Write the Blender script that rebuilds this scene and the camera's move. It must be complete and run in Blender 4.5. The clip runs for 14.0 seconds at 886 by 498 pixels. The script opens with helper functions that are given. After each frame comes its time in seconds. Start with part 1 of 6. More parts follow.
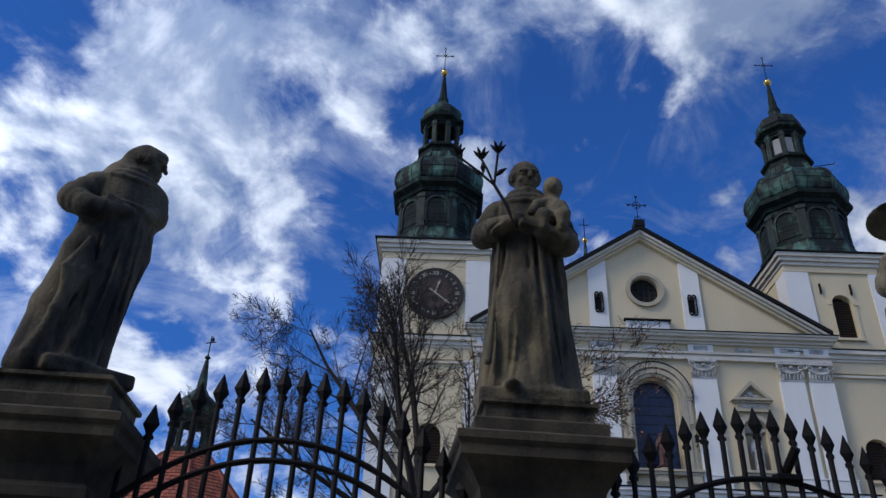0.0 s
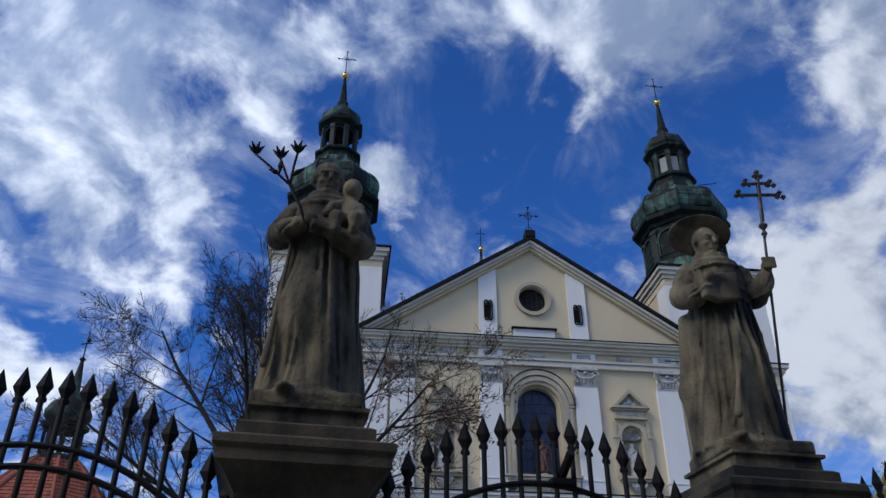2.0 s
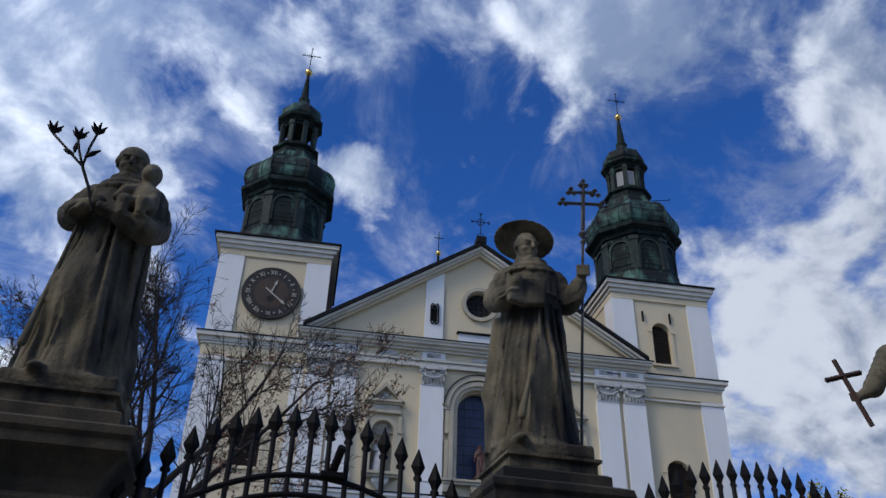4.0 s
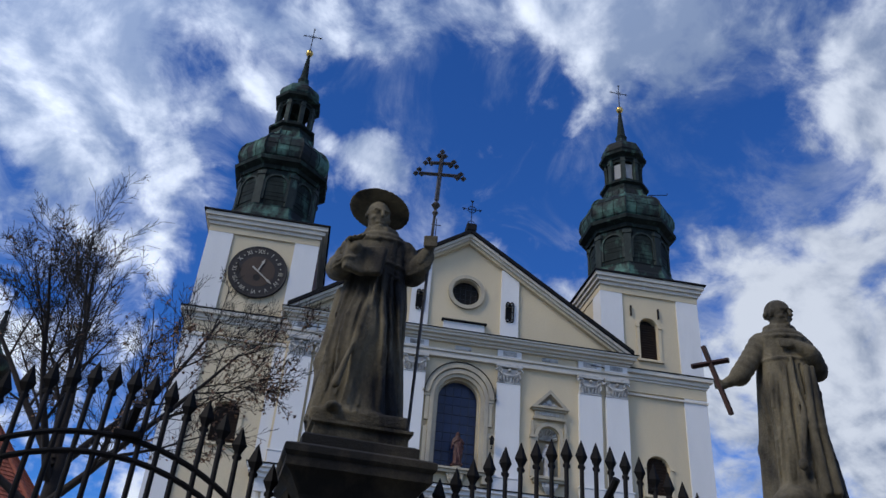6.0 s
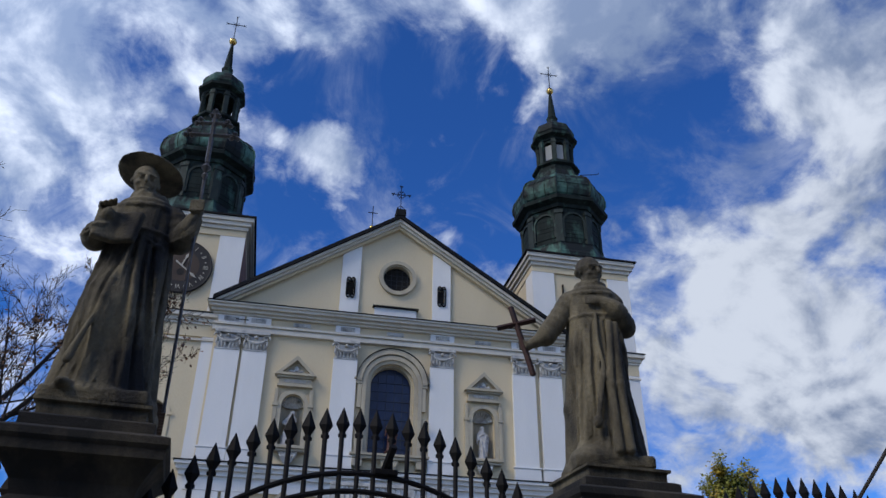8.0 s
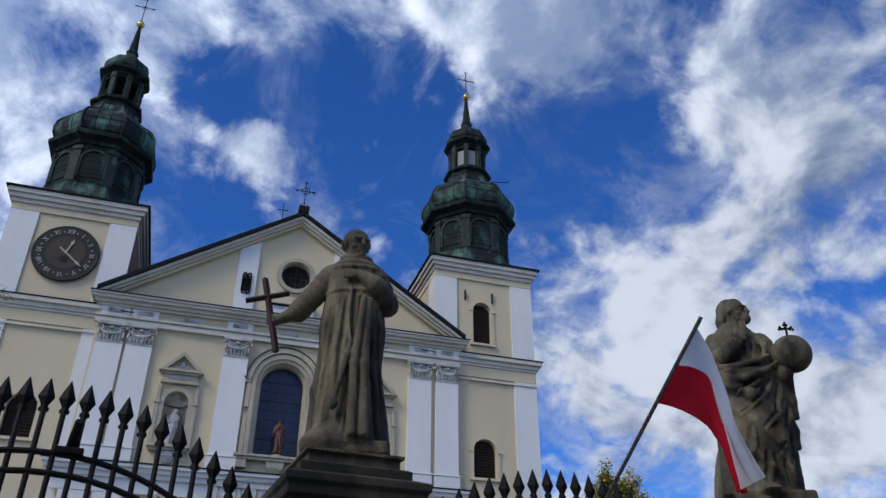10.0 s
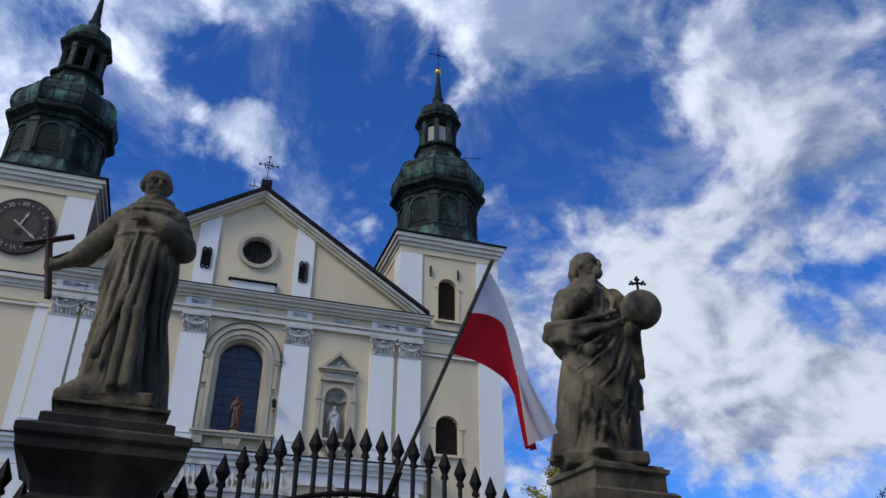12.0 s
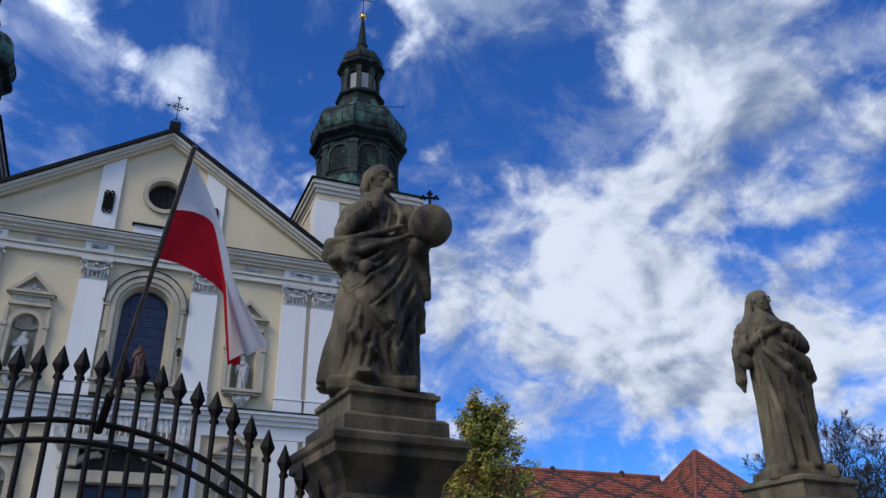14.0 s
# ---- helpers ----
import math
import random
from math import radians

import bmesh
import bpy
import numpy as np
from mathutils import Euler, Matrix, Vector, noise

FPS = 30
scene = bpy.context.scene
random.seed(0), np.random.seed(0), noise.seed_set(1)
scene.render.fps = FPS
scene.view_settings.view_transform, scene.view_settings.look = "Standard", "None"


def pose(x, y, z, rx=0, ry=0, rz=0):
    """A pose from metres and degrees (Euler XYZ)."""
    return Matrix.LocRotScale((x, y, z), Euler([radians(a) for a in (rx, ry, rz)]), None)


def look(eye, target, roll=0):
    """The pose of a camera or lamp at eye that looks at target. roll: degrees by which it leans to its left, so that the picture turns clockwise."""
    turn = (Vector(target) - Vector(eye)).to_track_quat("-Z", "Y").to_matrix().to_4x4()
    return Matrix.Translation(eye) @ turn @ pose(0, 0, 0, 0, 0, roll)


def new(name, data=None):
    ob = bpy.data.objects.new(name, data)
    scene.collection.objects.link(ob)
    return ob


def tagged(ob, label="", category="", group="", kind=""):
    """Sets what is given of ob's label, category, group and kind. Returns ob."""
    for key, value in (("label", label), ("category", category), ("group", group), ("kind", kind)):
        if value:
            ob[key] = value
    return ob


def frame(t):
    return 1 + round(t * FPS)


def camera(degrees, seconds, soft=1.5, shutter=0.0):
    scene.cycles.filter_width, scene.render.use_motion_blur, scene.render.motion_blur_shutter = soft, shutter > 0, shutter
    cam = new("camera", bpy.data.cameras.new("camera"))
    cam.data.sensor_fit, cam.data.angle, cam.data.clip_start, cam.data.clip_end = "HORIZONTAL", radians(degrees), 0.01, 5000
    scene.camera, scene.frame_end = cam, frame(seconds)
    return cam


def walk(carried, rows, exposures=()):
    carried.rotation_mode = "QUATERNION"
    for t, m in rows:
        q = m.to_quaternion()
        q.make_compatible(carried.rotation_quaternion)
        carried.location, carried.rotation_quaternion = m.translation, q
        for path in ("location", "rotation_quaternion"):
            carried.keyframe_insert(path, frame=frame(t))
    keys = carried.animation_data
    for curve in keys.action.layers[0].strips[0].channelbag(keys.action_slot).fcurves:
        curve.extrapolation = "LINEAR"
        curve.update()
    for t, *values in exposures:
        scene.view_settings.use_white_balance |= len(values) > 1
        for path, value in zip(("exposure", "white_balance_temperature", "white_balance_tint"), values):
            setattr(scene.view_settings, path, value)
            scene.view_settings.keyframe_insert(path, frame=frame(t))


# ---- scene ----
cam = camera(58.9, 14.0)
PATH = [
    (0, (-11.624, -42.587, 1.518), (-11.657, -40.867, 2.538), 2.5),
    (0.5, (-11.476, -42.569, 1.545), (-11.457, -40.852, 2.570), 2.7),
    (1, (-11.275, -42.534, 1.541), (-11.189, -40.833, 2.589), 2.8),
    (1.5, (-11.052, -42.490, 1.566), (-10.883, -40.789, 2.605), 0.8),
    (2, (-10.712, -42.571, 1.546), (-10.510, -40.874, 2.584), 0.2),
    (2.5, (-10.389, -42.627, 1.535), (-10.165, -40.937, 2.581), 1.3),
    (3, (-10.042, -42.629, 1.543), (-9.767, -40.959, 2.609), 1.8),
    (3.5, (-9.646, -42.727, 1.491), (-9.375, -41.051, 2.549), 1.6),
    (6, (-7.655, -42.836, 1.476), (-7.418, -41.134, 2.499), 4.8),
    (6.5, (-7.200, -42.823, 1.494), (-6.975, -41.115, 2.509), 3.8),
    (7, (-6.790, -42.748, 1.496), (-6.502, -41.060, 2.529), 1.7),
    (7.5, (-6.397, -42.708, 1.503), (-6.061, -41.030, 2.539), 0.2),
    (8, (-5.965, -42.698, 1.516), (-5.614, -41.004, 2.521), 0.7),
    (8.5, (-5.533, -42.597, 1.520), (-5.115, -40.920, 2.525), -0.2),
    (11, (-3.296, -42.360, 1.520), (-2.739, -40.734, 2.542), 0.4),
    (11.5, (-2.859, -42.303, 1.529), (-2.288, -40.674, 2.537), 0.1),
    (12, (-2.416, -42.345, 1.509), (-1.865, -40.692, 2.489), 0.2),
    (12.5, (-1.982, -42.302, 1.487), (-1.426, -40.640, 2.451), 0.6),
    (13, (-1.562, -42.253, 1.505), (-0.966, -40.598, 2.457), 0.0),
    (13.5, (-1.115, -42.253, 1.476), (-0.478, -40.587, 2.381), -0.7),
    (14, (-0.645, -42.072, 1.479), (0.061, -40.422, 2.361), -1.1),
]
walk(cam, [(t, look(eye, target, roll)) for t, eye, target, roll in PATH],
     [(0, -0.25), (3.5, -0.25), (7, -0.2), (11, -0.12), (14, 0.0)])

# ---- world, sun ----
SUN_AZ, SUN_EL = -118.0, 40.0          # degrees: bearing from +y (left is minus) and height of the sun


def make_world():
    world = bpy.data.worlds.new("sky")
    scene.world = world
    world.use_nodes = True
    nt = world.node_tree
    nodes, links = nt.nodes, nt.links
    nodes.clear()

    def node(kind, operation="", smooth=False, colours=False):
        n = nodes.new(kind)
        if operation:
            n.operation = operation
        if smooth:
            n.interpolation_type = "SMOOTHSTEP"
        if colours:
            n.data_type = "RGBA"
        return n

    def maths(op, a, b=0.0, c=None, clamp=False):
        n = node("ShaderNodeMath", operation=op)
        n.use_clamp = clamp
        for k, v in enumerate((a, b) if c is None else (a, b, c)):
            if isinstance(v, (int, float)):
                n.inputs[k].default_value = v
            else:
                links.new(v, n.inputs[k])
        return n.outputs[0]

    def noise_of(vec, scale, detail, rough, distortion=0.0):
        n = node("ShaderNodeTexNoise")
        n.inputs["Scale"].default_value, n.inputs["Detail"].default_value = scale, detail
        n.inputs["Roughness"].default_value, n.inputs["Distortion"].default_value = rough, distortion
        links.new(vec, n.inputs["Vector"])
        return n.outputs["Fac"]

    coord = node("ShaderNodeTexCoord").outputs["Generated"]
    unit = node("ShaderNodeVectorMath", operation="NORMALIZE")
    links.new(coord, unit.inputs[0])
    ray = unit.outputs[0]
    sep = node("ShaderNodeSeparateXYZ")
    links.new(ray, sep.inputs[0])
    up = maths("MAXIMUM", sep.outputs["Z"], 0.0)
    deep = maths("ADD", up, 0.62)
    flat = node("ShaderNodeCombineXYZ")
    links.new(maths("DIVIDE", sep.outputs["X"], deep), flat.inputs[0])
    links.new(maths("DIVIDE", sep.outputs["Y"], deep), flat.inputs[1])
    plane = flat.outputs[0]

    # the cloud cover: banks and gaps (bearing, height, half width, half height in degrees, weight) broken up by turbulence
    banks = [(-26.5, 37.6, 6.2, 2.3, 0.36), (-19.6, 35.3, 5.8, 2.6, 0.36), (-14.7, 32.6, 4.3, 2.0, 0.26), (-32.1, 33.8, 4.8, 2.2, 0.38),
             (-24.5, 31.8, 5.0, 2.2, 0.32), (-18.3, 28.3, 4.5, 2.2, 0.30), (-25.4, 20.2, 4.8, 2.6, 0.34), (-8.3, 38.0, 4.1, 1.8, 0.24),
             (-24.8, 41.0, 7.5, 2.6, 0.36), (-10.9, 44.8, 10.0, 2.4, 0.25), (17.0, 47.5, 15.0, 3.4, 0.34), (0.6, 37.8, 3.4, 2.0, 0.36),
             (29.0, 42.8, 7.5, 2.4, 0.34), (43.5, 39.4, 6.5, 4.4, 0.38), (49.0, 34.0, 8.0, 4.4, 0.40), (30.5, 23.0, 8.0, 2.8, 0.36),
             (40.5, 24.3, 8.0, 3.2, 0.38), (43.0, 17.0, 11.0, 3.8, 0.56), (-38.0, 29.5, 4.5, 3.6, 0.36)]
    gaps = [(7.9, 41.6, 9.0, 2.6, -0.36), (-3.2, 40.0, 3.2, 1.8, -0.26), (15.4, 36.6, 7.0, 2.2, -0.24), (31.4, 35.4, 5.0, 2.6, -0.36),
            (34.1, 39.3, 2.5, 1.9, -0.24), (-9.2, 33.6, 3.2, 2.4, -0.28), (9.0, 34.2, 5.0, 1.6, -0.18), (49.6, 24.6, 5.8, 1.2, -0.30),
            (32.0, 11.4, 5.5, 1.8, -0.24), (22.1, 30.4, 3.4, 1.6, -0.24), (-9.6, 29.9, 3.0, 3.6, -0.36), (-35.8, 39.4, 3.2, 1.8, -0.30),
            (-22.0, 23.6, 2.9, 1.3, -0.26), (-29.3, 30.6, 3.0, 1.0, -0.22), (22.5, 38.5, 4.0, 2.0, -0.22)]
    wob = node("ShaderNodeTexNoise")
    wob.inputs["Scale"].default_value, wob.inputs["Detail"].default_value = 9.0, 6.0
    links.new(ray, wob.inputs["Vector"])
    wobs = node("ShaderNodeSeparateColor")
    links.new(wob.outputs["Color"], wobs.inputs[0])
    bearing = maths("MULTIPLY", maths("ARCTAN2", sep.outputs["X"], sep.outputs["Y"]), 57.2958)
    height = maths("MULTIPLY", maths("ARCSINE", sep.outputs["Z"]), 57.2958)
    bearing = maths("MULTIPLY_ADD", maths("SUBTRACT", wobs.outputs[0], 0.5), 12.0, bearing)
    height = maths("MULTIPLY_ADD", maths("SUBTRACT", wobs.outputs[1], 0.5), 9.0, height)
    cover = maths("ADD", 0.0, 0.0)
    for az0, el0, wide, tall, weight in banks + gaps:
        dx = maths("DIVIDE", maths("SUBTRACT", bearing, az0), wide * 1.15)
        dy = maths("DIVIDE", maths("SUBTRACT", height, el0), tall * 1.15)
        fall = maths("POWER", math.e, maths("MULTIPLY", maths("ADD", maths("MULTIPLY", dx, dx), maths("MULTIPLY", dy, dy)), -1.0))
        cover = maths("MULTIPLY_ADD", fall, weight, cover)
    moved = node("ShaderNodeVectorMath", operation="ADD")
    links.new(plane, moved.inputs[0])
    moved.inputs[1].default_value = (-0.022, 0.004, 0.0)
    billow = noise_of(plane, 7.0, 12.0, 0.56, 0.35)
    sunward = noise_of(moved.outputs[0], 7.0, 12.0, 0.56, 0.35)
    wisps = noise_of(plane, 19.0, 10.0, 0.62, 0.5)
    body = maths("ADD", maths("ADD", maths("MULTIPLY", billow, 1.55), maths("MULTIPLY", wisps, 0.70)), cover)
    density = node("ShaderNodeMapRange", smooth=True)
    links.new(body, density.inputs["Value"])
    density.inputs["From Min"].default_value, density.inputs["From Max"].default_value = 1.06, 1.50
    veil = node("ShaderNodeMapRange", smooth=True)
    links.new(maths("ADD", noise_of(plane, 8.0, 10.0, 0.64, 0.8), maths("MULTIPLY", cover, 0.25)), veil.inputs["Value"])
    veil.inputs["From Min"].default_value, veil.inputs["From Max"].default_value = 0.43, 0.74
    veil.inputs["To Max"].default_value = 0.50
    thick = maths("MAXIMUM", density.outputs["Result"], veil.outputs["Result"])
    # clouds: white edges towards the sun, bluish grey bellies where they are thick
    belly = node("ShaderNodeMapRange", smooth=True)
    relief = maths("MULTIPLY", maths("SUBTRACT", sunward, billow), 1.3)
    links.new(maths("ADD", maths("ADD", noise_of(plane, 5.0, 9.0, 0.56, 0.2), maths("MULTIPLY", sep.outputs["Z"], 0.50)), relief), belly.inputs["Value"])
    belly.inputs["From Min"].default_value, belly.inputs["From Max"].default_value = 0.52, 0.98
    shade = node("ShaderNodeMix", colours=True)
    links.new(belly.outputs["Result"], shade.inputs["Factor"])
    shade.inputs["A"].default_value, shade.inputs["B"].default_value = (0.78, 0.855, 1.0, 1), (0.21, 0.285, 0.46, 1)
    az = radians(SUN_AZ)
    sun_way = Vector((math.sin(az) * math.cos(radians(SUN_EL)), math.cos(az) * math.cos(radians(SUN_EL)), math.sin(radians(SUN_EL))))
    toward = node("ShaderNodeVectorMath", operation="DOT_PRODUCT")
    links.new(ray, toward.inputs[0])
    toward.inputs[1].default_value = sun_way
    glow = node("ShaderNodeMapRange")
    links.new(toward.outputs["Value"], glow.inputs["Value"])
    glow.inputs["From Min"].default_value, glow.inputs["From Max"].default_value = -0.3, 0.45
    glow.inputs["To Min"].default_value, glow.inputs["To Max"].default_value = 0.92, 1.7
    # clouds out of view behind the camera are brightened to light the church front
    rear_boost = node("ShaderNodeMapRange", smooth=True)
    links.new(sep.outputs["Y"], rear_boost.inputs["Value"])
    rear_boost.inputs["From Min"].default_value, rear_boost.inputs["From Max"].default_value = -0.5, 0.45
    rear_boost.inputs["To Min"].default_value, rear_boost.inputs["To Max"].default_value = 1.85, 1.0
    lit = node("ShaderNodeVectorMath", operation="SCALE")
    links.new(shade.outputs["Result"], lit.inputs[0]), links.new(maths("MULTIPLY", glow.outputs["Result"], rear_boost.outputs["Result"]), lit.inputs["Scale"])

    sky = node("ShaderNodeTexSky")
    sky.sky_type, sky.sun_disc = "NISHITA", False
    sky.sun_elevation, sky.sun_rotation = radians(SUN_EL), radians(SUN_AZ)
    sky.air_density, sky.dust_density, sky.ozone_density = 1.0, 0.3, 3.0
    tint = node("ShaderNodeMix", colours=True)
    tint.blend_type = "MULTIPLY"
    tint.inputs["Factor"].default_value = 1.0
    links.new(sky.outputs["Color"], tint.inputs["A"])
    tint.inputs["B"].default_value = (0.029, 0.074, 0.153, 1)
    whole = node("ShaderNodeMix", colours=True)
    links.new(thick, whole.inputs["Factor"])
    links.new(tint.outputs["Result"], whole.inputs["A"]), links.new(lit.outputs[0], whole.inputs["B"])
    ground = node("ShaderNodeBackground")
    ground.inputs["Strength"].default_value = 1.0
    links.new(whole.outputs["Result"], ground.inputs["Color"])
    out = node("ShaderNodeOutputWorld")
    links.new(ground.outputs[0], out.inputs["Surface"])

    lamp = bpy.data.lights.new("sun", "SUN")
    lamp.energy, lamp.angle, lamp.color = 2.2, radians(24), (1.0, 0.90, 0.74)
    ob = new("sun", lamp)
    ob.matrix_world = look(sun_way * 120, (0, 0, 0))


make_world()

# ---- materials ----


def surface(name, colours, scale=3.0, rough=0.85, bump=0.25, grain=40.0, stain=None, stain_scale=0.7, stain_at=(0.52, 0.68), metallic=0.0,
            streak=1.0, islands=0.0, spec=0.4, reach=0.02):
    """A worn surface: two colours mixed by a broad and a fine noise, stains of a third, fine relief."""
    m = bpy.data.materials.new(name)
    m.use_nodes = True
    nt = m.node_tree
    nodes, links = nt.nodes, nt.links
    bsdf = nodes["Principled BSDF"]
    bsdf.inputs["Roughness"].default_value, bsdf.inputs["Metallic"].default_value = rough, metallic
    bsdf.inputs["Specular IOR Level"].default_value = spec
    geo = nodes.new("ShaderNodeNewGeometry")
    stretch = nodes.new("ShaderNodeMapping")
    stretch.inputs["Scale"].default_value = (1, 1, streak)
    links.new(geo.outputs["Position"], stretch.inputs["Vector"])

    def noise_of(size, detail, vec):
        n = nodes.new("ShaderNodeTexNoise")
        n.inputs["Scale"].default_value, n.inputs["Detail"].default_value, n.inputs["Roughness"].default_value = size, detail, 0.6
        links.new(vec, n.inputs["Vector"])
        return n.outputs["Fac"]

    def ranged(value, lo, hi):
        n = nodes.new("ShaderNodeMapRange")
        links.new(value, n.inputs["Value"])
        n.inputs["From Min"].default_value, n.inputs["From Max"].default_value = lo, hi
        return n.outputs["Result"]

    def mixed(fac, a, b, blend="MIX"):
        n = nodes.new("ShaderNodeMix")
        n.data_type, n.blend_type = "RGBA", blend
        for key, v in (("Factor", fac), ("A", a), ("B", b)):
            if isinstance(v, (float, int)):
                n.inputs[key].default_value = v
            elif isinstance(v, tuple):
                n.inputs[key].default_value = (*v, 1)
            else:
                links.new(v, n.inputs[key])
        return n.outputs["Result"]

    broad = noise_of(scale, 6, stretch.outputs["Vector"])
    fine = noise_of(grain, 4, geo.outputs["Position"])
    colour = mixed(ranged(broad, 0.34, 0.66), colours[0], colours[1])
    colour = mixed(0.22, colour, mixed(ranged(fine, 0.3, 0.7), (0.25, 0.25, 0.25), (0.75, 0.75, 0.75)), "OVERLAY")
    if stain:
        mask = noise_of(stain_scale, 8, stretch.outputs["Vector"])
        colour = mixed(ranged(mask, *stain_at), colour, stain)
    if islands:
        hue = nodes.new("ShaderNodeHueSaturation")
        links.new(colour, hue.inputs["Color"])
        val = nodes.new("ShaderNodeMapRange")
        links.new(geo.outputs["Random Per Island"], val.inputs["Value"])
        val.inputs["To Min"].default_value, val.inputs["To Max"].default_value = 1 - islands, 1 + islands
        links.new(val.outputs["Result"], hue.inputs["Value"])
        colour = hue.outputs["Color"]
    links.new(colour, bsdf.inputs["Base Color"])
    if bump:
        b = nodes.new("ShaderNodeBump")
        b.inputs["Strength"].default_value, b.inputs["Distance"].default_value = bump, reach
        links.new(mixed(0.4, fine, broad), b.inputs["Height"])
        links.new(b.outputs["Normal"], bsdf.inputs["Normal"])
    return m


M_STATUE = surface("weathered_sandstone", ((0.070, 0.062, 0.043), (0.200, 0.172, 0.110)), 3.4, 0.92, 1.0, 42, (0.020, 0.019, 0.017), 2.2, (0.46, 0.64), streak=0.4)
M_PIER = surface("sooty_sandstone", ((0.034, 0.030, 0.023), (0.095, 0.080, 0.054)), 2.4, 0.92, 0.7, 45, (0.015, 0.015, 0.014), 1.6, (0.38, 0.56), streak=0.5)
M_PIERTAN = surface("tan_sandstone", ((0.070, 0.060, 0.042), (0.180, 0.150, 0.098)), 2.4, 0.92, 0.7, 45, (0.020, 0.020, 0.018), 1.6, (0.44, 0.62), streak=0.5)
M_SHAFT = surface("pier_plaster", ((0.30, 0.29, 0.26), (0.22, 0.205, 0.17)), 1.6, 0.9, 0.3, 60, (0.10, 0.095, 0.085), 1.1, (0.55, 0.75))
M_CREAM = surface("cream_plaster", ((0.60, 0.500, 0.325), (0.55, 0.455, 0.295)), 0.35, 0.9, 0.12, 18, (0.45, 0.39, 0.28), 0.25, (0.56, 0.82), streak=0.35)
M_WHITE = surface("white_limewash", ((0.70, 0.685, 0.645), (0.64, 0.63, 0.595)), 0.5, 0.88, 0.10, 20, (0.50, 0.49, 0.46), 0.3, (0.58, 0.85), streak=0.3)
M_STUCCO = surface("ivory_stucco", ((0.60, 0.555, 0.46), (0.53, 0.49, 0.41)), 0.6, 0.9, 0.15, 20, (0.38, 0.355, 0.30), 0.5, (0.55, 0.8), streak=0.4)
# plaster turned from the sun: shade and pinkish reflected light put into the colour
M_PINKSHADE = surface("pink_shaded_plaster", ((0.30, 0.155, 0.105), (0.22, 0.11, 0.08)), 0.9, 0.92, 0.3, 14)
M_TRIM = surface("stone_trim", ((0.45, 0.39, 0.275), (0.36, 0.315, 0.23)), 1.2, 0.9, 0.25, 25, (0.25, 0.235, 0.20), 0.8, (0.52, 0.75), streak=0.4)
M_CARVED = surface("carved_grey_stone", ((0.55, 0.53, 0.48), (0.36, 0.35, 0.32)), 2.5, 0.9, 0.4, 25, (0.15, 0.148, 0.14), 1.5, (0.5, 0.7))
M_NICHE = surface("niche_marble", ((0.46, 0.45, 0.43), (0.30, 0.29, 0.275)), 3.0, 0.8, 0.3, 30)
M_PATINA = surface("green_copper", ((0.085, 0.185, 0.140), (0.020, 0.040, 0.033)), 1.3, 0.7, 0.4, 9, (0.008, 0.011, 0.010), 0.9, (0.40, 0.54), 0.0, spec=0.25, streak=0.55)
M_DARKCU = surface("blackened_copper", ((0.020, 0.028, 0.025), (0.008, 0.011, 0.010)), 1.4, 0.7, 0.4, 9, (0.050, 0.095, 0.075), 1.5, (0.54, 0.72), 0.0, spec=0.08, streak=0.45)
M_WORNCU = surface("weathered_copper", ((0.040, 0.050, 0.043), (0.017, 0.023, 0.020)), 1.8, 0.7, 0.4, 12, (0.085, 0.150, 0.118), 1.8, (0.56, 0.74), spec=0.15, streak=0.4)
M_SHEET = surface("dark_roof_sheet", ((0.010, 0.010, 0.011), (0.015, 0.015, 0.015)), 1.0, 0.75, 0.15, 12, spec=0.1)
M_IRON = surface("black_painted_iron", ((0.008, 0.008, 0.009), (0.013, 0.0125, 0.0125)), 9.0, 0.6, 0.3, 120, (0.03, 0.022, 0.018), 6.0, (0.66, 0.85), spec=0.12, reach=0.004)
M_STEEL = surface("grey_steel", ((0.16, 0.15, 0.14), (0.08, 0.075, 0.07)), 14.0, 0.45, 0.2, 90, metallic=0.7)
M_RUST = surface("rusty_cross_iron", ((0.055, 0.022, 0.014), (0.03, 0.016, 0.012)), 9.0, 0.75, 0.4, 90)
M_GOLD = surface("gilded_metal", ((0.85, 0.55, 0.16), (0.70, 0.42, 0.10)), 4.0, 0.28, 0.05, 30, metallic=1.0)
M_CLOCK = surface("clock_black", ((0.014, 0.012, 0.011), (0.022, 0.018, 0.015)), 0.8, 0.7, 0.2, 10)
M_CLOCKMID = surface("clock_brown", ((0.055, 0.034, 0.020), (0.040, 0.025, 0.016)), 0.8, 0.7, 0.2, 10)
M_NUMERAL = surface("pale_gilt", ((0.42, 0.38, 0.30), (0.34, 0.31, 0.25)), 3.0, 0.6, 0.1, 20)
M_GLASS = surface("dark_blue_glass", ((0.010, 0.022, 0.060), (0.006, 0.012, 0.034)), 1.5, 0.28, 0.12, 4, spec=0.3)
# near-black sheet that closes openings: the darkness inside is put into the colour
M_DARK = surface("unlit_opening", ((0.012, 0.011, 0.010), (0.02, 0.018, 0.016)), 2.0, 0.9, 0.1, 10)
M_LOUVRE = surface("brown_louvre_wood", ((0.045, 0.028, 0.020), (0.03, 0.020, 0.015)), 4.0, 0.8, 0.3, 20)
M_LEAD = surface("window_lead", ((0.03, 0.035, 0.045), (0.02, 0.024, 0.03)), 6.0, 0.6, 0.1, 30)
M_TILE = surface("red_clay_tile", ((0.30, 0.085, 0.045), (0.22, 0.065, 0.038)), 1.5, 0.8, 0.3, 14, (0.10, 0.045, 0.035), 0.9, (0.58, 0.75), islands=0.35)
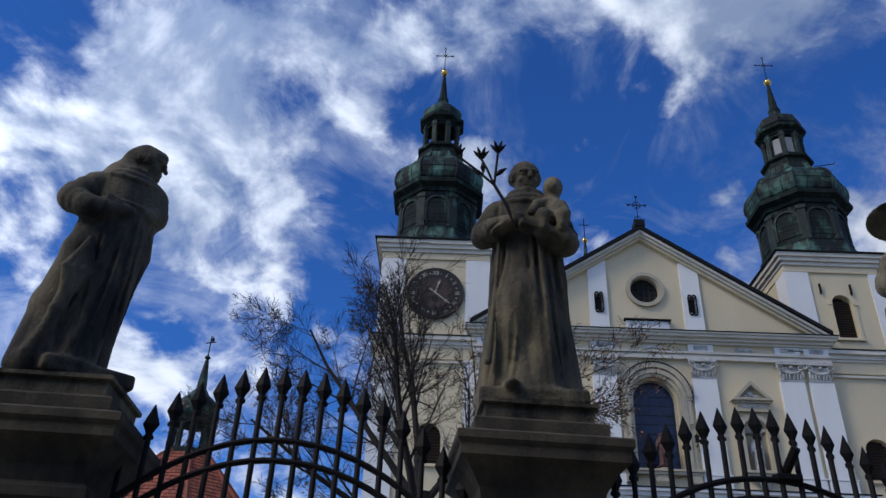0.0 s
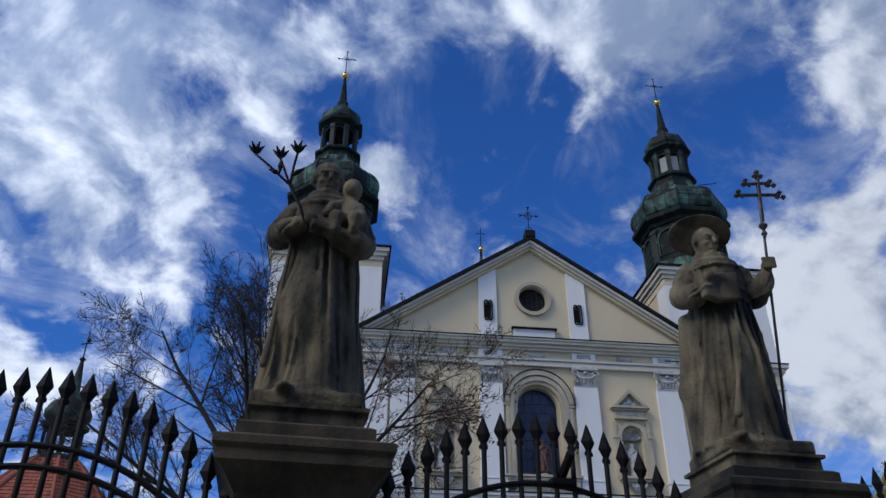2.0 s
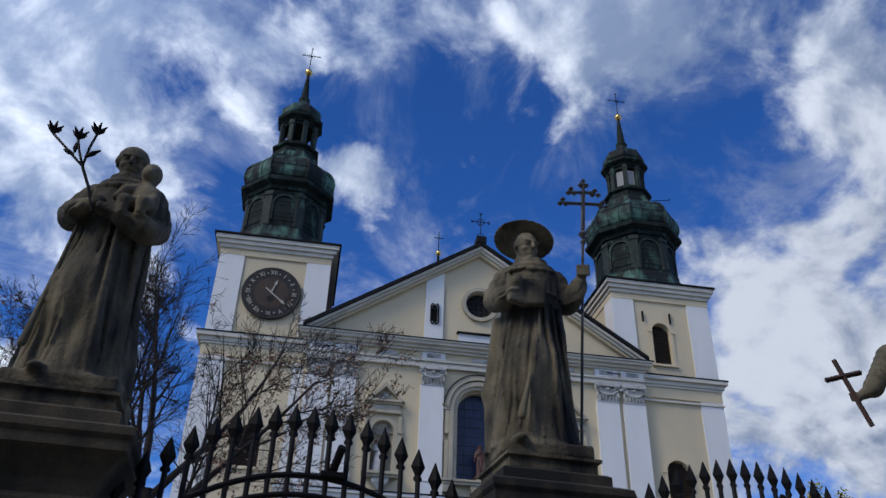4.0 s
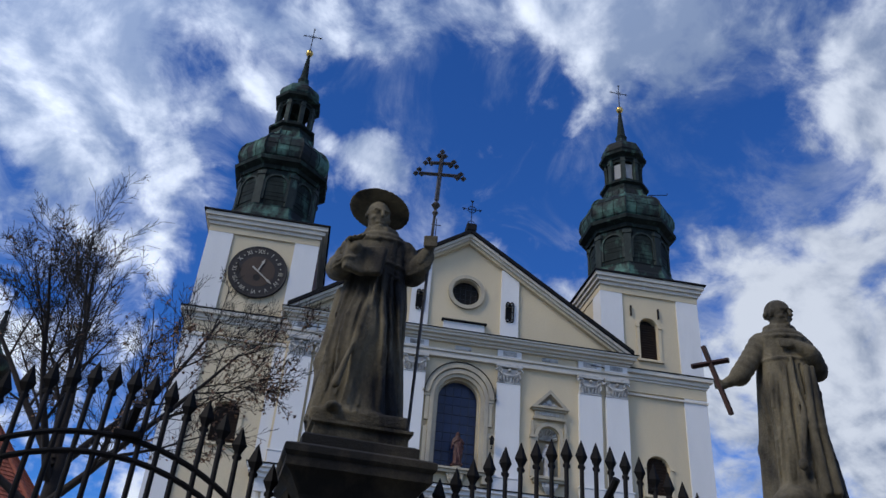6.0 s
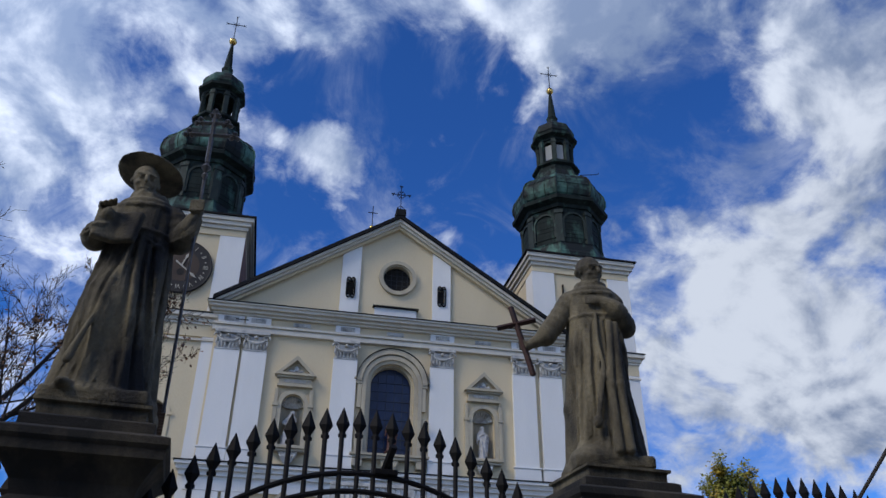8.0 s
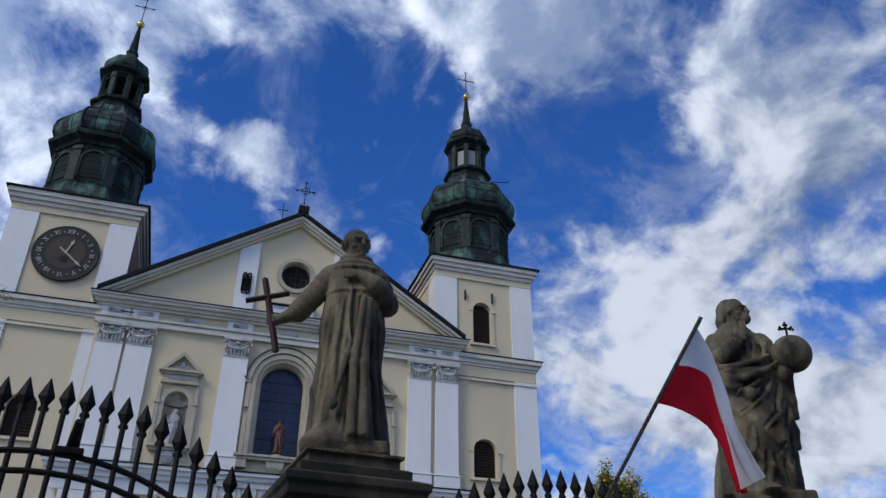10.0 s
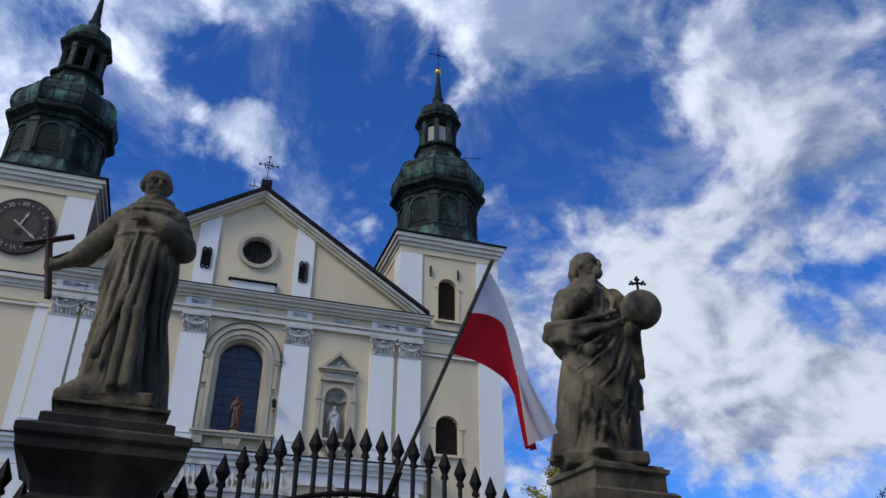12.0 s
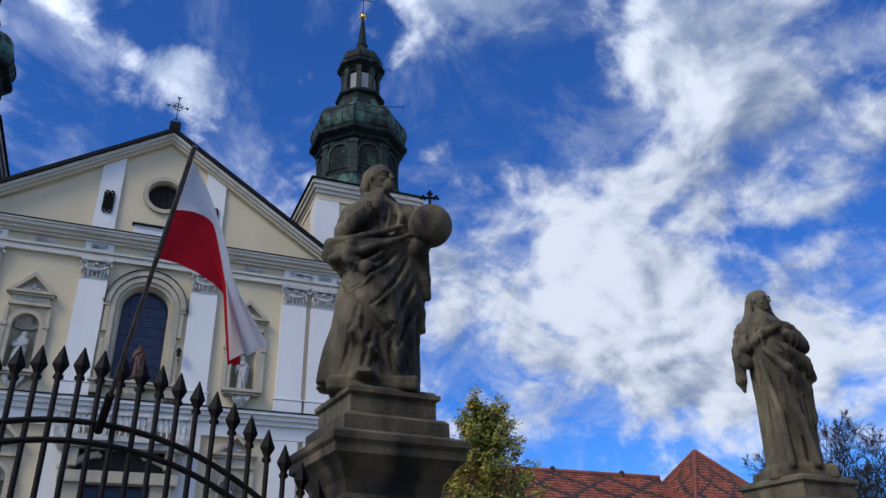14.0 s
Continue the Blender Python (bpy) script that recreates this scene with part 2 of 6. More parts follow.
M_TILEDARK = surface("dark_clay_tile", ((0.045, 0.034, 0.032), (0.06, 0.042, 0.038)), 1.5, 0.75, 0.3, 14, islands=0.3)
M_HOUSE = surface("house_plaster", ((0.52, 0.48, 0.38), (0.46, 0.43, 0.35)), 0.5, 0.9, 0.15, 14)
M_BARK = surface("grey_brown_bark", ((0.034, 0.028, 0.024), (0.020, 0.016, 0.014)), 6.0, 0.9, 0.6, 40)
M_DEAD = surface("withered_leaf", ((0.24, 0.135, 0.075), (0.17, 0.095, 0.055)), 5.0, 0.8, 0.0, 20, islands=0.4)
M_LEAF = surface("autumn_leaf", ((0.230, 0.215, 0.028), (0.130, 0.145, 0.020)), 0.9, 0.65, 0.0, 8, (0.44, 0.30, 0.040), 0.8, (0.52, 0.66), islands=0.35)
M_GRASS = surface("pale_paving_and_grass", ((0.30, 0.29, 0.26), (0.22, 0.22, 0.17)), 0.5, 0.95, 0.4, 12)
M_WALL = surface("old_dark_plaster", ((0.16, 0.145, 0.12), (0.11, 0.10, 0.085)), 0.6, 0.95, 0.3, 12)
M_ROBE = surface("painted_red_robe", ((0.085, 0.026, 0.018), (0.05, 0.024, 0.018)), 3.0, 0.6, 0.2, 20)


def cloth(name, colour, through_amount=0.55):
    m = bpy.data.materials.new(name)
    m.use_nodes = True
    nt = m.node_tree
    nt.nodes.clear()
    out = nt.nodes.new("ShaderNodeOutputMaterial")
    mix = nt.nodes.new("ShaderNodeMixShader")
    mix.inputs[0].default_value = through_amount
    weave = nt.nodes.new("ShaderNodeTexNoise")
    weave.inputs["Scale"].default_value, weave.inputs["Detail"].default_value = 9.0, 5.0
    ramp = nt.nodes.new("ShaderNodeMix")
    ramp.data_type = "RGBA"
    ramp.inputs["A"].default_value = (*[c * 0.88 for c in colour], 1)
    ramp.inputs["B"].default_value = (*colour, 1)
    nt.links.new(weave.outputs["Fac"], ramp.inputs["Factor"])
    for k, kind in enumerate(("ShaderNodeBsdfDiffuse", "ShaderNodeBsdfTranslucent")):
        n = nt.nodes.new(kind)
        nt.links.new(ramp.outputs["Result"], n.inputs["Color"])
        nt.links.new(n.outputs[0], mix.inputs[1 + k])
    nt.links.new(mix.outputs[0], out.inputs["Surface"])
    return m


M_FLAGRED = cloth("red_flag_cloth", (0.62, 0.02, 0.035))
M_FLAGWHITE = cloth("white_flag_cloth", (0.80, 0.80, 0.82))
M_MILK = cloth("milky_lantern_glass", (0.80, 0.80, 0.78), 0.7)

# ---- mesh helpers ----


def link_mesh(name, verts, faces, mats, parent=None, label="", smooth=False, slots=None):
    me = bpy.data.meshes.new(name)
    me.from_pydata([tuple(v) for v in verts], [], [tuple(f) for f in faces])
    for m in (mats if isinstance(mats, (list, tuple)) else (mats,)):
        me.materials.append(m)
    if slots is not None:
        me.polygons.foreach_set("material_index", slots)
    if smooth:
        me.polygons.foreach_set("use_smooth", [True] * len(me.polygons))
    me.update()
    ob = new(name, me)
    if parent is not None:
        ob.parent = parent
    return tagged(ob, label)


def part(name, bm, material, parent=None, label="", smooth=False):
    """A bmesh as one mesh object under a thing or a part."""
    bmesh.ops.recalc_face_normals(bm, faces=bm.faces[:])
    me = bpy.data.meshes.new(name)
    bm.to_mesh(me)
    bm.free()
    for m in (material if isinstance(material, (list, tuple)) else (material,)):
        me.materials.append(m)
    if smooth:
        me.polygons.foreach_set("use_smooth", [True] * len(me.polygons))
    ob = new(name, me)
    if parent is not None:
        ob.parent = parent
    return tagged(ob, label)


def again(ob, name, m, parent):
    """Another object on the same mesh."""
    o = new(name, ob.data)
    o.parent = parent
    o.matrix_basis = m
    return o


def thing(name, at, label, category, group="", kind="", turn=0.0):
    ob = new(name)
    ob.empty_display_size = 0.2
    ob.location, ob.rotation_euler = at, (0, 0, radians(turn))
    return tagged(ob, label, category, group, kind)


def box(bm, x0, x1, y0, y1, z0, z1, bevel=0.0):
    made = bmesh.ops.create_cube(bm, size=1.0, matrix=Matrix.Translation(((x0 + x1) / 2, (y0 + y1) / 2, (z0 + z1) / 2)) @ Matrix.Diagonal((x1 - x0, y1 - y0, z1 - z0, 1)))
    if bevel:
        edges = {e for v in made["verts"] for e in v.link_edges}
        bmesh.ops.bevel(bm, geom=list(edges), offset=bevel, segments=2, affect="EDGES", profile=0.6)
    return bm


def boxes(*rows, bevel=0.0):
    bm = bmesh.new()
    for r in rows:
        box(bm, *r, bevel=bevel)
    return bm


def lathe(bm, profile, n=16, centre=(0, 0, 0), turn=0.0, square=False, flat=1.0):
    """Rings of n sides through (radius, z); n = 4 gives a square of that half width."""
    grow = 1 / math.cos(math.pi / n) if square else 1.0
    rings = []
    for r, z in profile:
        ring = []
        for k in range(n):
            a = 2 * math.pi * k / n + turn
            ring.append(bm.verts.new((centre[0] + r * grow * math.cos(a), centre[1] + flat * r * grow * math.sin(a), centre[2] + z)))
        rings.append(ring)
    for a, b in zip(rings, rings[1:]):
        for k in range(n):
            bm.faces.new((a[k], a[(k + 1) % n], b[(k + 1) % n], b[k]))
    bm.faces.new(rings[0][::-1])
    bm.faces.new(rings[-1])
    return bm


def sweep(bm, points, radius, n=6, taper=None, squash=1.0):
    """A tube along points."""
    rings, last = [], None
    pts = [Vector(p) for p in points]
    for k, p in enumerate(pts):
        d = (pts[min(k + 1, len(pts) - 1)] - pts[max(k - 1, 0)]).normalized()
        side = d.cross(Vector((0, 0, 1))) if abs(d.z) < 0.95 else d.cross(Vector((0, 1, 0)))
        side.normalize()
        if last is not None and side.dot(last) < 0:
            side = -side
        last = side
        top = side.cross(d)
        r = radius if taper is None else radius * taper[k]
        rings.append([bm.verts.new(p + r * (math.cos(2 * math.pi * j / n) * side + squash * math.sin(2 * math.pi * j / n) * top)) for j in range(n)])
    for a, b in zip(rings, rings[1:]):
        for j in range(n):
            bm.faces.new((a[j], a[(j + 1) % n], b[(j + 1) % n], b[j]))
    bm.faces.new(rings[0][::-1])
    bm.faces.new(rings[-1])
    return bm


def arch(cx, spring, radius, base, n=16):
    """The outline of an arched opening in x and z, counter-clockwise from its lower left."""
    out = [(cx - radius, base), (cx + radius, base)]
    return out + [(cx + radius * math.cos(math.pi * k / n), spring + radius * math.sin(math.pi * k / n)) for k in range(n + 1)]


def ring_of(cx, cz, radius, n=28):
    return [(cx + radius * math.cos(2 * math.pi * k / n), cz + radius * math.sin(2 * math.pi * k / n)) for k in range(n)]


def slab(outline, holes, y0, y1):
    """A wall in the x-z plane with openings right through it, from y0 (front) to y1."""
    bm = bmesh.new()
    for loop in (outline, *holes):
        vs = [bm.verts.new((x, y0, z)) for x, z in loop]
        for k in range(len(vs)):
            bm.edges.new((vs[k], vs[(k + 1) % len(vs)]))
    bmesh.ops.triangle_fill(bm, edges=bm.edges[:], use_beauty=True, use_dissolve=False)
    made = bmesh.ops.extrude_face_region(bm, geom=bm.faces[:])
    bmesh.ops.translate(bm, verts=[v for v in made["geom"] if isinstance(v, bmesh.types.BMVert)], vec=(0, y1 - y0, 0))
    return bm


def band(loop_a, loop_b, y0, y1, closed=False):
    """A moulding between two outlines of equal length, from y0 (front) to y1."""
    bm = bmesh.new()
    n = len(loop_a)
    rows = [[bm.verts.new((x, y, z)) for x, z in loop] for loop, y in ((loop_a, y1), (loop_a, y0), (loop_b, y0), (loop_b, y1))]
    for a, b in zip(rows, rows[1:]):
        for k in range(n if closed else n - 1):
            bm.faces.new((a[k], a[(k + 1) % n], b[(k + 1) % n], b[k]))
    if not closed:
        for k in (0, n - 1):
            bm.faces.new([r[k] for r in rows])
    return bm

# ---- ground, and an unseen wall added behind the camera to shade the statues ----
ground = part("ground", boxes((-1500, 1500, -1500, 2500, -0.4, 0.0)), M_GRASS, None, "pale paved and grassy ground reaching the horizon")
tagged(ground, category="ground", kind="structure")
bm = boxes((-46, 46, -52.0, -51.4, 0.0, 12.0))
shade_wall = part("shade_wall", bm, M_WALL, None, "unseen dark wall added behind the camera for shade")
tagged(shade_wall, category="wall", kind="structure")

# ---- the church front ----
WALL_Y, PIL_Y = 0.22, 0.0
church = thing("church", (0, 0, 0), "cream and white plastered baroque church front with gable", "church")

WIN = (0.0, 17.45, 1.30, 13.35)
NICHES = ((-5.5, 15.80, 0.62, 13.45), (5.42, 15.80, 0.66, 13.45))
LOW_NICHES = ((-5.5, 8.3, 0.62, 6.2), (5.42, 8.3, 0.62, 6.2))
holes = [arch(*WIN)] + [arch(*n) for n in NICHES + LOW_NICHES]
part("wall", slab([(-10.3, 0), (10.3, 0), (10.3, 20.1), (-10.3, 20.1)], holes, WALL_Y, WALL_Y + 0.75), M_CREAM, church, "cream plaster wall")
part("nave_body", boxes((-10.2, 10.2, 1.4, 44, 0, 21.4)), M_CREAM, church)

SLOPE = 6.94 / 10.62


def roof_z(x, drop=0.0):
    return 28.72 - SLOPE * abs(x) - drop


# gable wall with the round window and two slit windows
oc = (0.05, 24.43)
slits = (-2.82, 2.84)
slit_holes = [[(s - 0.20, 22.95), (s + 0.20, 22.95), (s + 0.20, 23.92), (s - 0.20, 23.92)] for s in slits]
part("gable", slab([(-9.4, 21.4), (9.4, 21.4), (9.4, roof_z(9.4, 0.7)), (0, roof_z(0, 0.7)), (-9.4, roof_z(9.4, 0.7))], [ring_of(*oc, 0.94)] + slit_holes, WALL_Y, WALL_Y + 0.6), M_CREAM, church, "cream plaster gable wall")
for s in (-1, 1):
    def rake(d0, d1, y0, y1, name, mat):
        lo, hi = 10.66, 0.0
        bm = bmesh.new()
        rows = [[bm.verts.new((s * x, y, roof_z(x, d))) for x, d in ((lo, d0), (hi, d0), (hi, d1), (lo, d1))] for y in (y0, y1)]
        bm.faces.new(rows[0]), bm.faces.new(rows[1])
        for k in range(4):
            bm.faces.new((rows[0][k], rows[0][(k + 1) % 4], rows[1][(k + 1) % 4], rows[1][k]))
        part(name, bm, mat, church)
    rake(0.26, 0.46, -0.42, 1.0, "raking_cornice", M_STUCCO)
    rake(0.46, 0.62, -0.24, 0.9, "raking_moulding", M_STUCCO)
    rake(0.62, 0.80, -0.06, 0.8, "raking_fascia", M_CREAM)
    rake(0.0, 0.25, -0.58, 44, "roof_slope", M_SHEET)
    x0, x1 = sorted((s * 2.27, s * 3.41))
    top = [(x0, 21.66), (x1, 21.66), (x1, roof_z(x1, 0.81)), (x0, roof_z(x0, 0.81))]
    sx = slits[0] if s < 0 else slits[1]
    part("gable_pilaster", slab(top, [[(sx - 0.20, 22.95), (sx + 0.20, 22.95), (sx + 0.20, 23.92), (sx - 0.20, 23.92)]], 0.06, WALL_Y - 0.003), M_WHITE, church, "white gable pilaster")
    part("pilaster_foot", boxes((x0 - 0.08, x1 + 0.08, -0.04, WALL_Y - 0.003, 21.42, 21.655), bevel=0.03), M_WHITE, church)
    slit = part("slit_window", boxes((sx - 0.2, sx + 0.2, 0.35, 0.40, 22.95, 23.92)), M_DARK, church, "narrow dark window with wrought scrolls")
    bm = bmesh.new()
    for e in (-1, 1):
        sweep(bm, [(sx + e * 0.24, 0.0, 22.9), (sx + e * 0.24, 0.0, 23.95)], 0.045)
        for zc, up in ((23.95, 1), (22.9, -1)):
            sweep(bm, [(sx + e * (0.23 - 0.10 + 0.10 * math.cos(a)), 0.0, zc + up * 0.15 * math.sin(a)) for a in [k * 0.5 for k in range(9)]], 0.045)
    for z in (22.93, 23.92, 23.43):
        sweep(bm, [(sx - 0.24, 0.0, z), (sx + 0.24, 0.0, z)], 0.024)
    for k in (-1, 0, 1):
        sweep(bm, [(sx + 0.1 * k, 0.02, 22.93), (sx + 0.1 * k, 0.02, 23.92)], 0.018)
    part("wrought_grille", bm, M_IRON, slit)

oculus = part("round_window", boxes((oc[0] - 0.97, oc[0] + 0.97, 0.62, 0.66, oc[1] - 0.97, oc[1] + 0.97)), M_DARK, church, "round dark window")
part("window_frame", band(ring_of(*oc, 0.935), ring_of(*oc, 1.17), 0.02, WALL_Y + 0.1, True), M_TRIM, oculus, smooth=False)
part("inner_frame", band(ring_of(*oc, 0.87), ring_of(*oc, 0.936), 0.14, WALL_Y + 0.3, True), M_TRIM, oculus)
bm = bmesh.new()
for k in range(-2, 3):
    h = math.sqrt(max(0.01, 0.93 ** 2 - (0.34 * k) ** 2))
    sweep(bm, [(oc[0] + 0.34 * k, 0.5, oc[1] - h), (oc[0] + 0.34 * k, 0.5, oc[1] + h)], 0.018, 4)
    sweep(bm, [(oc[0] - h, 0.5, oc[1] + 0.34 * k), (oc[0] + h, 0.5, oc[1] + 0.34 * k)], 0.018, 4)
part("glazing_bar", bm, M_LEAD, oculus)
part("gable_panel", boxes((-1.28, 1.28, 0.06, WALL_Y - 0.003, 21.75, 22.28)), M_WHITE, church)
part("panel_flashing", boxes((-1.40, 1.40, -0.10, WALL_Y - 0.003, 22.285, 22.37)), M_SHEET, church, "dark sheet flashing")

# entablature: architrave, frieze, cornice, flashing
E0, E1 = -10.45, 10.45
part("architrave", boxes((E0, E1, 0.02, WALL_Y, 20.102, 20.2), (E0, E1, -0.03, WALL_Y, 19.87, 20.10), (E0, E1, -0.12, WALL_Y, 20.2, 20.33)), M_STUCCO, church)
part("frieze", boxes((E0 + 0.05, E1 - 0.05, 0.06, WALL_Y + 0.7, 20.332, 20.80)), M_CREAM, church)
part("cornice", boxes((E0 - 0.08, E1 + 0.08, -0.16, 0.9, 20.80, 20.93), (E0 - 0.2, E1 + 0.2, -0.34, 0.9, 20.932, 21.10), (E0 - 0.34, E1 + 0.34, -0.58, 0.9, 21.102, 21.26), (E0 - 0.42, E1 + 0.42, -0.70, 0.9, 21.262, 21.37), bevel=0.02), M_STUCCO, church)
part("cornice_flashing", boxes((E0 - 0.46, E1 + 0.46, -0.76, 0.9, 21.372, 21.41)), M_SHEET, church, "dark sheet flashing")

PILASTERS = ((-10.17, -8.78), (-8.62, -7.26), (-3.48, -2.10), (2.20, 3.62), (7.25, 8.66), (8.94, 10.34))


def capital(cx, w):
    """A composite capital: bell, two volutes, abacus and a swag with a rosette."""
    bm = bmesh.new()
    h = w / 2
    box(bm, cx - h, cx + h, PIL_Y - 0.04, WALL_Y - 0.003, 18.72, 18.82)
    box(bm, cx - h * 0.92, cx + h * 0.92, PIL_Y - 0.01, WALL_Y - 0.003, 18.82, 19.62)
    box(bm, cx - h * 1.12, cx + h * 1.12, PIL_Y - 0.20, WALL_Y - 0.003, 19.68, 19.87, 0.02)
    for e in (-1, 1):
        turn = [(cx + e * (h * 0.82 + (0.24 - 0.022 * k) * math.cos(k * 0.7)), PIL_Y - 0.10, 19.46 + (0.24 - 0.022 * k) * math.sin(k * 0.7)) for k in range(10)]
        sweep(bm, turn, 0.055, 6)
        sweep(bm, [(cx + e * h * 0.9, PIL_Y - 0.06, 19.3), (cx + e * h * 0.95, PIL_Y - 0.10, 19.05), (cx + e * h * 0.7, PIL_Y - 0.09, 18.85)], 0.07, 6, [1, 0.8, 0.4])
        for k in range(3):
            x = cx + e * h * (0.18 + 0.26 * k)
            sweep(bm, [(x, PIL_Y - 0.02, 18.84), (x, PIL_Y - 0.08, 19.0), (x + e * 0.03, PIL_Y - 0.16, 19.12 + 0.05 * (k % 2))], 0.07, 6, [1, 1, 0.3])
    sweep(bm, [(cx + h * 0.75 * math.sin(a), PIL_Y - 0.12, 19.42 - 0.26 * math.cos(a)) for a in [-1.4 + 0.28 * k for k in range(11)]], 0.075, 6, [0.5, 0.7, 0.9, 1, 1.1, 1.2, 1.1, 1, 0.9, 0.7, 0.5])
    lathe(bm, [(0.11, -0.05), (0.14, 0.02), (0.06, 0.08)], 8, (cx, PIL_Y - 0.16, 19.5))
    return bm


for k, (x0, x1) in enumerate(PILASTERS):
    pil = part("pilaster", boxes((x0, x1, PIL_Y, WALL_Y - 0.003, 13.22, 18.72)), M_WHITE, church, "white pilaster")
    part("capital", capital((x0 + x1) / 2, x1 - x0), M_CARVED, pil, "grey carved volute capital")
    part("base", boxes((x0 - 0.07, x1 + 0.07, PIL_Y - 0.06, WALL_Y - 0.003, 12.45, 13.1), (x0 - 0.12, x1 + 0.12, PIL_Y - 0.1, WALL_Y - 0.003, 13.102, 13.2), bevel=0.02), M_WHITE, pil)
    part("frieze_block", boxes((x0 - 0.03, x1 + 0.03, -0.06, 0.055, 20.334, 20.795), bevel=0.015), M_WHITE, pil)
    bm = bmesh.new()
    for j in range(7):
        sweep(bm, [((x0 + x1) / 2 - 0.33 + 0.11 * j, -0.085, 20.47), ((x0 + x1) / 2 - 0.33 + 0.11 * j, -0.085, 20.68)], 0.03, 5)
    box(bm, (x0 + x1) / 2 - 0.42, (x0 + x1) / 2 + 0.42, -0.075, -0.062, 20.43, 20.72)
    part("relief", bm, M_CARVED, pil)
    # the lower storey goes on below the ledge
    part("lower_pilaster", boxes((x0, x1, PIL_Y, WALL_Y - 0.003, 0, 10.9)), M_WHITE, pil)
for cx in (-5.45, 0.05, 5.45):
    part("frieze_relief", boxes((cx - 0.5, cx + 0.5, 0.02, 0.057, 20.44, 20.70), (cx - 0.4, cx + 0.4, -0.01, 0.018, 20.50, 20.64), bevel=0.012), M_CARVED, church)

# ledge between the storeys
part("ledge_cornice", boxes((-10.9, 10.9, -0.22, WALL_Y - 0.003, 11.62, 11.86), (-11.05, 11.05, -0.42, WALL_Y - 0.003, 11.862, 12.08), (-11.15, 11.15, -0.62, WALL_Y - 0.003, 12.082, 12.24), bevel=0.02), M_WHITE, church)
part("ledge_flashing", boxes((-11.2, 11.2, -0.68, WALL_Y - 0.003, 12.242, 12.30)), M_SHEET, church, "dark sheet flashing")
part("upper_plinth", boxes((-10.3, 10.3, 0.10, WALL_Y - 0.003, 12.302, 12.445)), M_WHITE, church)
part("lower_frieze", boxes((-10.6, 10.6, -0.02, WALL_Y - 0.003, 10.92, 11.615)), M_WHITE, church)

# the great arched window
window = part("arched_window", boxes((-1.4, 1.4, 0.80, 0.86, 13.2, 18.85)), M_GLASS, church, "tall arched dark blue leaded window")
cx, spring, r, base = WIN
part("window_frame", band(arch(cx, spring, 1.19, base)[1:] + [(cx - 1.19, base)], arch(cx, spring, 1.30, base)[1:] + [(cx - 1.30, base)], 0.42, 0.79), M_TRIM, window)
part("reveal_moulding", band(arch(cx, spring, 1.30, base)[1:] + [(cx - 1.30, base)], arch(cx, spring, 1.50, base)[1:] + [(cx - 1.50, base)], 0.10, WALL_Y + 0.03), M_TRIM, window)
part("outer_moulding", band(arch(cx, spring, 1.502, base)[1:] + [(cx - 1.502, base)], arch(cx, spring + 0.02, 1.74, base)[1:] + [(cx - 1.74, base)], -0.02, WALL_Y + 0.02), M_TRIM, window)
hood_in = [(cx + 1.76 * math.cos(math.pi * k / 20), 17.52 + 1.76 * math.sin(math.pi * k / 20)) for k in range(21)]
hood_out = [(cx + 2.06 * math.cos(math.pi * k / 20), 17.52 + 2.06 * math.sin(math.pi * k / 20)) for k in range(21)]
part("hood_moulding", band(hood_in, hood_out, -0.10, WALL_Y + 0.02), M_TRIM, window)
part("hood_flashing", band(hood_out, [(x * 1.018, 17.52 + (z - 17.52) * 1.022) for x, z in hood_out], -0.16, WALL_Y + 0.02), M_SHEET, window)
for e in (-1, 1):
    a, b = sorted((e * 1.755, e * 2.08))
    part("hood_return", boxes((a, b, -0.04, WALL_Y - 0.003, 17.35, 17.60), (min(e * 1.755, e * 2.2), max(e * 1.755, e * 2.2), -0.12, WALL_Y - 0.003, 17.605, 17.70), bevel=0.012), M_TRIM, window)
    a, b = sorted((e * 1.755, e * 1.98))
    part("jamb_strip", boxes((a, b, 0.04, WALL_Y - 0.003, 13.36, 15.55), (a, b, 0.0, WALL_Y - 0.003, 15.95, 17.34), bevel=0.012), M_TRIM, window)
    part("sill_console", boxes((min(e * 1.5, e * 2.05), max(e * 1.5, e * 2.05), -0.18, WALL_Y - 0.003, 12.62, 13.05), bevel=0.04), M_TRIM, window)
part("window_sill", boxes((-2.2, 2.2, -0.30, WALL_Y + 0.55, 13.22, 13.345), (-2.05, 2.05, -0.2, WALL_Y - 0.003, 13.06, 13.215), bevel=0.02), M_TRIM, window)
random.seed(4)
pane0 = None
for i in range(5):
    for j in range(9):
        x, z = -0.952 + 0.476 * i, 13.62 + 0.55 * j
        if z > spring and math.hypot(abs(x) + 0.12, z + 0.1 - spring) > 1.18:
            continue
        m = Matrix.Translation((x, 0.76, z)) @ Euler((radians(random.uniform(-1.6, 1.6)), 0, radians(random.uniform(-1.6, 1.6)))).to_matrix().to_4x4()
        if pane0 is None:
            pane0 = part("pane", boxes((-0.225, 0.225, -0.006, 0.006, -0.255, 0.255)), M_GLASS, window)
            pane0.matrix_basis = m
        else:
            again(pane0, "pane", m, window)
bm = bmesh.new()
for i in range(6):
    x = -1.19 + 0.476 * i
    sweep(bm, [(x, 0.745, base), (x, 0.745, spring + math.sqrt(max(0, 1.2 ** 2 - x * x)))], 0.014, 4)
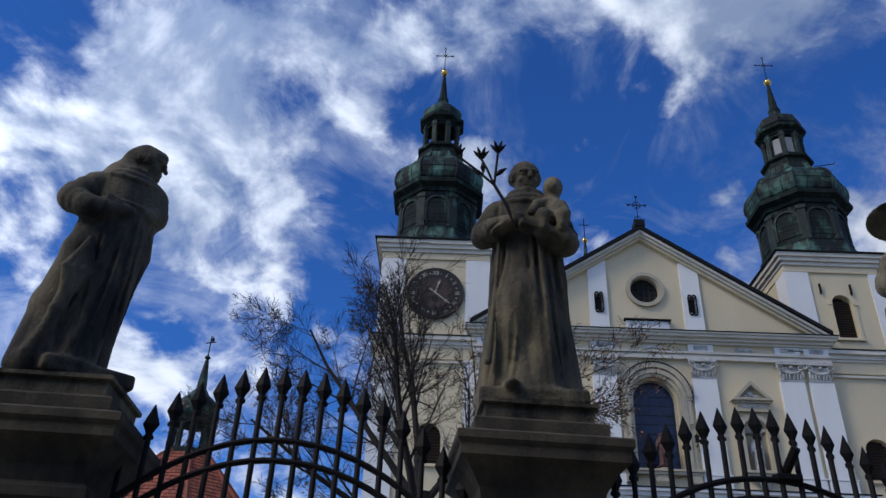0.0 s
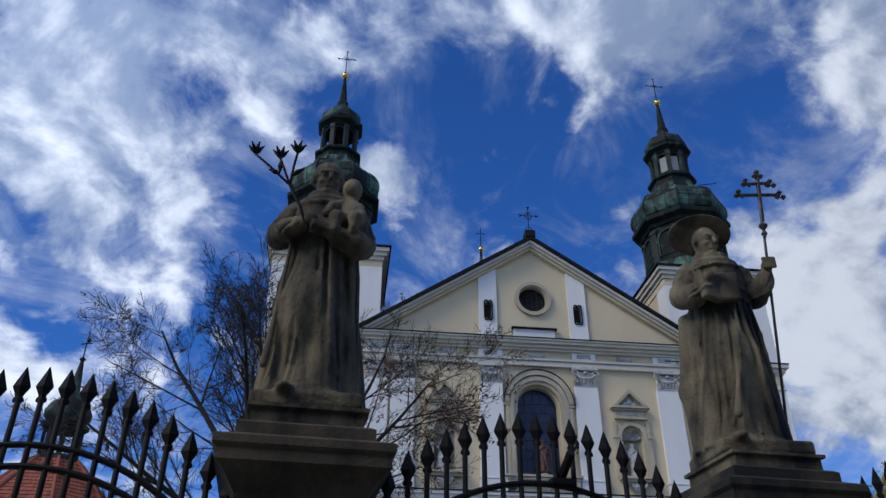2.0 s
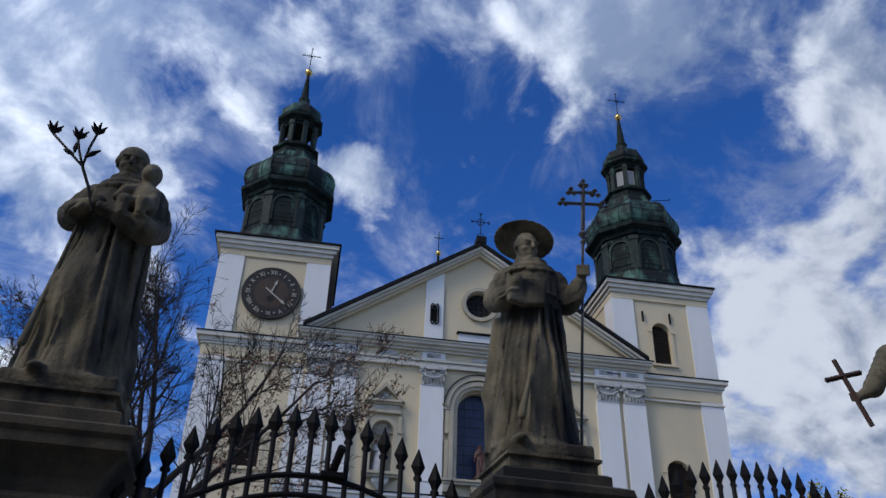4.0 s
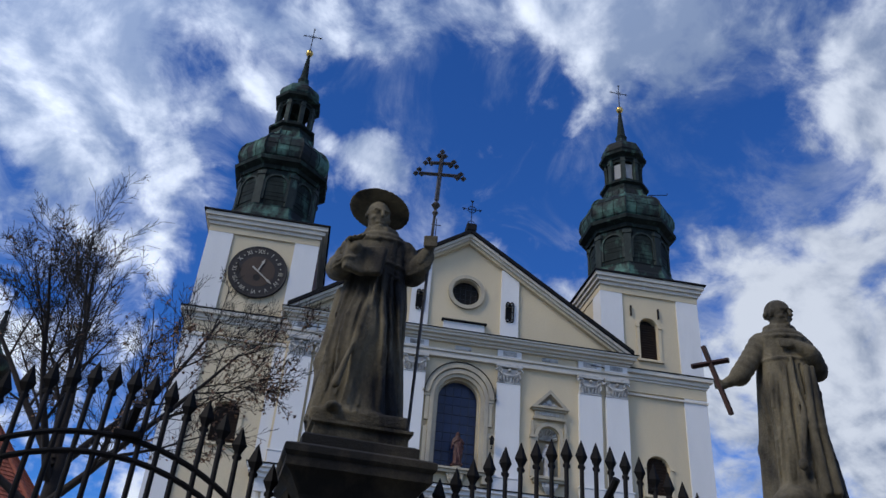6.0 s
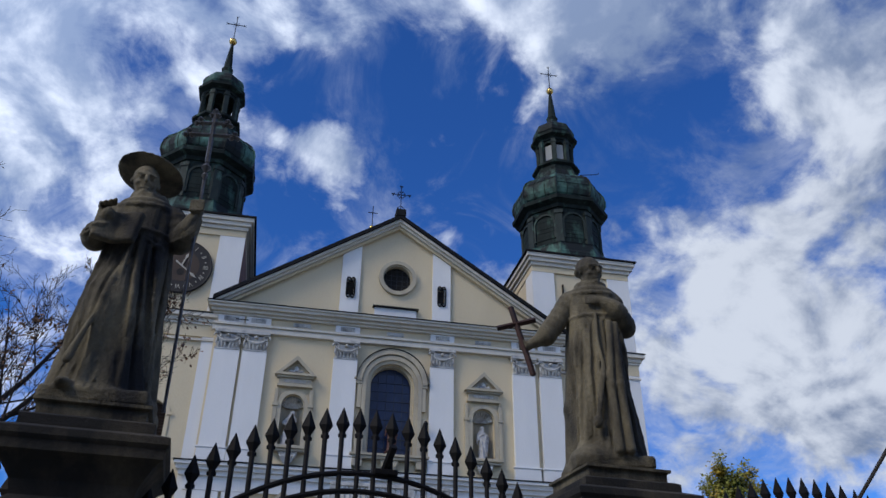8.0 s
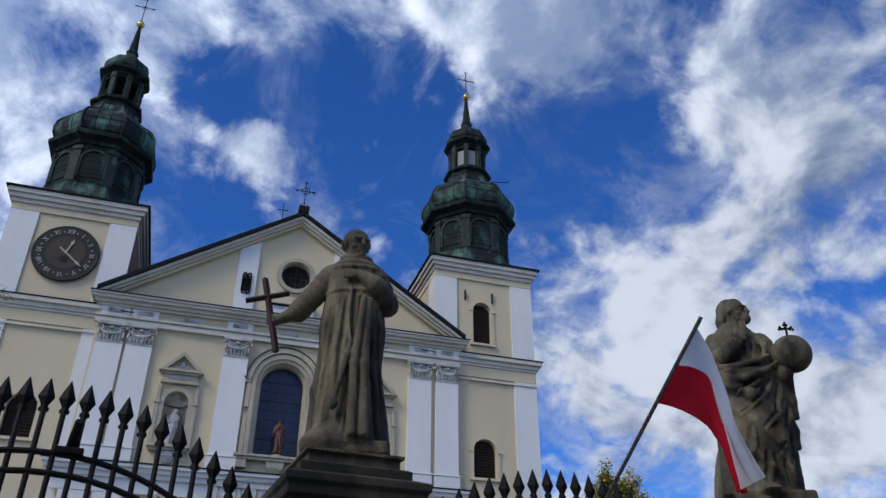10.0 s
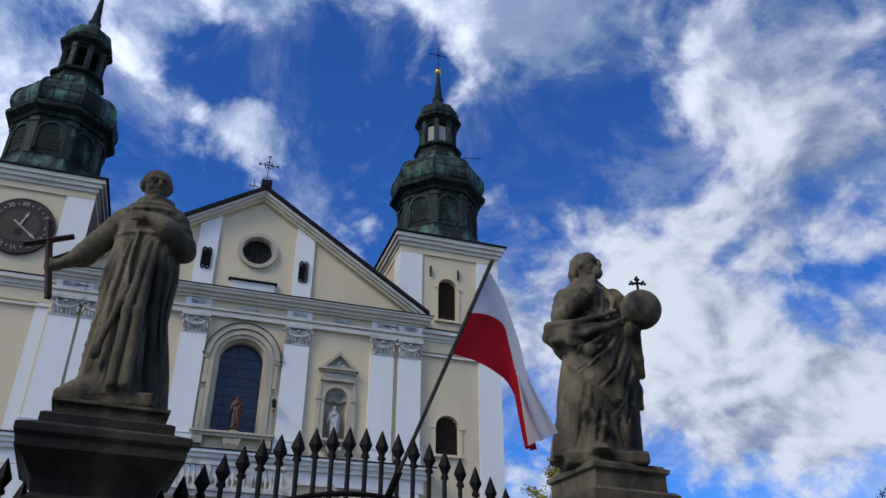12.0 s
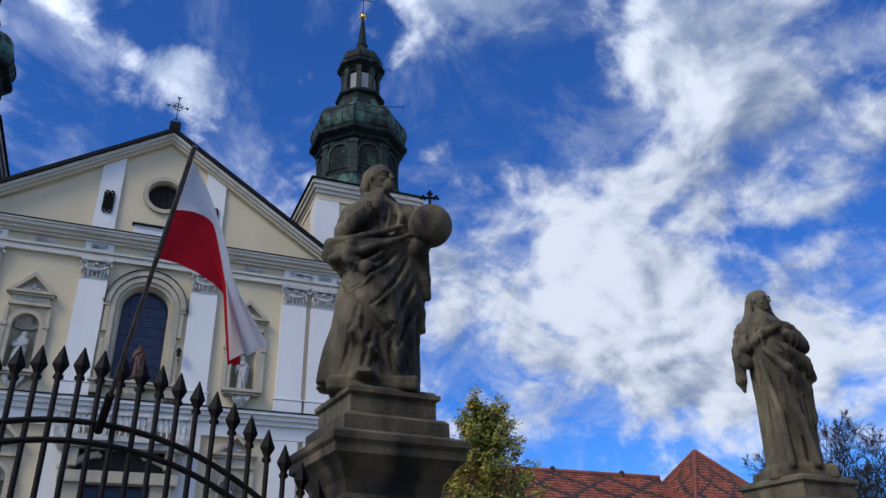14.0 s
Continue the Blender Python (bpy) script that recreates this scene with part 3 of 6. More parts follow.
for j in range(10):
    z = 13.345 + 0.55 * j
    h = 1.19 if z < spring else math.sqrt(max(0.01, 1.19 ** 2 - (z - spring) ** 2))
    sweep(bm, [(-h, 0.745, z), (h, 0.745, z)], 0.022 if j % 2 == 0 else 0.013, 4)
part("glazing_grid", bm, M_LEAD, window)


def shell(own, material, x, y, z, w, h):
    """A scallop console that hangs below a sill, rib by rib."""
    for k in range(7):
        a = (k - 3) / 3.4
        rib = [(x + a * w, y - 0.10, z), (x + a * w * 0.8, y - 0.16, z - h * 0.4), (x + a * w * 0.35, y - 0.06, z - h)]
        part("scallop_rib", sweep(bmesh.new(), rib, 0.085, 6, [1, 0.9, 0.35]), material, own)


shell(window, M_TRIM, 0.0, 0.05, 13.05, 0.5, 0.8)


def niche(n):
    cx, spring, r, base = n
    own = part("niche", band(arch(cx, spring, r, base)[1:] + [(cx - r, base)], arch(cx, spring, r + 0.22, base)[1:] + [(cx - r - 0.22, base)], 0.06, WALL_Y + 0.03), M_TRIM, church, "shell-headed niche with triangular pediment")
    bm = bmesh.new()
    prof = []
    rows = 7
    for i in range(rows + 1):
        ph = math.pi / 2 * i / rows
        prof.append((r * 1.03 * math.cos(ph), spring + r * 1.03 * math.sin(ph)))
    prof = [(r * 1.03, base - 0.02)] + prof
    ringv = []
    for rr, z in prof:
        ringv.append([bm.verts.new((cx + rr * math.cos(a), WALL_Y + 0.16 + 0.95 * rr * math.sin(a), z)) for a in [math.pi * k / 12 for k in range(13)]])
    for a, b in zip(ringv, ringv[1:]):
        for k in range(12):
            bm.faces.new((a[k], a[k + 1], b[k + 1], b[k]))
    part("back", bm, M_TRIM, own)
    bm = bmesh.new()
    for k in range(9):
        a = math.pi * (k + 0.5) / 9
        sweep(bm, [(cx, WALL_Y + 0.62, spring + 0.02), (cx + r * 0.6 * math.cos(a), WALL_Y + 0.52, spring + r * 0.55 * math.sin(a)), (cx + r * 0.95 * math.cos(a), WALL_Y + 0.18, spring + r * 0.93 * math.sin(a))], 0.10, 6, [0.3, 0.8, 1.1])
    part("shell_ribs", bm, M_CARVED, own)
    for e in (-1, 1):
        x = cx + e * (r + 0.34)
        part("jamb", boxes((x - 0.11, x + 0.11, 0.03, WALL_Y - 0.003, base, spring - 0.12), (x - 0.16, x + 0.16, -0.04, WALL_Y - 0.003, spring - 0.118, spring + 0.06), (x - 0.09, x + 0.09, 0.05, WALL_Y - 0.003, spring + 0.062, spring + 0.9), bevel=0.012), M_TRIM, own)
    t = spring + 1.02
    part("entablature", boxes((cx - 0.98, cx + 0.98, -0.06, WALL_Y - 0.003, t, t + 0.14), (cx - 0.90, cx + 0.90, 0.02, WALL_Y - 0.003, t + 0.142, t + 0.5), (cx - 1.02, cx + 1.02, -0.10, WALL_Y - 0.003, t + 0.502, t + 0.62), bevel=0.012), M_TRIM, own)
    bm = bmesh.new()
    for j in range(11):
        box(bm, cx - 0.6 + 0.11 * j, cx - 0.53 + 0.11 * j, -0.01, 0.03, t + 0.24, t + 0.40)
    part("frieze_letters", bm, M_CARVED, own)
    p = t + 0.62
    tri_out = [(cx - 1.16, p), (cx, p + 1.16), (cx + 1.16, p)]
    tri_in = [(cx - 0.78, p + 0.14), (cx, p + 0.90), (cx + 0.78, p + 0.14)]
    part("pediment_moulding", band(tri_in, tri_out, -0.24, WALL_Y - 0.003, True), M_TRIM, own)
    part("tympanum", slab([(cx - 0.85, p + 0.1), (cx + 0.85, p + 0.1), (cx, p + 0.95)], [], 0.08, WALL_Y - 0.003), M_TRIM, own)
    bm = bmesh.new()
    lathe(bm, [(0.02, -0.2), (0.17, -0.05), (0.14, 0.12), (0.03, 0.24)], 8, (cx, 0.05, p + 0.38), flat=0.5)
    for e in (-1, 1):
        sweep(bm, [(cx + e * 0.1, 0.04, p + 0.26), (cx + e * 0.32, 0.0, p + 0.3), (cx + e * 0.5, 0.04, p + 0.2)], 0.08, 6, [1, 0.9, 0.4])
    part("relief", bm, M_CARVED, own)
    part("sill", boxes((cx - 1.05, cx + 1.05, -0.34, WALL_Y + 0.8, base - 0.16, base), (cx - 0.95, cx + 0.95, -0.22, WALL_Y - 0.003, base - 0.30, base - 0.162), bevel=0.02), M_TRIM, own)
    shell(own, M_CARVED, cx, 0.05, base - 0.30, 0.5, 0.62)
    return own


for n in NICHES + LOW_NICHES:
    niche(n)

# portal, balcony over it
portal = part("portal", boxes((-2.5, -1.5, -0.5, WALL_Y - 0.003, 0, 8.2), (1.5, 2.5, -0.5, WALL_Y - 0.003, 0, 8.2), (-2.7, 2.7, -0.75, WALL_Y - 0.003, 8.2, 8.75), bevel=0.03), M_TRIM, church, "stone portal with a broken pediment")
part("door", boxes((-1.5, 1.5, 0.1, WALL_Y - 0.003, 0, 7.0)), M_LOUVRE, portal, "dark wooden church door")
# dark panel for the lunette, widened to paint the shade under the balcony
part("portal_shade_panel", boxes((-2.05, 2.05, -0.3, WALL_Y - 0.003, 8.752, 9.77)), M_DARK, portal)
part("transom", boxes((-1.5, 1.5, 0.0, WALL_Y - 0.003, 7.0, 8.2)), M_GLASS, portal)
for e in (-1, 1):
    bm = bmesh.new()
    sweep(bm, [(e * 2.75, -0.5, 8.78), (e * 2.2, -0.5, 9.12), (e * 1.6, -0.5, 9.4), (e * 1.1, -0.5, 9.55), (e * 0.95, -0.5, 9.4)], 0.2, 8, [1, 1, 1, 0.9, 0.6])
    part("pediment_scroll", bm, M_TRIM, portal)
balcony = part("balcony", boxes((-3.15, 3.15, -1.3, WALL_Y - 0.003, 10.05, 10.3), (-2.95, 2.95, -1.15, WALL_Y - 0.003, 9.78, 10.048), bevel=0.03), M_CARVED, church, "stone balcony with turned balusters")
part("top_rail", boxes((-3.15, 3.15, -1.32, -1.02, 11.28, 11.45), bevel=0.02), M_CARVED, balcony)
for x in (-3.0, -1.05, 1.05, 3.0):
    part("post", boxes((x - 0.16, x + 0.16, -1.3, -1.04, 10.302, 11.278)), M_CARVED, balcony)
for e in (-1, 1):
    part("bracket", boxes((e * 2.2 - 0.25, e * 2.2 + 0.25, -0.9, WALL_Y - 0.003, 8.9, 9.776), bevel=0.06), M_TRIM, balcony)
first = None
for x in [-2.7 + 0.27 * k for k in range(21)]:
    if min(abs(x - q) for q in (-3.0, -1.05, 1.05, 3.0)) < 0.2:
        continue
    m = Matrix.Translation((x, -1.17, 10.302))
    if first is None:
        first = part("baluster", lathe(bmesh.new(), [(0.07, 0), (0.07, 0.08), (0.04, 0.14), (0.10, 0.36), (0.10, 0.45), (0.045, 0.75), (0.04, 0.86), (0.07, 0.9), (0.07, 0.976)], 8), M_CARVED, balcony, smooth=True)
        first.matrix_basis = m
    else:
        again(first, "baluster", m, balcony)


def iron_cross(bm, x, y, z, h, w, r=0.035, knobs=True):
    """A trefoil cross on a rod."""
    sweep(bm, [(x, y, z), (x, y, z + h)], r, 5)
    c = z + h * 0.68
    sweep(bm, [(x - w / 2, y, c), (x + w / 2, y, c)], r, 5)
    if knobs:
        for px, pz in ((x - w / 2, c), (x + w / 2, c), (x, z + h)):
            for a in range(3):
                q = 2.1 * a + 0.5
                lathe(bm, [(0.01, -0.06), (0.06, 0), (0.01, 0.06)], 6, (px + 0.07 * math.cos(q), y, pz + 0.07 * math.sin(q)))
    return bm


bm = bmesh.new()
iron_cross(bm, 0.0, -0.2, 29.1, 2.0, 1.1, 0.026)
for a in range(8):
    q = math.pi * a / 4 + 0.39
    sweep(bm, [(0.1 * math.cos(q), -0.2, 30.46 + 0.1 * math.sin(q)), (0.33 * math.cos(q), -0.2, 30.46 + 0.33 * math.sin(q))], 0.016, 4)
sweep(bm, [(0.25 * math.cos(q * 0.35), -0.2, 30.46 + 0.25 * math.sin(q * 0.35)) for q in range(19)], 0.02, 4)
sweep(bm, [(-0.3, -0.2, 29.15), (-0.2, -0.2, 29.45), (0, -0.2, 29.6), (0.2, -0.2, 29.45), (0.3, -0.2, 29.15)], 0.025, 4)
part("gable_cross", bm, M_IRON, church, "wrought iron cross with rays")
part("cross_foot", boxes((-0.32, 0.32, -0.62, 0.3, 28.62, 29.12), bevel=0.04), M_SHEET, church)

# the small ridge turret behind
fleche = part("ridge_turret", lathe(bmesh.new(), [(0.9, 28.8), (0.9, 30.5), (1.1, 30.6), (0.75, 32.4), (0.35, 33.2), (0.42, 33.6), (0.32, 35.0), (0.10, 38.6)], 8, (0, 18, 0)), M_DARKCU, church, "slender dark ridge turret")
part("ball", lathe(bmesh.new(), [(0.02, -0.27), (0.2, -0.18), (0.27, 0), (0.2, 0.18), (0.02, 0.27)], 12, (0, 18, 38.85)), M_GOLD, fleche, "gilded ball", True)
part("cross", iron_cross(bmesh.new(), 0, 18, 39.0, 2.2, 0.9, 0.04, False), M_IRON, fleche)

# wall lanterns, anchors and gutter
for x, y, z in ((1.96, -0.30, 14.85),):
    lamp = part("wall_lantern", boxes((x - 0.10, x + 0.10, y - 0.10, y + 0.10, z, z + 0.3), bevel=0.03), M_IRON, church, "small black wall lantern")
    part("bracket", sweep(bmesh.new(), [(x, y, z - 0.1), (x + 0.05, y + 0.2, z - 0.2), (x, 0.2, z - 0.05)], 0.03), M_IRON, lamp)
    part("lantern_cap", lathe(bmesh.new(), [(0.16, 0), (0.10, 0.1), (0.03, 0.2)], 6, (x, y, z + 0.302)), M_IRON, lamp)
for x0, x1, z in ((7.9, 8.7, 20.62), (-9.3, -8.5, 20.6)):
    part("drip_spout", sweep(bmesh.new(), [(x0, -0.02, z), (x1, -0.5, z - 0.22)], 0.03, 6), M_SHEET, church)

# ---- bell towers ----


def oct_ring(prof, at, mat, name, parent, label="", n=8):
    return part(name, lathe(bmesh.new(), prof, n, at, math.pi / 8), mat, parent, label)


def bell_tower(x0, x1, axis, wide, clock, label):
    """A square plastered tower with an octagonal copper helmet, lantern and spire. wide: the helmet's girth."""
    tower = thing("bell_tower", (axis, 4.1, 0), label, "bell tower", "pair of bell towers")
    cx = (x0 + x1) / 2 - axis
    h = (x1 - x0) / 2
    f = -3.75
    y1 = 3.6
    a, b = cx - h, cx + h
    wx = -0.46 if not clock else 0.15
    louvres = [(wx, 24.05, 0.62, 21.75)] if not clock else []
    louvres.append((wx, 14.9, 0.72, 13.3))
    part("front_wall", slab([(a, 0), (b, 0), (b, 26.62), (a, 26.62)], [arch(*q) for q in louvres], f + 0.1, f + 0.6), M_CREAM, tower, "cream plaster wall")
    part("body", boxes((a, b, f + 0.9, y1, 0, 26.62)), M_CREAM, tower)
    part("side_wall", boxes((a, a + 0.5, f + 0.602, f + 0.898, 0, 26.62)), M_CREAM, tower)
    part("side_wall", boxes((b - 0.5, b, f + 0.602, f + 0.898, 0, 26.62)), M_CREAM, tower)
    for e in (-1, 1):
        for z0, z1 in ((0, 19.45), (20.9, 26.2)):
            p0, p1 = (a - 0.05, a + 1.45) if e < 0 else (b - 1.45, b + 0.05)
            part("corner_pilaster", boxes((p0, p1, f, f + 0.097, z0, z1)), M_WHITE, tower, "white corner strip")
            s0, s1 = (a - 0.05, a - 0.003) if e < 0 else (b + 0.003, b + 0.05)
            # on the clock tower's upper right side the shade is painted in
            part("corner_return", boxes((s0, s1, f + 0.1, f + 1.4, z0, z1)), M_PINKSHADE if clock and e > 0 and z0 > 0 else M_WHITE, tower)
    if clock:
        part("shaded_side", boxes((b + 0.003, b + 0.045, f + 1.402, y1, 20.9, 26.2)), M_PINKSHADE, tower, "tower side with reddish shade in its colour")
    part("frieze_band", boxes((a - 0.06, b + 0.06, f - 0.02, y1, 26.2, 26.62)), M_CREAM, tower)
    part("string_course", boxes((a - 0.12, b + 0.12, f - 0.10, y1 + 0.05, 20.15, 20.3), (a - 0.22, b + 0.22, f - 0.2, y1 + 0.05, 20.302, 20.55), (a - 0.4, b + 0.4, f - 0.4, y1 + 0.05, 20.552, 20.8), bevel=0.02), M_STUCCO, tower)
    part("course_frieze", boxes((a - 0.06, b + 0.06, f - 0.02, y1 + 0.05, 19.452, 20.148)), M_CREAM, tower)
    part("course_flashing", boxes((a - 0.44, b + 0.44, f - 0.45, y1 + 0.05, 20.802, 20.86)), M_SHEET, tower)
    part("string_fillet", boxes((a - 0.1, b + 0.1, f - 0.08, f + 0.097, 19.2, 19.32)), M_STUCCO, tower)
    part("top_cornice", boxes((a - 0.14, b + 0.14, f - 0.14, y1 + 0.1, 26.622, 26.86), (a - 0.3, b + 0.3, f - 0.3, y1 + 0.26, 26.862, 27.12), (a - 0.44, b + 0.44, f - 0.44, y1 + 0.4, 27.122, 27.40), bevel=0.02), M_STUCCO, tower)
    skirt = bmesh.new()
    g = 0.56
    lo = [skirt.verts.new(v) for v in ((a - g, f - g, 27.402), (b + g, f - g, 27.402), (b + g, y1 + g, 27.402), (a - g, y1 + g, 27.402))]
    mid = [skirt.verts.new((v.co.x, v.co.y, 27.50)) for v in lo]
    rr = 3.45 * wide
    up = [skirt.verts.new((e * rr * 0.93, q * rr * 0.93, 28.2)) for e, q in ((-1, -1), (1, -1), (1, 1), (-1, 1))]
    for p, q in ((lo, mid), (mid, up)):
        for k in range(4):
            skirt.faces.new((p[k], p[(k + 1) % 4], q[(k + 1) % 4], q[k]))
    skirt.faces.new(up), skirt.faces.new(lo[::-1])
    part("roof_skirt", skirt, M_SHEET, tower, "dark sheet skirt")
    for q, arches in zip(louvres, range(9)):
        cx0, spring, r, base = q
        frame_in, frame_out = arch(cx0, spring, r, base)[1:] + [(cx0 - r, base)], arch(cx0, spring, r + 0.2, base)[1:] + [(cx0 - r - 0.2, base)]
        own = part("louvred_window", band(frame_in, frame_out, f + 0.03, f + 0.097), M_CREAM, tower, "arched opening with brown louvres")
        # dark board behind the slats, painted as the unlit belfry
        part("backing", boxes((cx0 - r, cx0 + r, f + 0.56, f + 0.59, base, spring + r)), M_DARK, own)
        part("sill", boxes((cx0 - r - 0.25, cx0 + r + 0.25, f - 0.08, f + 0.097, base - 0.16, base - 0.003), bevel=0.02), M_CREAM, own)
        for e in (-1, 1):
            part("impost", boxes((cx0 + e * (r + 0.16) - 0.16, cx0 + e * (r + 0.16) + 0.16, f - 0.02, f + 0.027, spring - 0.08, spring + 0.08)), M_CREAM, own)
        first, z = None, base + 0.1
        top = spring + r * (0.55 if base > 20 else 0.8)
        while z < top:
            w = r if z < spring else math.sqrt(max(0.02, r * r - (z - spring) ** 2))
            m = Matrix.Translation((cx0, f + 0.42, z)) @ Euler((radians(-38), 0, 0)).to_matrix().to_4x4() @ Matrix.Diagonal((w / r, 1, 1, 1))
            if first is None:
                first = part("slat", boxes((-r, r, -0.09, 0.09, -0.015, 0.015)), M_LOUVRE, own)
                first.matrix_basis = m
            else:
                again(first, "slat", m, own)
            z += 0.17
    if clock:
        face_z, face_r, fx = 23.78, 1.76, 0.18
        own = part("clock", lathe(bmesh.new(), [(face_r, 0), (face_r, 0.10), (face_r - 0.06, 0.14), (face_r - 0.12, 0.12), (0.01, 0.12)], 48), M_CLOCK, tower, "round black clock face with pale numerals")
        own.matrix_basis = Matrix.Translation((fx, f - 0.0, face_z)) @ Euler((radians(90), 0, 0)).to_matrix().to_4x4()
        part("centre_disc", lathe(bmesh.new(), [(1.02, 0.121), (1.02, 0.135), (0.01, 0.135)], 40), M_CLOCKMID, own, "brown inner disc")
        for j, num in enumerate("XII I II III IV V VI VII VIII IX X XI".split()):
            c = bpy.data.curves.new("numeral", "FONT")
            c.body, c.size, c.align_x, c.align_y, c.extrude = num, 0.40, "CENTER", "CENTER", 0.012
            o = new("numeral", c)
            o.data.materials.append(M_NUMERAL)
            o.parent = own
            q = -2 * math.pi * j / 12
            o.matrix_basis = Matrix.Rotation(q, 4, "Z") @ Matrix.Translation((0, 1.36, 0.14)) @ Matrix.Diagonal((0.85, 1, 1, 1))
        for j in range(12):
            q = math.pi * (2 * j + 1) / 12
            part("marker", lathe(bmesh.new(), [(0.05, 0), (0.03, 0.03)], 8, (1.36 * math.cos(q), 1.36 * math.sin(q), 0.125)), M_NUMERAL, own)
        for q, lng, tail in ((-0.33, 0.92, 0.0), (-2.24, 1.22, 0.45)):
            bm = bmesh.new()
            vs = [bm.verts.new((x, y, z)) for z in (0.16, 0.19) for x, y in ((-0.05, -tail), (0.05, -tail), (0.035, lng * 0.6), (0.09, lng * 0.72), (0.0, lng), (-0.09, lng * 0.72), (-0.035, lng * 0.6))]
            bm.faces.new(vs[:7][::-1]), bm.faces.new(vs[7:])
            for k in range(7):
                bm.faces.new((vs[k], vs[(k + 1) % 7], vs[7 + (k + 1) % 7], vs[7 + k]))
            ptr = part("pointer", bm, M_NUMERAL, own, "pale gilt clock pointer")
            ptr.matrix_basis = Matrix.Rotation(q, 4, "Z")
        part("moon_window", lathe(bmesh.new(), [(0.22, 0.136), (0.22, 0.145), (0.01, 0.145)], 16, (0, -0.42, 0)), M_DARK, own)
    else:
        for e in (-1.15, 0.72):
            part("wall_anchor", boxes((wx + e - 0.035, wx + e + 0.035, f - 0.06, f + 0.097, 24.7, 25.4)), M_IRON, tower, "iron wall anchor")
    # octagonal helmet
    w, panel0 = wide, None
    oct_ring([(3.6 * w, 27.95), (3.55 * w, 28.5), (3.42 * w, 28.7), (3.30 * w, 29.25), (3.35 * w, 29.35)], (0, 0, 0), M_PATINA, "drum_foot", tower)
    drum = oct_ring([(3.05 * w, 29.35), (3.05 * w, 32.3)], (0, 0, 0), M_DARKCU, "drum", tower, "dark arcaded octagonal drum")
    oct_ring([(3.2 * w, 32.3), (3.3 * w, 32.55), (3.78 * w, 32.75), (3.82 * w, 33.0), (3.45 * w, 33.25)], (0, 0, 0), M_DARKCU, "eaves_moulding", tower)
    roll = ((3.30, 33.2), (3.52, 33.38), (3.68, 33.75), (3.70, 34.15), (3.58, 34.6), (3.30, 35.02), (2.90, 35.35), (2.40, 35.62), (2.02, 35.95), (1.85, 36.5))
    oct_ring([(r * w, z) for r, z in roll], (0, 0, 0), M_PATINA, "helmet", tower, "bulging green copper helmet")
    for k in range(8):
        q = math.pi * (k + 0.5) / 4
        rib = [((r + 0.02) * w * math.cos(q), (r + 0.02) * w * math.sin(q), z) for r, z in roll]
        part("rib", sweep(bmesh.new(), rib, 0.07, 6), M_PATINA, tower)
        # standing seams and laps of the copper sheets on each side
        flat_r, edge = math.cos(math.pi / 8), math.sin(math.pi / 8)
        q2 = math.pi * k / 4
        for u in (-0.36, 0.30):
            seam = [(r * w * (flat_r * math.cos(q2) - u * edge * math.sin(q2)), r * w * (flat_r * math.sin(q2) + u * edge * math.cos(q2)), z) for r, z in roll]
            part("seam", sweep(bmesh.new(), seam, 0.03, 4), M_DARKCU, tower)
        r, z = roll[3 + k % 2]
        lap = [(r * 1.002 * w * (flat_r * math.cos(q2) - u * edge * math.sin(q2)), r * 1.002 * w * (flat_r * math.sin(q2) + u * edge * math.cos(q2)), z) for u in (-0.97, 0.97)]
        part("lap", sweep(bmesh.new(), lap, 0.025, 4), M_DARKCU, tower)
        p = part("drum_pilaster", boxes((-0.26, 0.26, -0.10, 0.18, 29.36, 31.75), (-0.32, 0.32, -0.16, 0.18, 31.752, 32.05), (-0.3, 0.3, -0.14, 0.18, 29.36, 29.7), bevel=0.02), M_WORNCU, tower)
        p.matrix_basis = Matrix.Rotation(q + math.pi / 2, 4, "Z") @ Matrix.Translation((0, -3.02 * w, 0))
        # blind arch on each side of the drum
        q2 = math.pi * k / 4
        half = 3.05 * w * math.sin(math.pi / 8)
        bm = band(arch(0, 31.1, half * 0.66, 29.8, 10)[1:] + [(-half * 0.66, 29.8)], arch(0, 31.1, half * 0.66 + 0.14, 29.8, 10)[1:] + [(-half * 0.66 - 0.14, 29.8)], -0.12, 0.0)
        p = part("blind_arch", bm, M_WORNCU, tower)
        p.matrix_basis = Matrix.Rotation(q2 + math.pi / 2, 4, "Z") @ Matrix.Translation((0, -3.05 * w * math.cos(math.pi / 8), 0))
        place = Matrix.Rotation(q2 + math.pi / 2, 4, "Z") @ Matrix.Translation((0, -3.05 * w * math.cos(math.pi / 8), 0))
        for j in range(6):
            lift = Matrix.Translation((0, -0.012 * ((j + k) % 3), 0.3 * j))
            if panel0 is None:
                panel0 = part("copper_panel", boxes((-half * 0.6, half * 0.6, -0.03, 0.0, 29.85, 30.13)), M_DARKCU, tower)
                panel0.matrix_basis = place
            else:
                again(panel0, "copper_panel", place @ lift, tower)
    oct_ring([(1.85 * w, 36.5), (1.72 * w, 37.0), (1.98 * w, 37.12), (1.98 * w, 37.3), (1.5 * w, 37.5)], (0, 0, 0), M_DARKCU, "lantern_foot", tower)
    for k in range(8):
        q = math.pi * (k + 0.5) / 4
        p = part("lantern_post", boxes((-0.17, 0.17, -0.12, 0.14, 37.5, 39.6), (-0.21, 0.21, -0.16, 0.14, 39.2, 39.35), bevel=0.015), M_WORNCU, tower)
        p.matrix_basis = Matrix.Rotation(q + math.pi / 2, 4, "Z") @ Matrix.Translation((0, -1.42 * w, 0))
        q2 = math.pi * k / 4
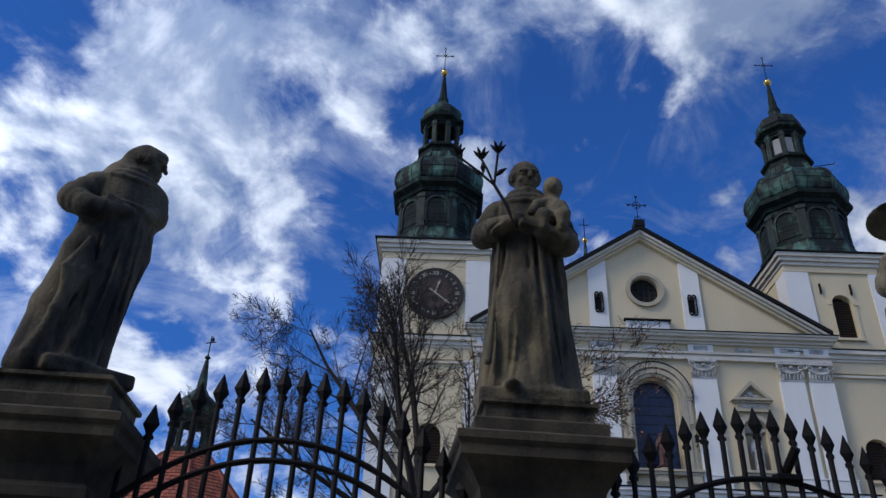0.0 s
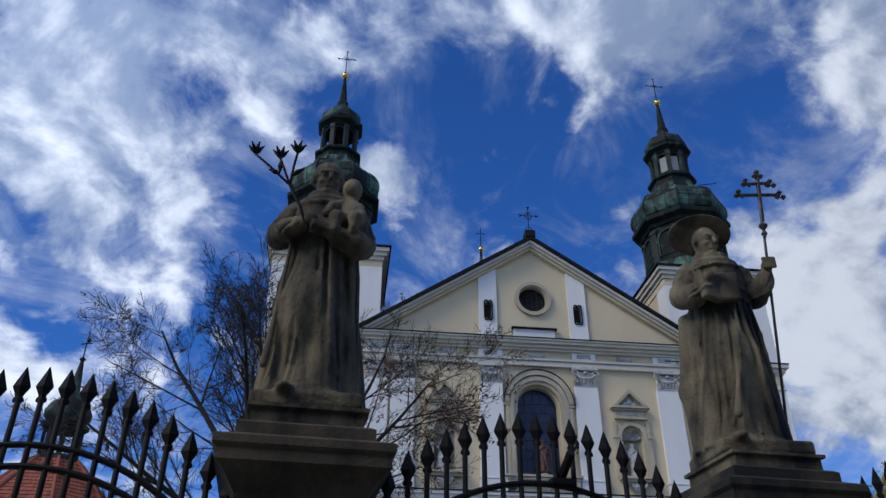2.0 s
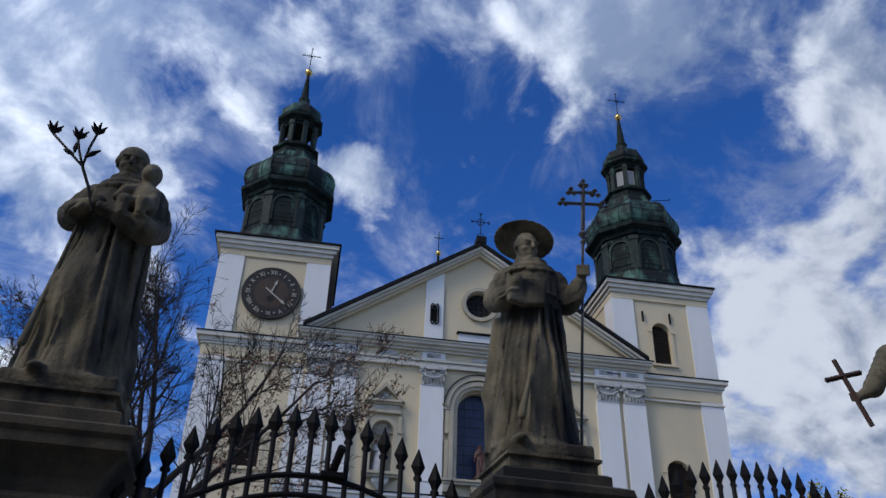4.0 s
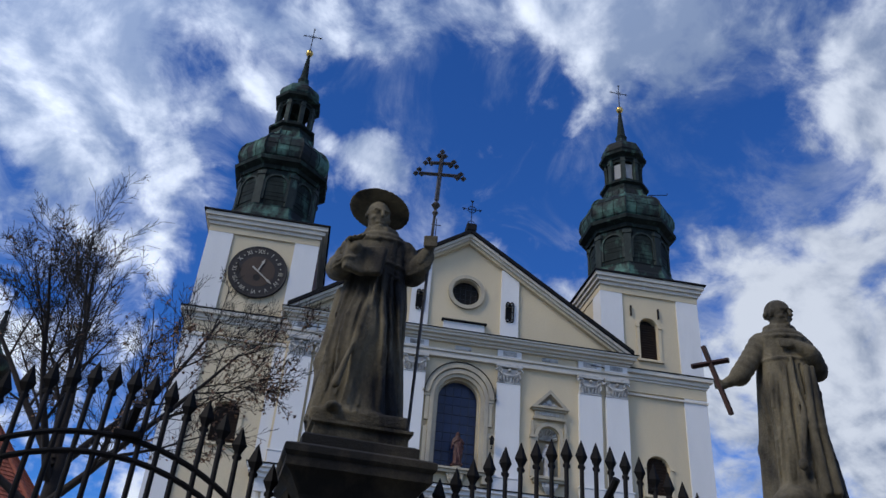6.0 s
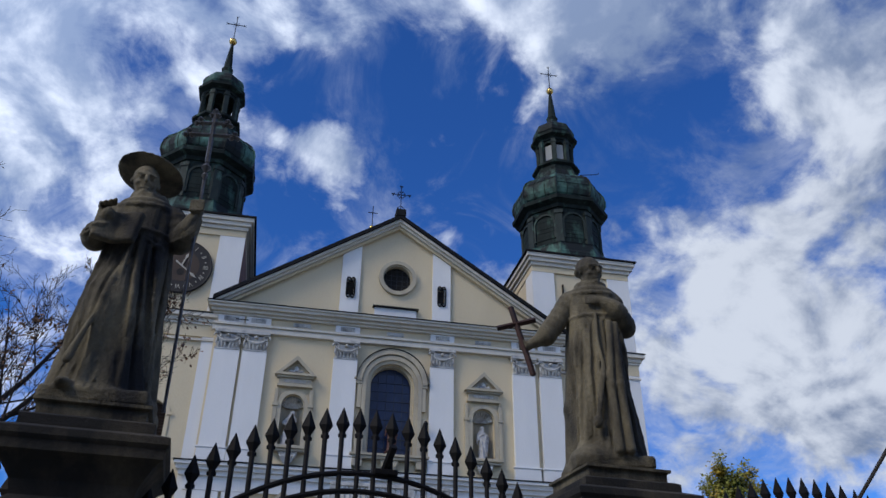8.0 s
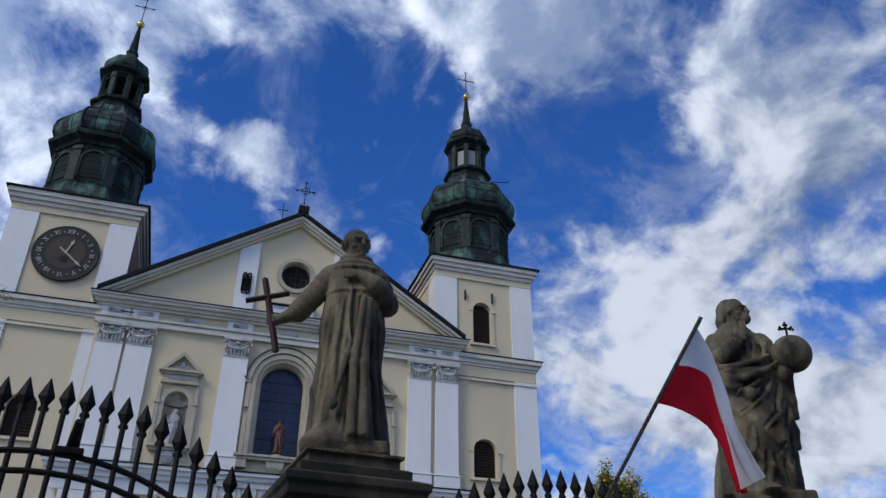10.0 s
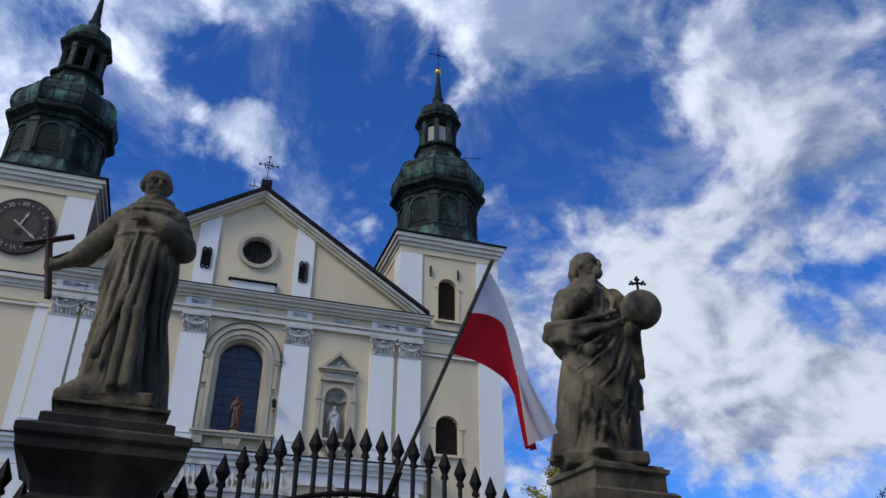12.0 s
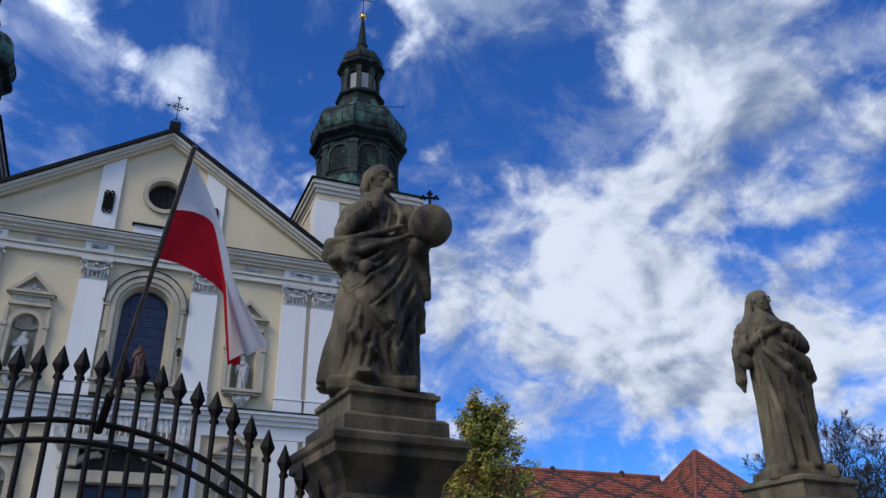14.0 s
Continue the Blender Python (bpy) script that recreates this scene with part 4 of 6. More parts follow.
        turn = Matrix.Rotation(q2 + math.pi / 2, 4, "Z") @ Matrix.Translation((0, -1.36 * w * math.cos(math.pi / 8), 0))
        half = 1.36 * w * math.sin(math.pi / 8)
        p = part("lantern_arch", slab([(-half, 37.5), (half, 37.5), (half, 39.7), (-half, 39.7)], [arch(0, 39.1, half * 0.62, 37.75, 8)], -0.04, 0.06), M_DARKCU, tower)
        p.matrix_basis = turn
        if not clock:
            p = part("lantern_pane", boxes((-half * 0.6, half * 0.6, 0.10, 0.13, 37.7, 39.2)), M_MILK, tower, "milky lantern pane")
            p.matrix_basis = turn
    oct_ring([(1.5 * w, 39.6), (1.55 * w, 39.75), (1.95 * w, 39.92), (1.98 * w, 40.12), (1.66 * w, 40.3)], (0, 0, 0), M_DARKCU, "lantern_cornice", tower)
    oct_ring([(1.60 * w, 40.3), (1.74 * w, 40.5), (1.76 * w, 40.8), (1.62 * w, 41.15), (1.2 * w, 41.5), (0.72 * w, 41.8), (0.44 * w, 42.3)], (0, 0, 0), M_PATINA, "cap", tower, "small green copper cap")
    oct_ring([(0.44 * w, 42.3), (0.5 * w, 42.6), (0.36 * w, 42.8), (0.1, 45.35)], (0, 0, 0), M_DARKCU, "spire", tower, "slender dark spire")
    part("ball", lathe(bmesh.new(), [(0.02, -0.3), (0.22, -0.2), (0.3, 0), (0.22, 0.2), (0.02, 0.3)], 14, (0, 0, 45.55)), M_GOLD, tower, "gilded ball", True)
    bm = iron_cross(bmesh.new(), 0, 0, 45.6, 2.6, 1.35, 0.035, False)
    for px, pz in ((-0.67, 47.37), (0.67, 47.37), (0, 48.2)):
        for q in (0.8, 2.4, 4.0, 5.5):
            sweep(bm, [(px, 0, pz), (px + 0.13 * math.cos(q), 0, pz + 0.13 * math.sin(q))], 0.02, 4)
    for q in (0.78, 2.36, 3.93, 5.5):
        sweep(bm, [(0, 0, 47.37), (0.3 * math.cos(q), 0, 47.37 + 0.3 * math.sin(q))], 0.018, 4)
    part("spire_cross", bm, M_IRON, tower, "thin iron cross")
    if not clock:
        part("antenna", sweep(bmesh.new(), [(1.7, -0.6, 36.9), (3.2, -0.6, 37.2), (3.25, -0.6, 37.35)], 0.035, 4), M_IRON, tower)
    return tower


bell_tower(-16.2, -9.5, -13.0, 0.90, True, "cream bell tower with black clock and green copper helmet")
bell_tower(8.98, 15.6, 12.6, 0.93, False, "cream bell tower with green copper helmet and louvred openings")

# ---- neighbouring roofs ----


def tiled_slope(name, p0, p1, q0, q1, rows, cols, parent, pattern=True):
    """Courses of overlapping tiles on the slope from eaves p0-p1 up to ridge q0-q1, joined into one mesh."""
    p0, p1, q0, q1 = map(Vector, (p0, p1, q0, q1))
    up = ((q0 + q1) / 2 - (p0 + p1) / 2).normalized()
    out = (p1 - p0).normalized().cross(up)
    verts, faces, slots = [], [], []
    for i in range(rows):
        a, b = i / rows, (i + 1.25) / rows
        for j in range(cols):
            s, e = (j + 0.04) / cols, (j + 0.96) / cols
            k = len(verts)
            for u, v, lift in ((s, a, 0.07), (e, a, 0.07), (e, b, 0.02), (s, b, 0.02)):
                v = min(v, 1.0)
                left, right = p0.lerp(q0, v), p1.lerp(q1, v)
                base = left.lerp(right, u)
                verts += [base + out * lift, base + out * (lift - 0.04)]
            faces += [(k, k + 2, k + 4, k + 6), (k, k + 1, k + 3, k + 2), (k, k + 6, k + 7, k + 1), (k + 2, k + 3, k + 5, k + 4)]
            d = (j + 2 * i) % 16 in (0, 1, 2) or (j - 2 * i) % 16 in (0, 1)
            dark = pattern and d and i > 0
            slots += [1 if dark else 0] * 4
    ob = link_mesh(name, verts, faces, [M_TILE, M_TILEDARK], parent, "red clay tiles with dark diamond pattern" if pattern else "red clay tiles", slots=slots)
    return tagged(ob, kind="stuff")


def monastery():
    x0, x1, yf, yr, ez, rz = 14.0, 33.6, -3.6, 2.0, 5.6, 10.6
    own = thing("monastery_wing", (0, 0, 0), "long plastered house with patterned red tile roof", "house")
    part("wall", boxes((x0, x1, yf + 0.5, 2 * yr - yf - 0.5, 0, ez)), M_HOUSE, own)
    roof = bmesh.new()
    vs = [roof.verts.new(v) for v in ((x0, yf, ez), (x1, yf, ez), (x1, yr, rz), (x0, yr, rz), (x0, 2 * yr - yf, ez), (x1, 2 * yr - yf, ez))]
    for f in ((0, 1, 2, 3), (3, 2, 5, 4), (0, 3, 4), (1, 5, 2), (0, 4, 5, 1)):
        roof.faces.new([vs[k] for k in f])
    r = part("roof", roof, M_TILE, own, "red tile roof")
    tiled_slope("tiles", (x0, yf, ez), (x1, yf, ez), (x0, yr, rz), (x1, yr, rz), 26, 84, r)
    part("ridge", sweep(bmesh.new(), [(x0, yr, rz + 0.05), (x1, yr, rz + 0.05)], 0.16, 8), M_TILE, r)
    for x in (25.4, 30.6):
        part("roof_vent", lathe(bmesh.new(), [(0.14, -0.3), (0.14, 0.08), (0.2, 0.1), (0.08, 0.24)], 8, (x, yr - 0.1, rz + 0.1)), M_TILEDARK, r)
    # hipped corner pavilion
    pav = thing("corner_pavilion", (36.6, 1.6, 0), "plastered corner pavilion with hipped red tile roof", "house")
    h, e2, top = 4.6, 7.2, 12.5
    part("wall", boxes((-h + 0.4, h - 0.4, -h + 0.4, h - 0.4, 0, e2)), M_HOUSE, pav)
    bm = bmesh.new()
    c = [bm.verts.new(v) for v in ((-h, -h, e2), (h, -h, e2), (h, h, e2), (-h, h, e2))]
    t = bm.verts.new((0, 0, top))
    for k in range(4):
        bm.faces.new((c[k], c[(k + 1) % 4], t))
    bm.faces.new(c[::-1])
    r = part("roof", bm, M_TILE, pav, "hipped red tile roof")
    tiled_slope("tiles", (-h, -h, e2), (h, -h, e2), (-0.05, -0.05, top), (0.05, -0.05, top), 24, 36, r)
    tiled_slope("tiles", (-h, h, e2), (-h, -h, e2), (-0.05, 0.05, top), (-0.05, -0.05, top), 24, 36, r)
    for sx, sy in ((-1, -1), (1, -1), (-1, 1)):
        part("hip_ridge", sweep(bmesh.new(), [(sx * h, sy * h, e2 + 0.05), (0, 0, top + 0.05)], 0.13, 6), M_TILE, r)


def chapel():
    """A round-turreted chapel with a red tiled tent roof."""
    own = thing("chapel", (-27.2, 4.0, 0), "small chapel with red tile roof and green onion turret", "chapel")
    part("wall", lathe(bmesh.new(), [(5.4, 0), (5.4, 9.0)], 8, (0, 0, 0), math.pi / 8), M_HOUSE, own)
    roof = part("roof", lathe(bmesh.new(), [(6.1, 8.8), (6.1, 9.0), (1.4, 14.1)], 8, (0, 0, 0), math.pi / 8), M_TILE, own, "red tile tent roof")
    for k in range(8):
        a, b = math.pi * (k - 0.5) / 4, math.pi * (k + 0.5) / 4
        tiled_slope("tiles", (6.15 * math.cos(a), 6.15 * math.sin(a), 9.0), (6.15 * math.cos(b), 6.15 * math.sin(b), 9.0),
                    (1.45 * math.cos(a), 1.45 * math.sin(a), 14.1), (1.45 * math.cos(b), 1.45 * math.sin(b), 14.1), 22, 20, roof, False)
        part("hip_ridge", sweep(bmesh.new(), [(6.2 * math.cos(a), 6.2 * math.sin(a), 9.1), (1.45 * math.cos(a), 1.45 * math.sin(a), 14.2)], 0.1, 5), M_TILE, roof)
    tur = oct_ring([(1.5, 14.0), (1.45, 14.3), (1.15, 14.5)], (0, 0, 0), M_DARKCU, "turret", own, "dark open turret with onion cap")
    for k in range(8):
        q = math.pi * (k + 0.5) / 4
        p = part("post", boxes((-0.1, 0.1, -0.1, 0.1, 14.4, 16.2)), M_DARKCU, tur)
        p.matrix_basis = Matrix.Rotation(q, 4, "Z") @ Matrix.Translation((1.0, 0, 0))
    oct_ring([(1.1, 16.0), (1.3, 16.15), (1.35, 16.35), (1.0, 16.45)], (0, 0, 0), M_DARKCU, "turret_eaves", tur)
    part("onion", lathe(bmesh.new(), [(0.95, 16.4), (1.28, 16.75), (1.32, 17.1), (1.1, 17.55), (0.62, 17.95), (0.32, 18.4), (0.25, 19.2), (0.1, 20.4)], 16), M_PATINA, tur, "green onion cap", True)
    part("ball", lathe(bmesh.new(), [(0.02, -0.2), (0.2, 0), (0.02, 0.2)], 10, (0, 0, 20.5)), M_DARKCU, tur, "", True)
    bm = sweep(bmesh.new(), [(0, 0, 20.5), (0, 0, 22.0)], 0.04, 5)
    sweep(bm, [(-0.3, 0, 21.5), (0.35, 0, 21.6)], 0.04, 5)
    lathe(bm, [(0.02, 0), (0.13, 0.15), (0.02, 0.35)], 6, (0.12, 0, 21.6))
    part("weather_vane", bm, M_IRON, tur)


monastery()
chapel()

# ---- carved figures: solids blended in a field and skinned ----


def skin(field, lo, hi, h):
    """The surface field = 0 inside the box lo..hi, as verts and quads, at the spacing h."""
    axes = [np.arange(a, b + h, h) for a, b in zip(lo, hi)]
    X, Y, Z = np.meshgrid(*axes, indexing="ij")
    V = field(X, Y, Z)
    inside = V < 0
    n = [len(a) - 1 for a in axes]
    corner = [(i, j, k) for i in (0, 1) for j in (0, 1) for k in (0, 1)]
    cut = lambda A, c: A[c[0]:c[0] + n[0], c[1]:c[1] + n[1], c[2]:c[2] + n[2]]
    count = sum(cut(inside, c).astype(int) for c in corner)
    mixed = (count > 0) & (count < 8)
    at = np.argwhere(mixed)
    index = np.full(n, -1)
    index[mixed] = np.arange(len(at))
    total, hits = np.zeros((len(at), 3)), np.zeros(len(at))
    for a in corner:
        for axis in range(3):
            if a[axis]:
                continue
            b = list(a)
            b[axis] = 1
            va = V[at[:, 0] + a[0], at[:, 1] + a[1], at[:, 2] + a[2]]
            vb = V[at[:, 0] + b[0], at[:, 1] + b[1], at[:, 2] + b[2]]
            cross = (va < 0) != (vb < 0)
            t = np.where(cross, va / np.where(cross, va - vb, 1), 0)
            spot = at + np.array(a, float)
            spot[:, axis] += t
            total[cross] += spot[cross]
            hits[cross] += 1
    verts = np.array(lo) + h * total / hits[:, None]
    faces = []
    for axis in range(3):
        u, v = [q for q in range(3) if q != axis]
        sl = lambda d, da: tuple(slice(da, None if da else -1) if q == axis else slice(1, -1) for q in range(3))
        a, b = inside[sl(axis, 0)], inside[sl(axis, 1)]
        for first in (True, False):
            cells = np.argwhere((a if first else b) & ~(b if first else a))
            cells = cells + np.array([0 if q == axis else 1 for q in range(3)])
            quad = []
            for du, dv in ((-1, -1), (0, -1), (0, 0), (-1, 0)):
                c = cells.copy()
                c[:, u] += du
                c[:, v] += dv
                quad.append(index[c[:, 0], c[:, 1], c[:, 2]])
            quad = np.stack(quad, 1)
            if first == (axis == 1):
                quad = quad[:, ::-1]
            faces.append(quad)
    return verts, np.concatenate(faces)


def soft(a, b, k=0.05):
    t = np.clip(0.5 + 0.5 * (b - a) / k, 0, 1)
    return b * (1 - t) + a * t - k * t * (1 - t)


class Clay:
    """Solids joined one after another; a small solid is worked out only near itself."""

    def __init__(self, X, Y, Z):
        self.p, self.d = (X, Y, Z), np.full(X.shape, 9.0)
        self.axes = (X[:, 0, 0], Y[0, :, 0], Z[0, 0, :])

    def near(self, lo, hi):
        cut = []
        for a, l, h in zip(self.axes, lo, hi):
            i, j = np.searchsorted(a, (l, h))
            cut.append(slice(max(0, i - 1), j + 1))
        return tuple(cut)

    def add(self, d, k=0.04, cut=Ellipsis):
        self.d[cut] = soft(self.d[cut], d, k)
        return self

    def egg(self, c, r, k=0.04, turn=(0, 0, 0)):
        reach = max(r) * 1.02 + k + 0.03
        cut = self.near([v - reach for v in c], [v + reach for v in c])
        q = [self.p[i][cut] - c[i] for i in range(3)]
        if any(turn):
            m = np.array(Euler([radians(a) for a in turn]).to_matrix().transposed())
            q = [m[i, 0] * q[0] + m[i, 1] * q[1] + m[i, 2] * q[2] for i in range(3)]
        k0 = np.sqrt(sum((q[i] / r[i]) ** 2 for i in range(3)))
        k1 = np.sqrt(sum((q[i] / r[i] ** 2) ** 2 for i in range(3))) + 1e-9
        return self.add(k0 * (k0 - 1) / k1, k, cut)

    def limb(self, points, radii, k=0.035):
        for a, b, ra, rb in zip(points, points[1:], radii, radii[1:]):
            a, b = np.array(a, float), np.array(b, float)
            reach = max(ra, rb) + k + 0.03
            cut = self.near(np.minimum(a, b) - reach, np.maximum(a, b) + reach)
            q = [self.p[i][cut] for i in range(3)]
            ab = b - a
            t = np.clip(sum((q[i] - a[i]) * ab[i] for i in range(3)) / (ab @ ab), 0, 1)
            d = np.sqrt(sum((q[i] - a[i] - t * ab[i]) ** 2 for i in range(3))) - (ra + (rb - ra) * t)
            self.add(d, k, cut)
        return self

    def sleeve(self, points, radii, k=0.03):
        """A limb of cloth with rolled creases along it."""
        pts, rad, j = [], [], 0
        for a, b, ra, rb in zip(points, points[1:], radii, radii[1:]):
            for t in (0, 0.17, 0.33, 0.5, 0.67, 0.83):
                pts.append(tuple(np.array(a) * (1 - t) + np.array(b) * t))
                rad.append((ra + (rb - ra) * t) * 0.9 * (1 + (0.07 if j % 2 else -0.07)))
                j += 1
        return self.limb(pts + [points[-1]], rad + [radii[-1] * 0.9], k * 0.5)

    def block(self, c, half, k=0.02, turn=(0, 0, 0), soft_edge=0.02):
        reach = sum(half) + k + 0.03
        cut = self.near([v - reach for v in c], [v + reach for v in c])
        q = [self.p[i][cut] - c[i] for i in range(3)]
        m = np.array(Euler([radians(a) for a in turn]).to_matrix().transposed())
        q = [np.abs(m[i, 0] * q[0] + m[i, 1] * q[1] + m[i, 2] * q[2]) - half[i] + soft_edge for i in range(3)]
        out = np.sqrt(sum(np.maximum(v, 0) ** 2 for v in q)) + np.minimum(np.maximum(np.maximum(q[0], q[1]), q[2]), 0) - soft_edge
        return self.add(out, k, cut)

    def robe(self, rows, folds=(), k=0.04):
        """rows of (z, centre x, centre y, half width, half depth); folds of (count, depth at hem, depth at top, phase, slant)."""
        X, Y, Z = self.p
        zs = [r[0] for r in rows]
        cx, cy, rx, ry = (np.interp(Z, zs, [r[i] for r in rows]) for i in range(1, 5))
        dx, dy = X - cx, Y - cy
        a = np.arctan2(dy / ry, dx / rx)
        s = np.clip((Z - zs[0]) / (zs[-1] - zs[0]), 0, 1)
        wave = 0
        for count, low, high, phase, slant in folds:
            calm = 0.25 + 0.75 * (0.5 + 0.5 * np.sin(2 * a + 3 * phase + 1.1 * Z))
            wave = wave + (low + (high - low) * s) * calm * (2 * np.abs(np.sin(count * a / 2 + phase + slant * Z)) ** 0.8 - 1)
        d = (np.sqrt((dx / rx) ** 2 + (dy / ry) ** 2) - 1) * np.minimum(rx, ry) - wave
        d = np.maximum(d * 0.8, np.maximum(zs[0] - Z, Z - zs[-1]))
        return self.add(d, k)

    def groove(self, points, radii, k=0.012):
        """A cut along a line, as deep as its radius."""
        for a, b, ra, rb in zip(points, points[1:], radii, radii[1:]):
            a, b = np.array(a, float), np.array(b, float)
            reach = max(ra, rb) + k + 0.02
            cut = self.near(np.minimum(a, b) - reach, np.maximum(a, b) + reach)
            q = [self.p[i][cut] for i in range(3)]
            ab = b - a
            t = np.clip(sum((q[i] - a[i]) * ab[i] for i in range(3)) / (ab @ ab), 0, 1)
            d = np.sqrt(sum((q[i] - a[i] - t * ab[i]) ** 2 for i in range(3))) - (ra + (rb - ra) * t)
            self.d[cut] = -soft(-self.d[cut], d, k)
        return self

    def surface_at(self, a, z, lo=0.02, hi=0.7):
        """The outermost point of the solid at height z in direction a (degrees, -90 is the front)."""
        ca, sa = math.cos(radians(a)), math.sin(radians(a))
        r = np.arange(hi, lo, -0.008)
        i, j, k = (np.clip(np.searchsorted(ax, v), 0, len(ax) - 1) for ax, v in zip(self.axes, (r * ca, r * sa, np.full(r.shape, z))))
        inside = np.nonzero(self.d[i, j, k] < 0)[0]
        s = r[inside[0]] if len(inside) else lo
        return (s * ca, s * sa, z)

    def creases(self, lines, depth=0.024):
        """Folds cut into the cloth: each line runs from (angle, height) to (angle, height), with a raised lip beside it."""
        for a0, z0, a1, z1 in lines:
            n = 7
            pts = [self.surface_at(a0 + (a1 - a0) * (t / n) ** 1.3, z0 + (z1 - z0) * t / n) for t in range(n + 1)]
            rad = [depth * (0.25 + 0.75 * math.sin(math.pi * min(1, (t + 0.4) / n) ** 0.7)) for t in range(n + 1)]
            lip = [self.surface_at(a0 + (a1 - a0) * (t / n) ** 1.3 + 6.5, z0 + (z1 - z0) * t / n) for t in range(n + 1)]
            self.groove(pts, rad, 0.010)
            self.limb(lip, [r * 0.6 for r in rad], 0.025)
        return self

    def carve(self, c, r, k=0.012):
        reach = max(r) + k + 0.02
        cut = self.near([v - reach for v in c], [v + reach for v in c])
        k0 = np.sqrt(sum(((self.p[i][cut] - c[i]) / r[i]) ** 2 for i in range(3)))
        self.d[cut] = -soft(-self.d[cut], (k0 - 1) * min(r), k)
        return self

    def head(self, c, size=0.12, gaze=0.0, lift=0.0, hair=True):
        """A plain head: skull, jaw, nose, brow, neck below. gaze: turn to its left, degrees; lift: chin up."""
        m = Euler((radians(-lift), 0, radians(gaze))).to_matrix()
        o = lambda v: tuple(np.array(c) + np.array(m @ Vector(v)) * size)
        self.limb([o((0, 0.1, -0.6)), (c[0], c[1] + 0.05, c[2] - size * 2.0)], [size * 0.54, size * 0.70], 0.03)
        self.egg(o((0, 0.08, 0.16)), (size * 0.78, size * 0.92, size * 0.92), 0.02)
        self.egg(o((0, -0.22, -0.42)), (size * 0.60, size * 0.62, size * 0.68), 0.02)
        for e in (-1, 1):
            self.carve(o((e * 0.34, -0.95, 0.04)), (size * 0.25, size * 0.24, size * 0.15))
            self.egg(o((e * 0.33, -0.70, 0.03)), (size * 0.15, size * 0.13, size * 0.11), 0.006)
            self.egg(o((e * 0.40, -0.55, -0.34)), (size * 0.22, size * 0.22, size * 0.20), 0.012)
            self.limb([o((e * 0.12, -0.86, 0.25)), o((e * 0.52, -0.72, 0.24))], [size * 0.11, size * 0.09], 0.01)
            self.egg(o((e * 0.78, 0.05, -0.1)), (size * 0.12, size * 0.20, size * 0.27), 0.008)
        self.limb([o((0, -0.84, 0.2)), o((0, -1.10, -0.26))], [size * 0.10, size * 0.16], 0.01)
        self.carve(o((0, -0.92, -0.54)), (size * 0.34, size * 0.12, size * 0.055), 0.006)
        self.limb([o((-0.2, -0.80, -0.64)), o((0.2, -0.80, -0.64))], [size * 0.09] * 2, 0.008)
        self.egg(o((0, -0.72, -0.92)), (size * 0.26, size * 0.22, size * 0.2), 0.012)
        if hair:
            self.egg(o((0, 0.24, 0.26)), (size * 0.90, size * 0.90, size * 0.90), 0.006)
            for a in range(-80, 261, 20):
                c0, s0 = math.cos(radians(a)), math.sin(radians(a))
                self.egg(o((0.84 * c0, 0.22 + 0.80 * s0, 0.34 - 0.34 * max(0, s0) - 0.26 * abs(c0))), (size * 0.17, size * 0.17, size * 0.24), 0.01)
        return self


def friar_body(q, hem, sway=0.0):
    """The habit of a friar, from the hem to the neck, with hood collar and rope belt."""
    q.robe([(0.02, sway * 0.5, 0.02, hem, 0.33), (0.30, sway * 0.4, 0.02, hem * 0.93, 0.31), (0.75, sway * 0.1, 0.0, hem * 0.78, 0.28), (1.15, 0, 0, 0.285, 0.235), (1.50, 0, 0, 0.255, 0.205), (1.72, 0, 0.01, 0.265, 0.19), (1.86, 0, 0.02, 0.17, 0.15), (1.95, 0, 0.02, 0.09, 0.1)],
           ((9, 0.030, 0.004, 0.4, 0.30), (5, 0.026, 0.003, 1.9, -0.4), (17, 0.010, 0.002, 0.2, 0.5)))
    q.egg((0, 0.01, 1.785), (0.245, 0.20, 0.08), 0.02)
    q.limb([(0.245 * math.cos(a), 0.195 * math.sin(a) + 0.01, 1.765 - 0.03 * math.sin(-a)) for a in [k * 0.42 for k in range(16)]], [0.022] * 16, 0.012)
    q.limb([(0.125 * math.cos(a), 0.125 * math.sin(a), 1.885 + 0.035 * math.sin(a)) for a in [k * 0.42 for k in range(16)]], [0.036] * 16, 0.02)
    q.limb([(0.27 * math.cos(a), 0.215 * math.sin(a), 1.475) for a in [k * 0.42 for k in range(16)]], [0.017] * 16, 0.012)
    rng = random.Random(int(hem * 1000))
    q.creases([(a + rng.uniform(-9, 9), rng.uniform(0.7, 1.42), a + rng.uniform(-16, 16), rng.uniform(0.04, 0.35)) for a in range(-185, 10, 22)], 0.019)
    return q


UPPER = ((-172, 1.7, -168, 1.4), (-155, 1.68, -146, 1.38), (-20, 1.68, -30, 1.4), (-6, 1.66, -12, 1.38), (-125, 1.42, -150, 1.32), (-60, 1.36, -28, 1.32))  # fold lines of the sleeves


def finger_row(q, at, step, out, n=4, r=0.02):
    for k in range(n):
        p = np.array(at) + np.array(step) * k
        q.limb([tuple(p), tuple(p + np.array(out))], [r, r * 0.8], 0.012)


def rock(q, hem, lift=0.0):
    q.block((0, 0.0, -0.02), (hem * 0.98, 0.34, 0.06), 0.05, (0, 0, 4), 0.03)


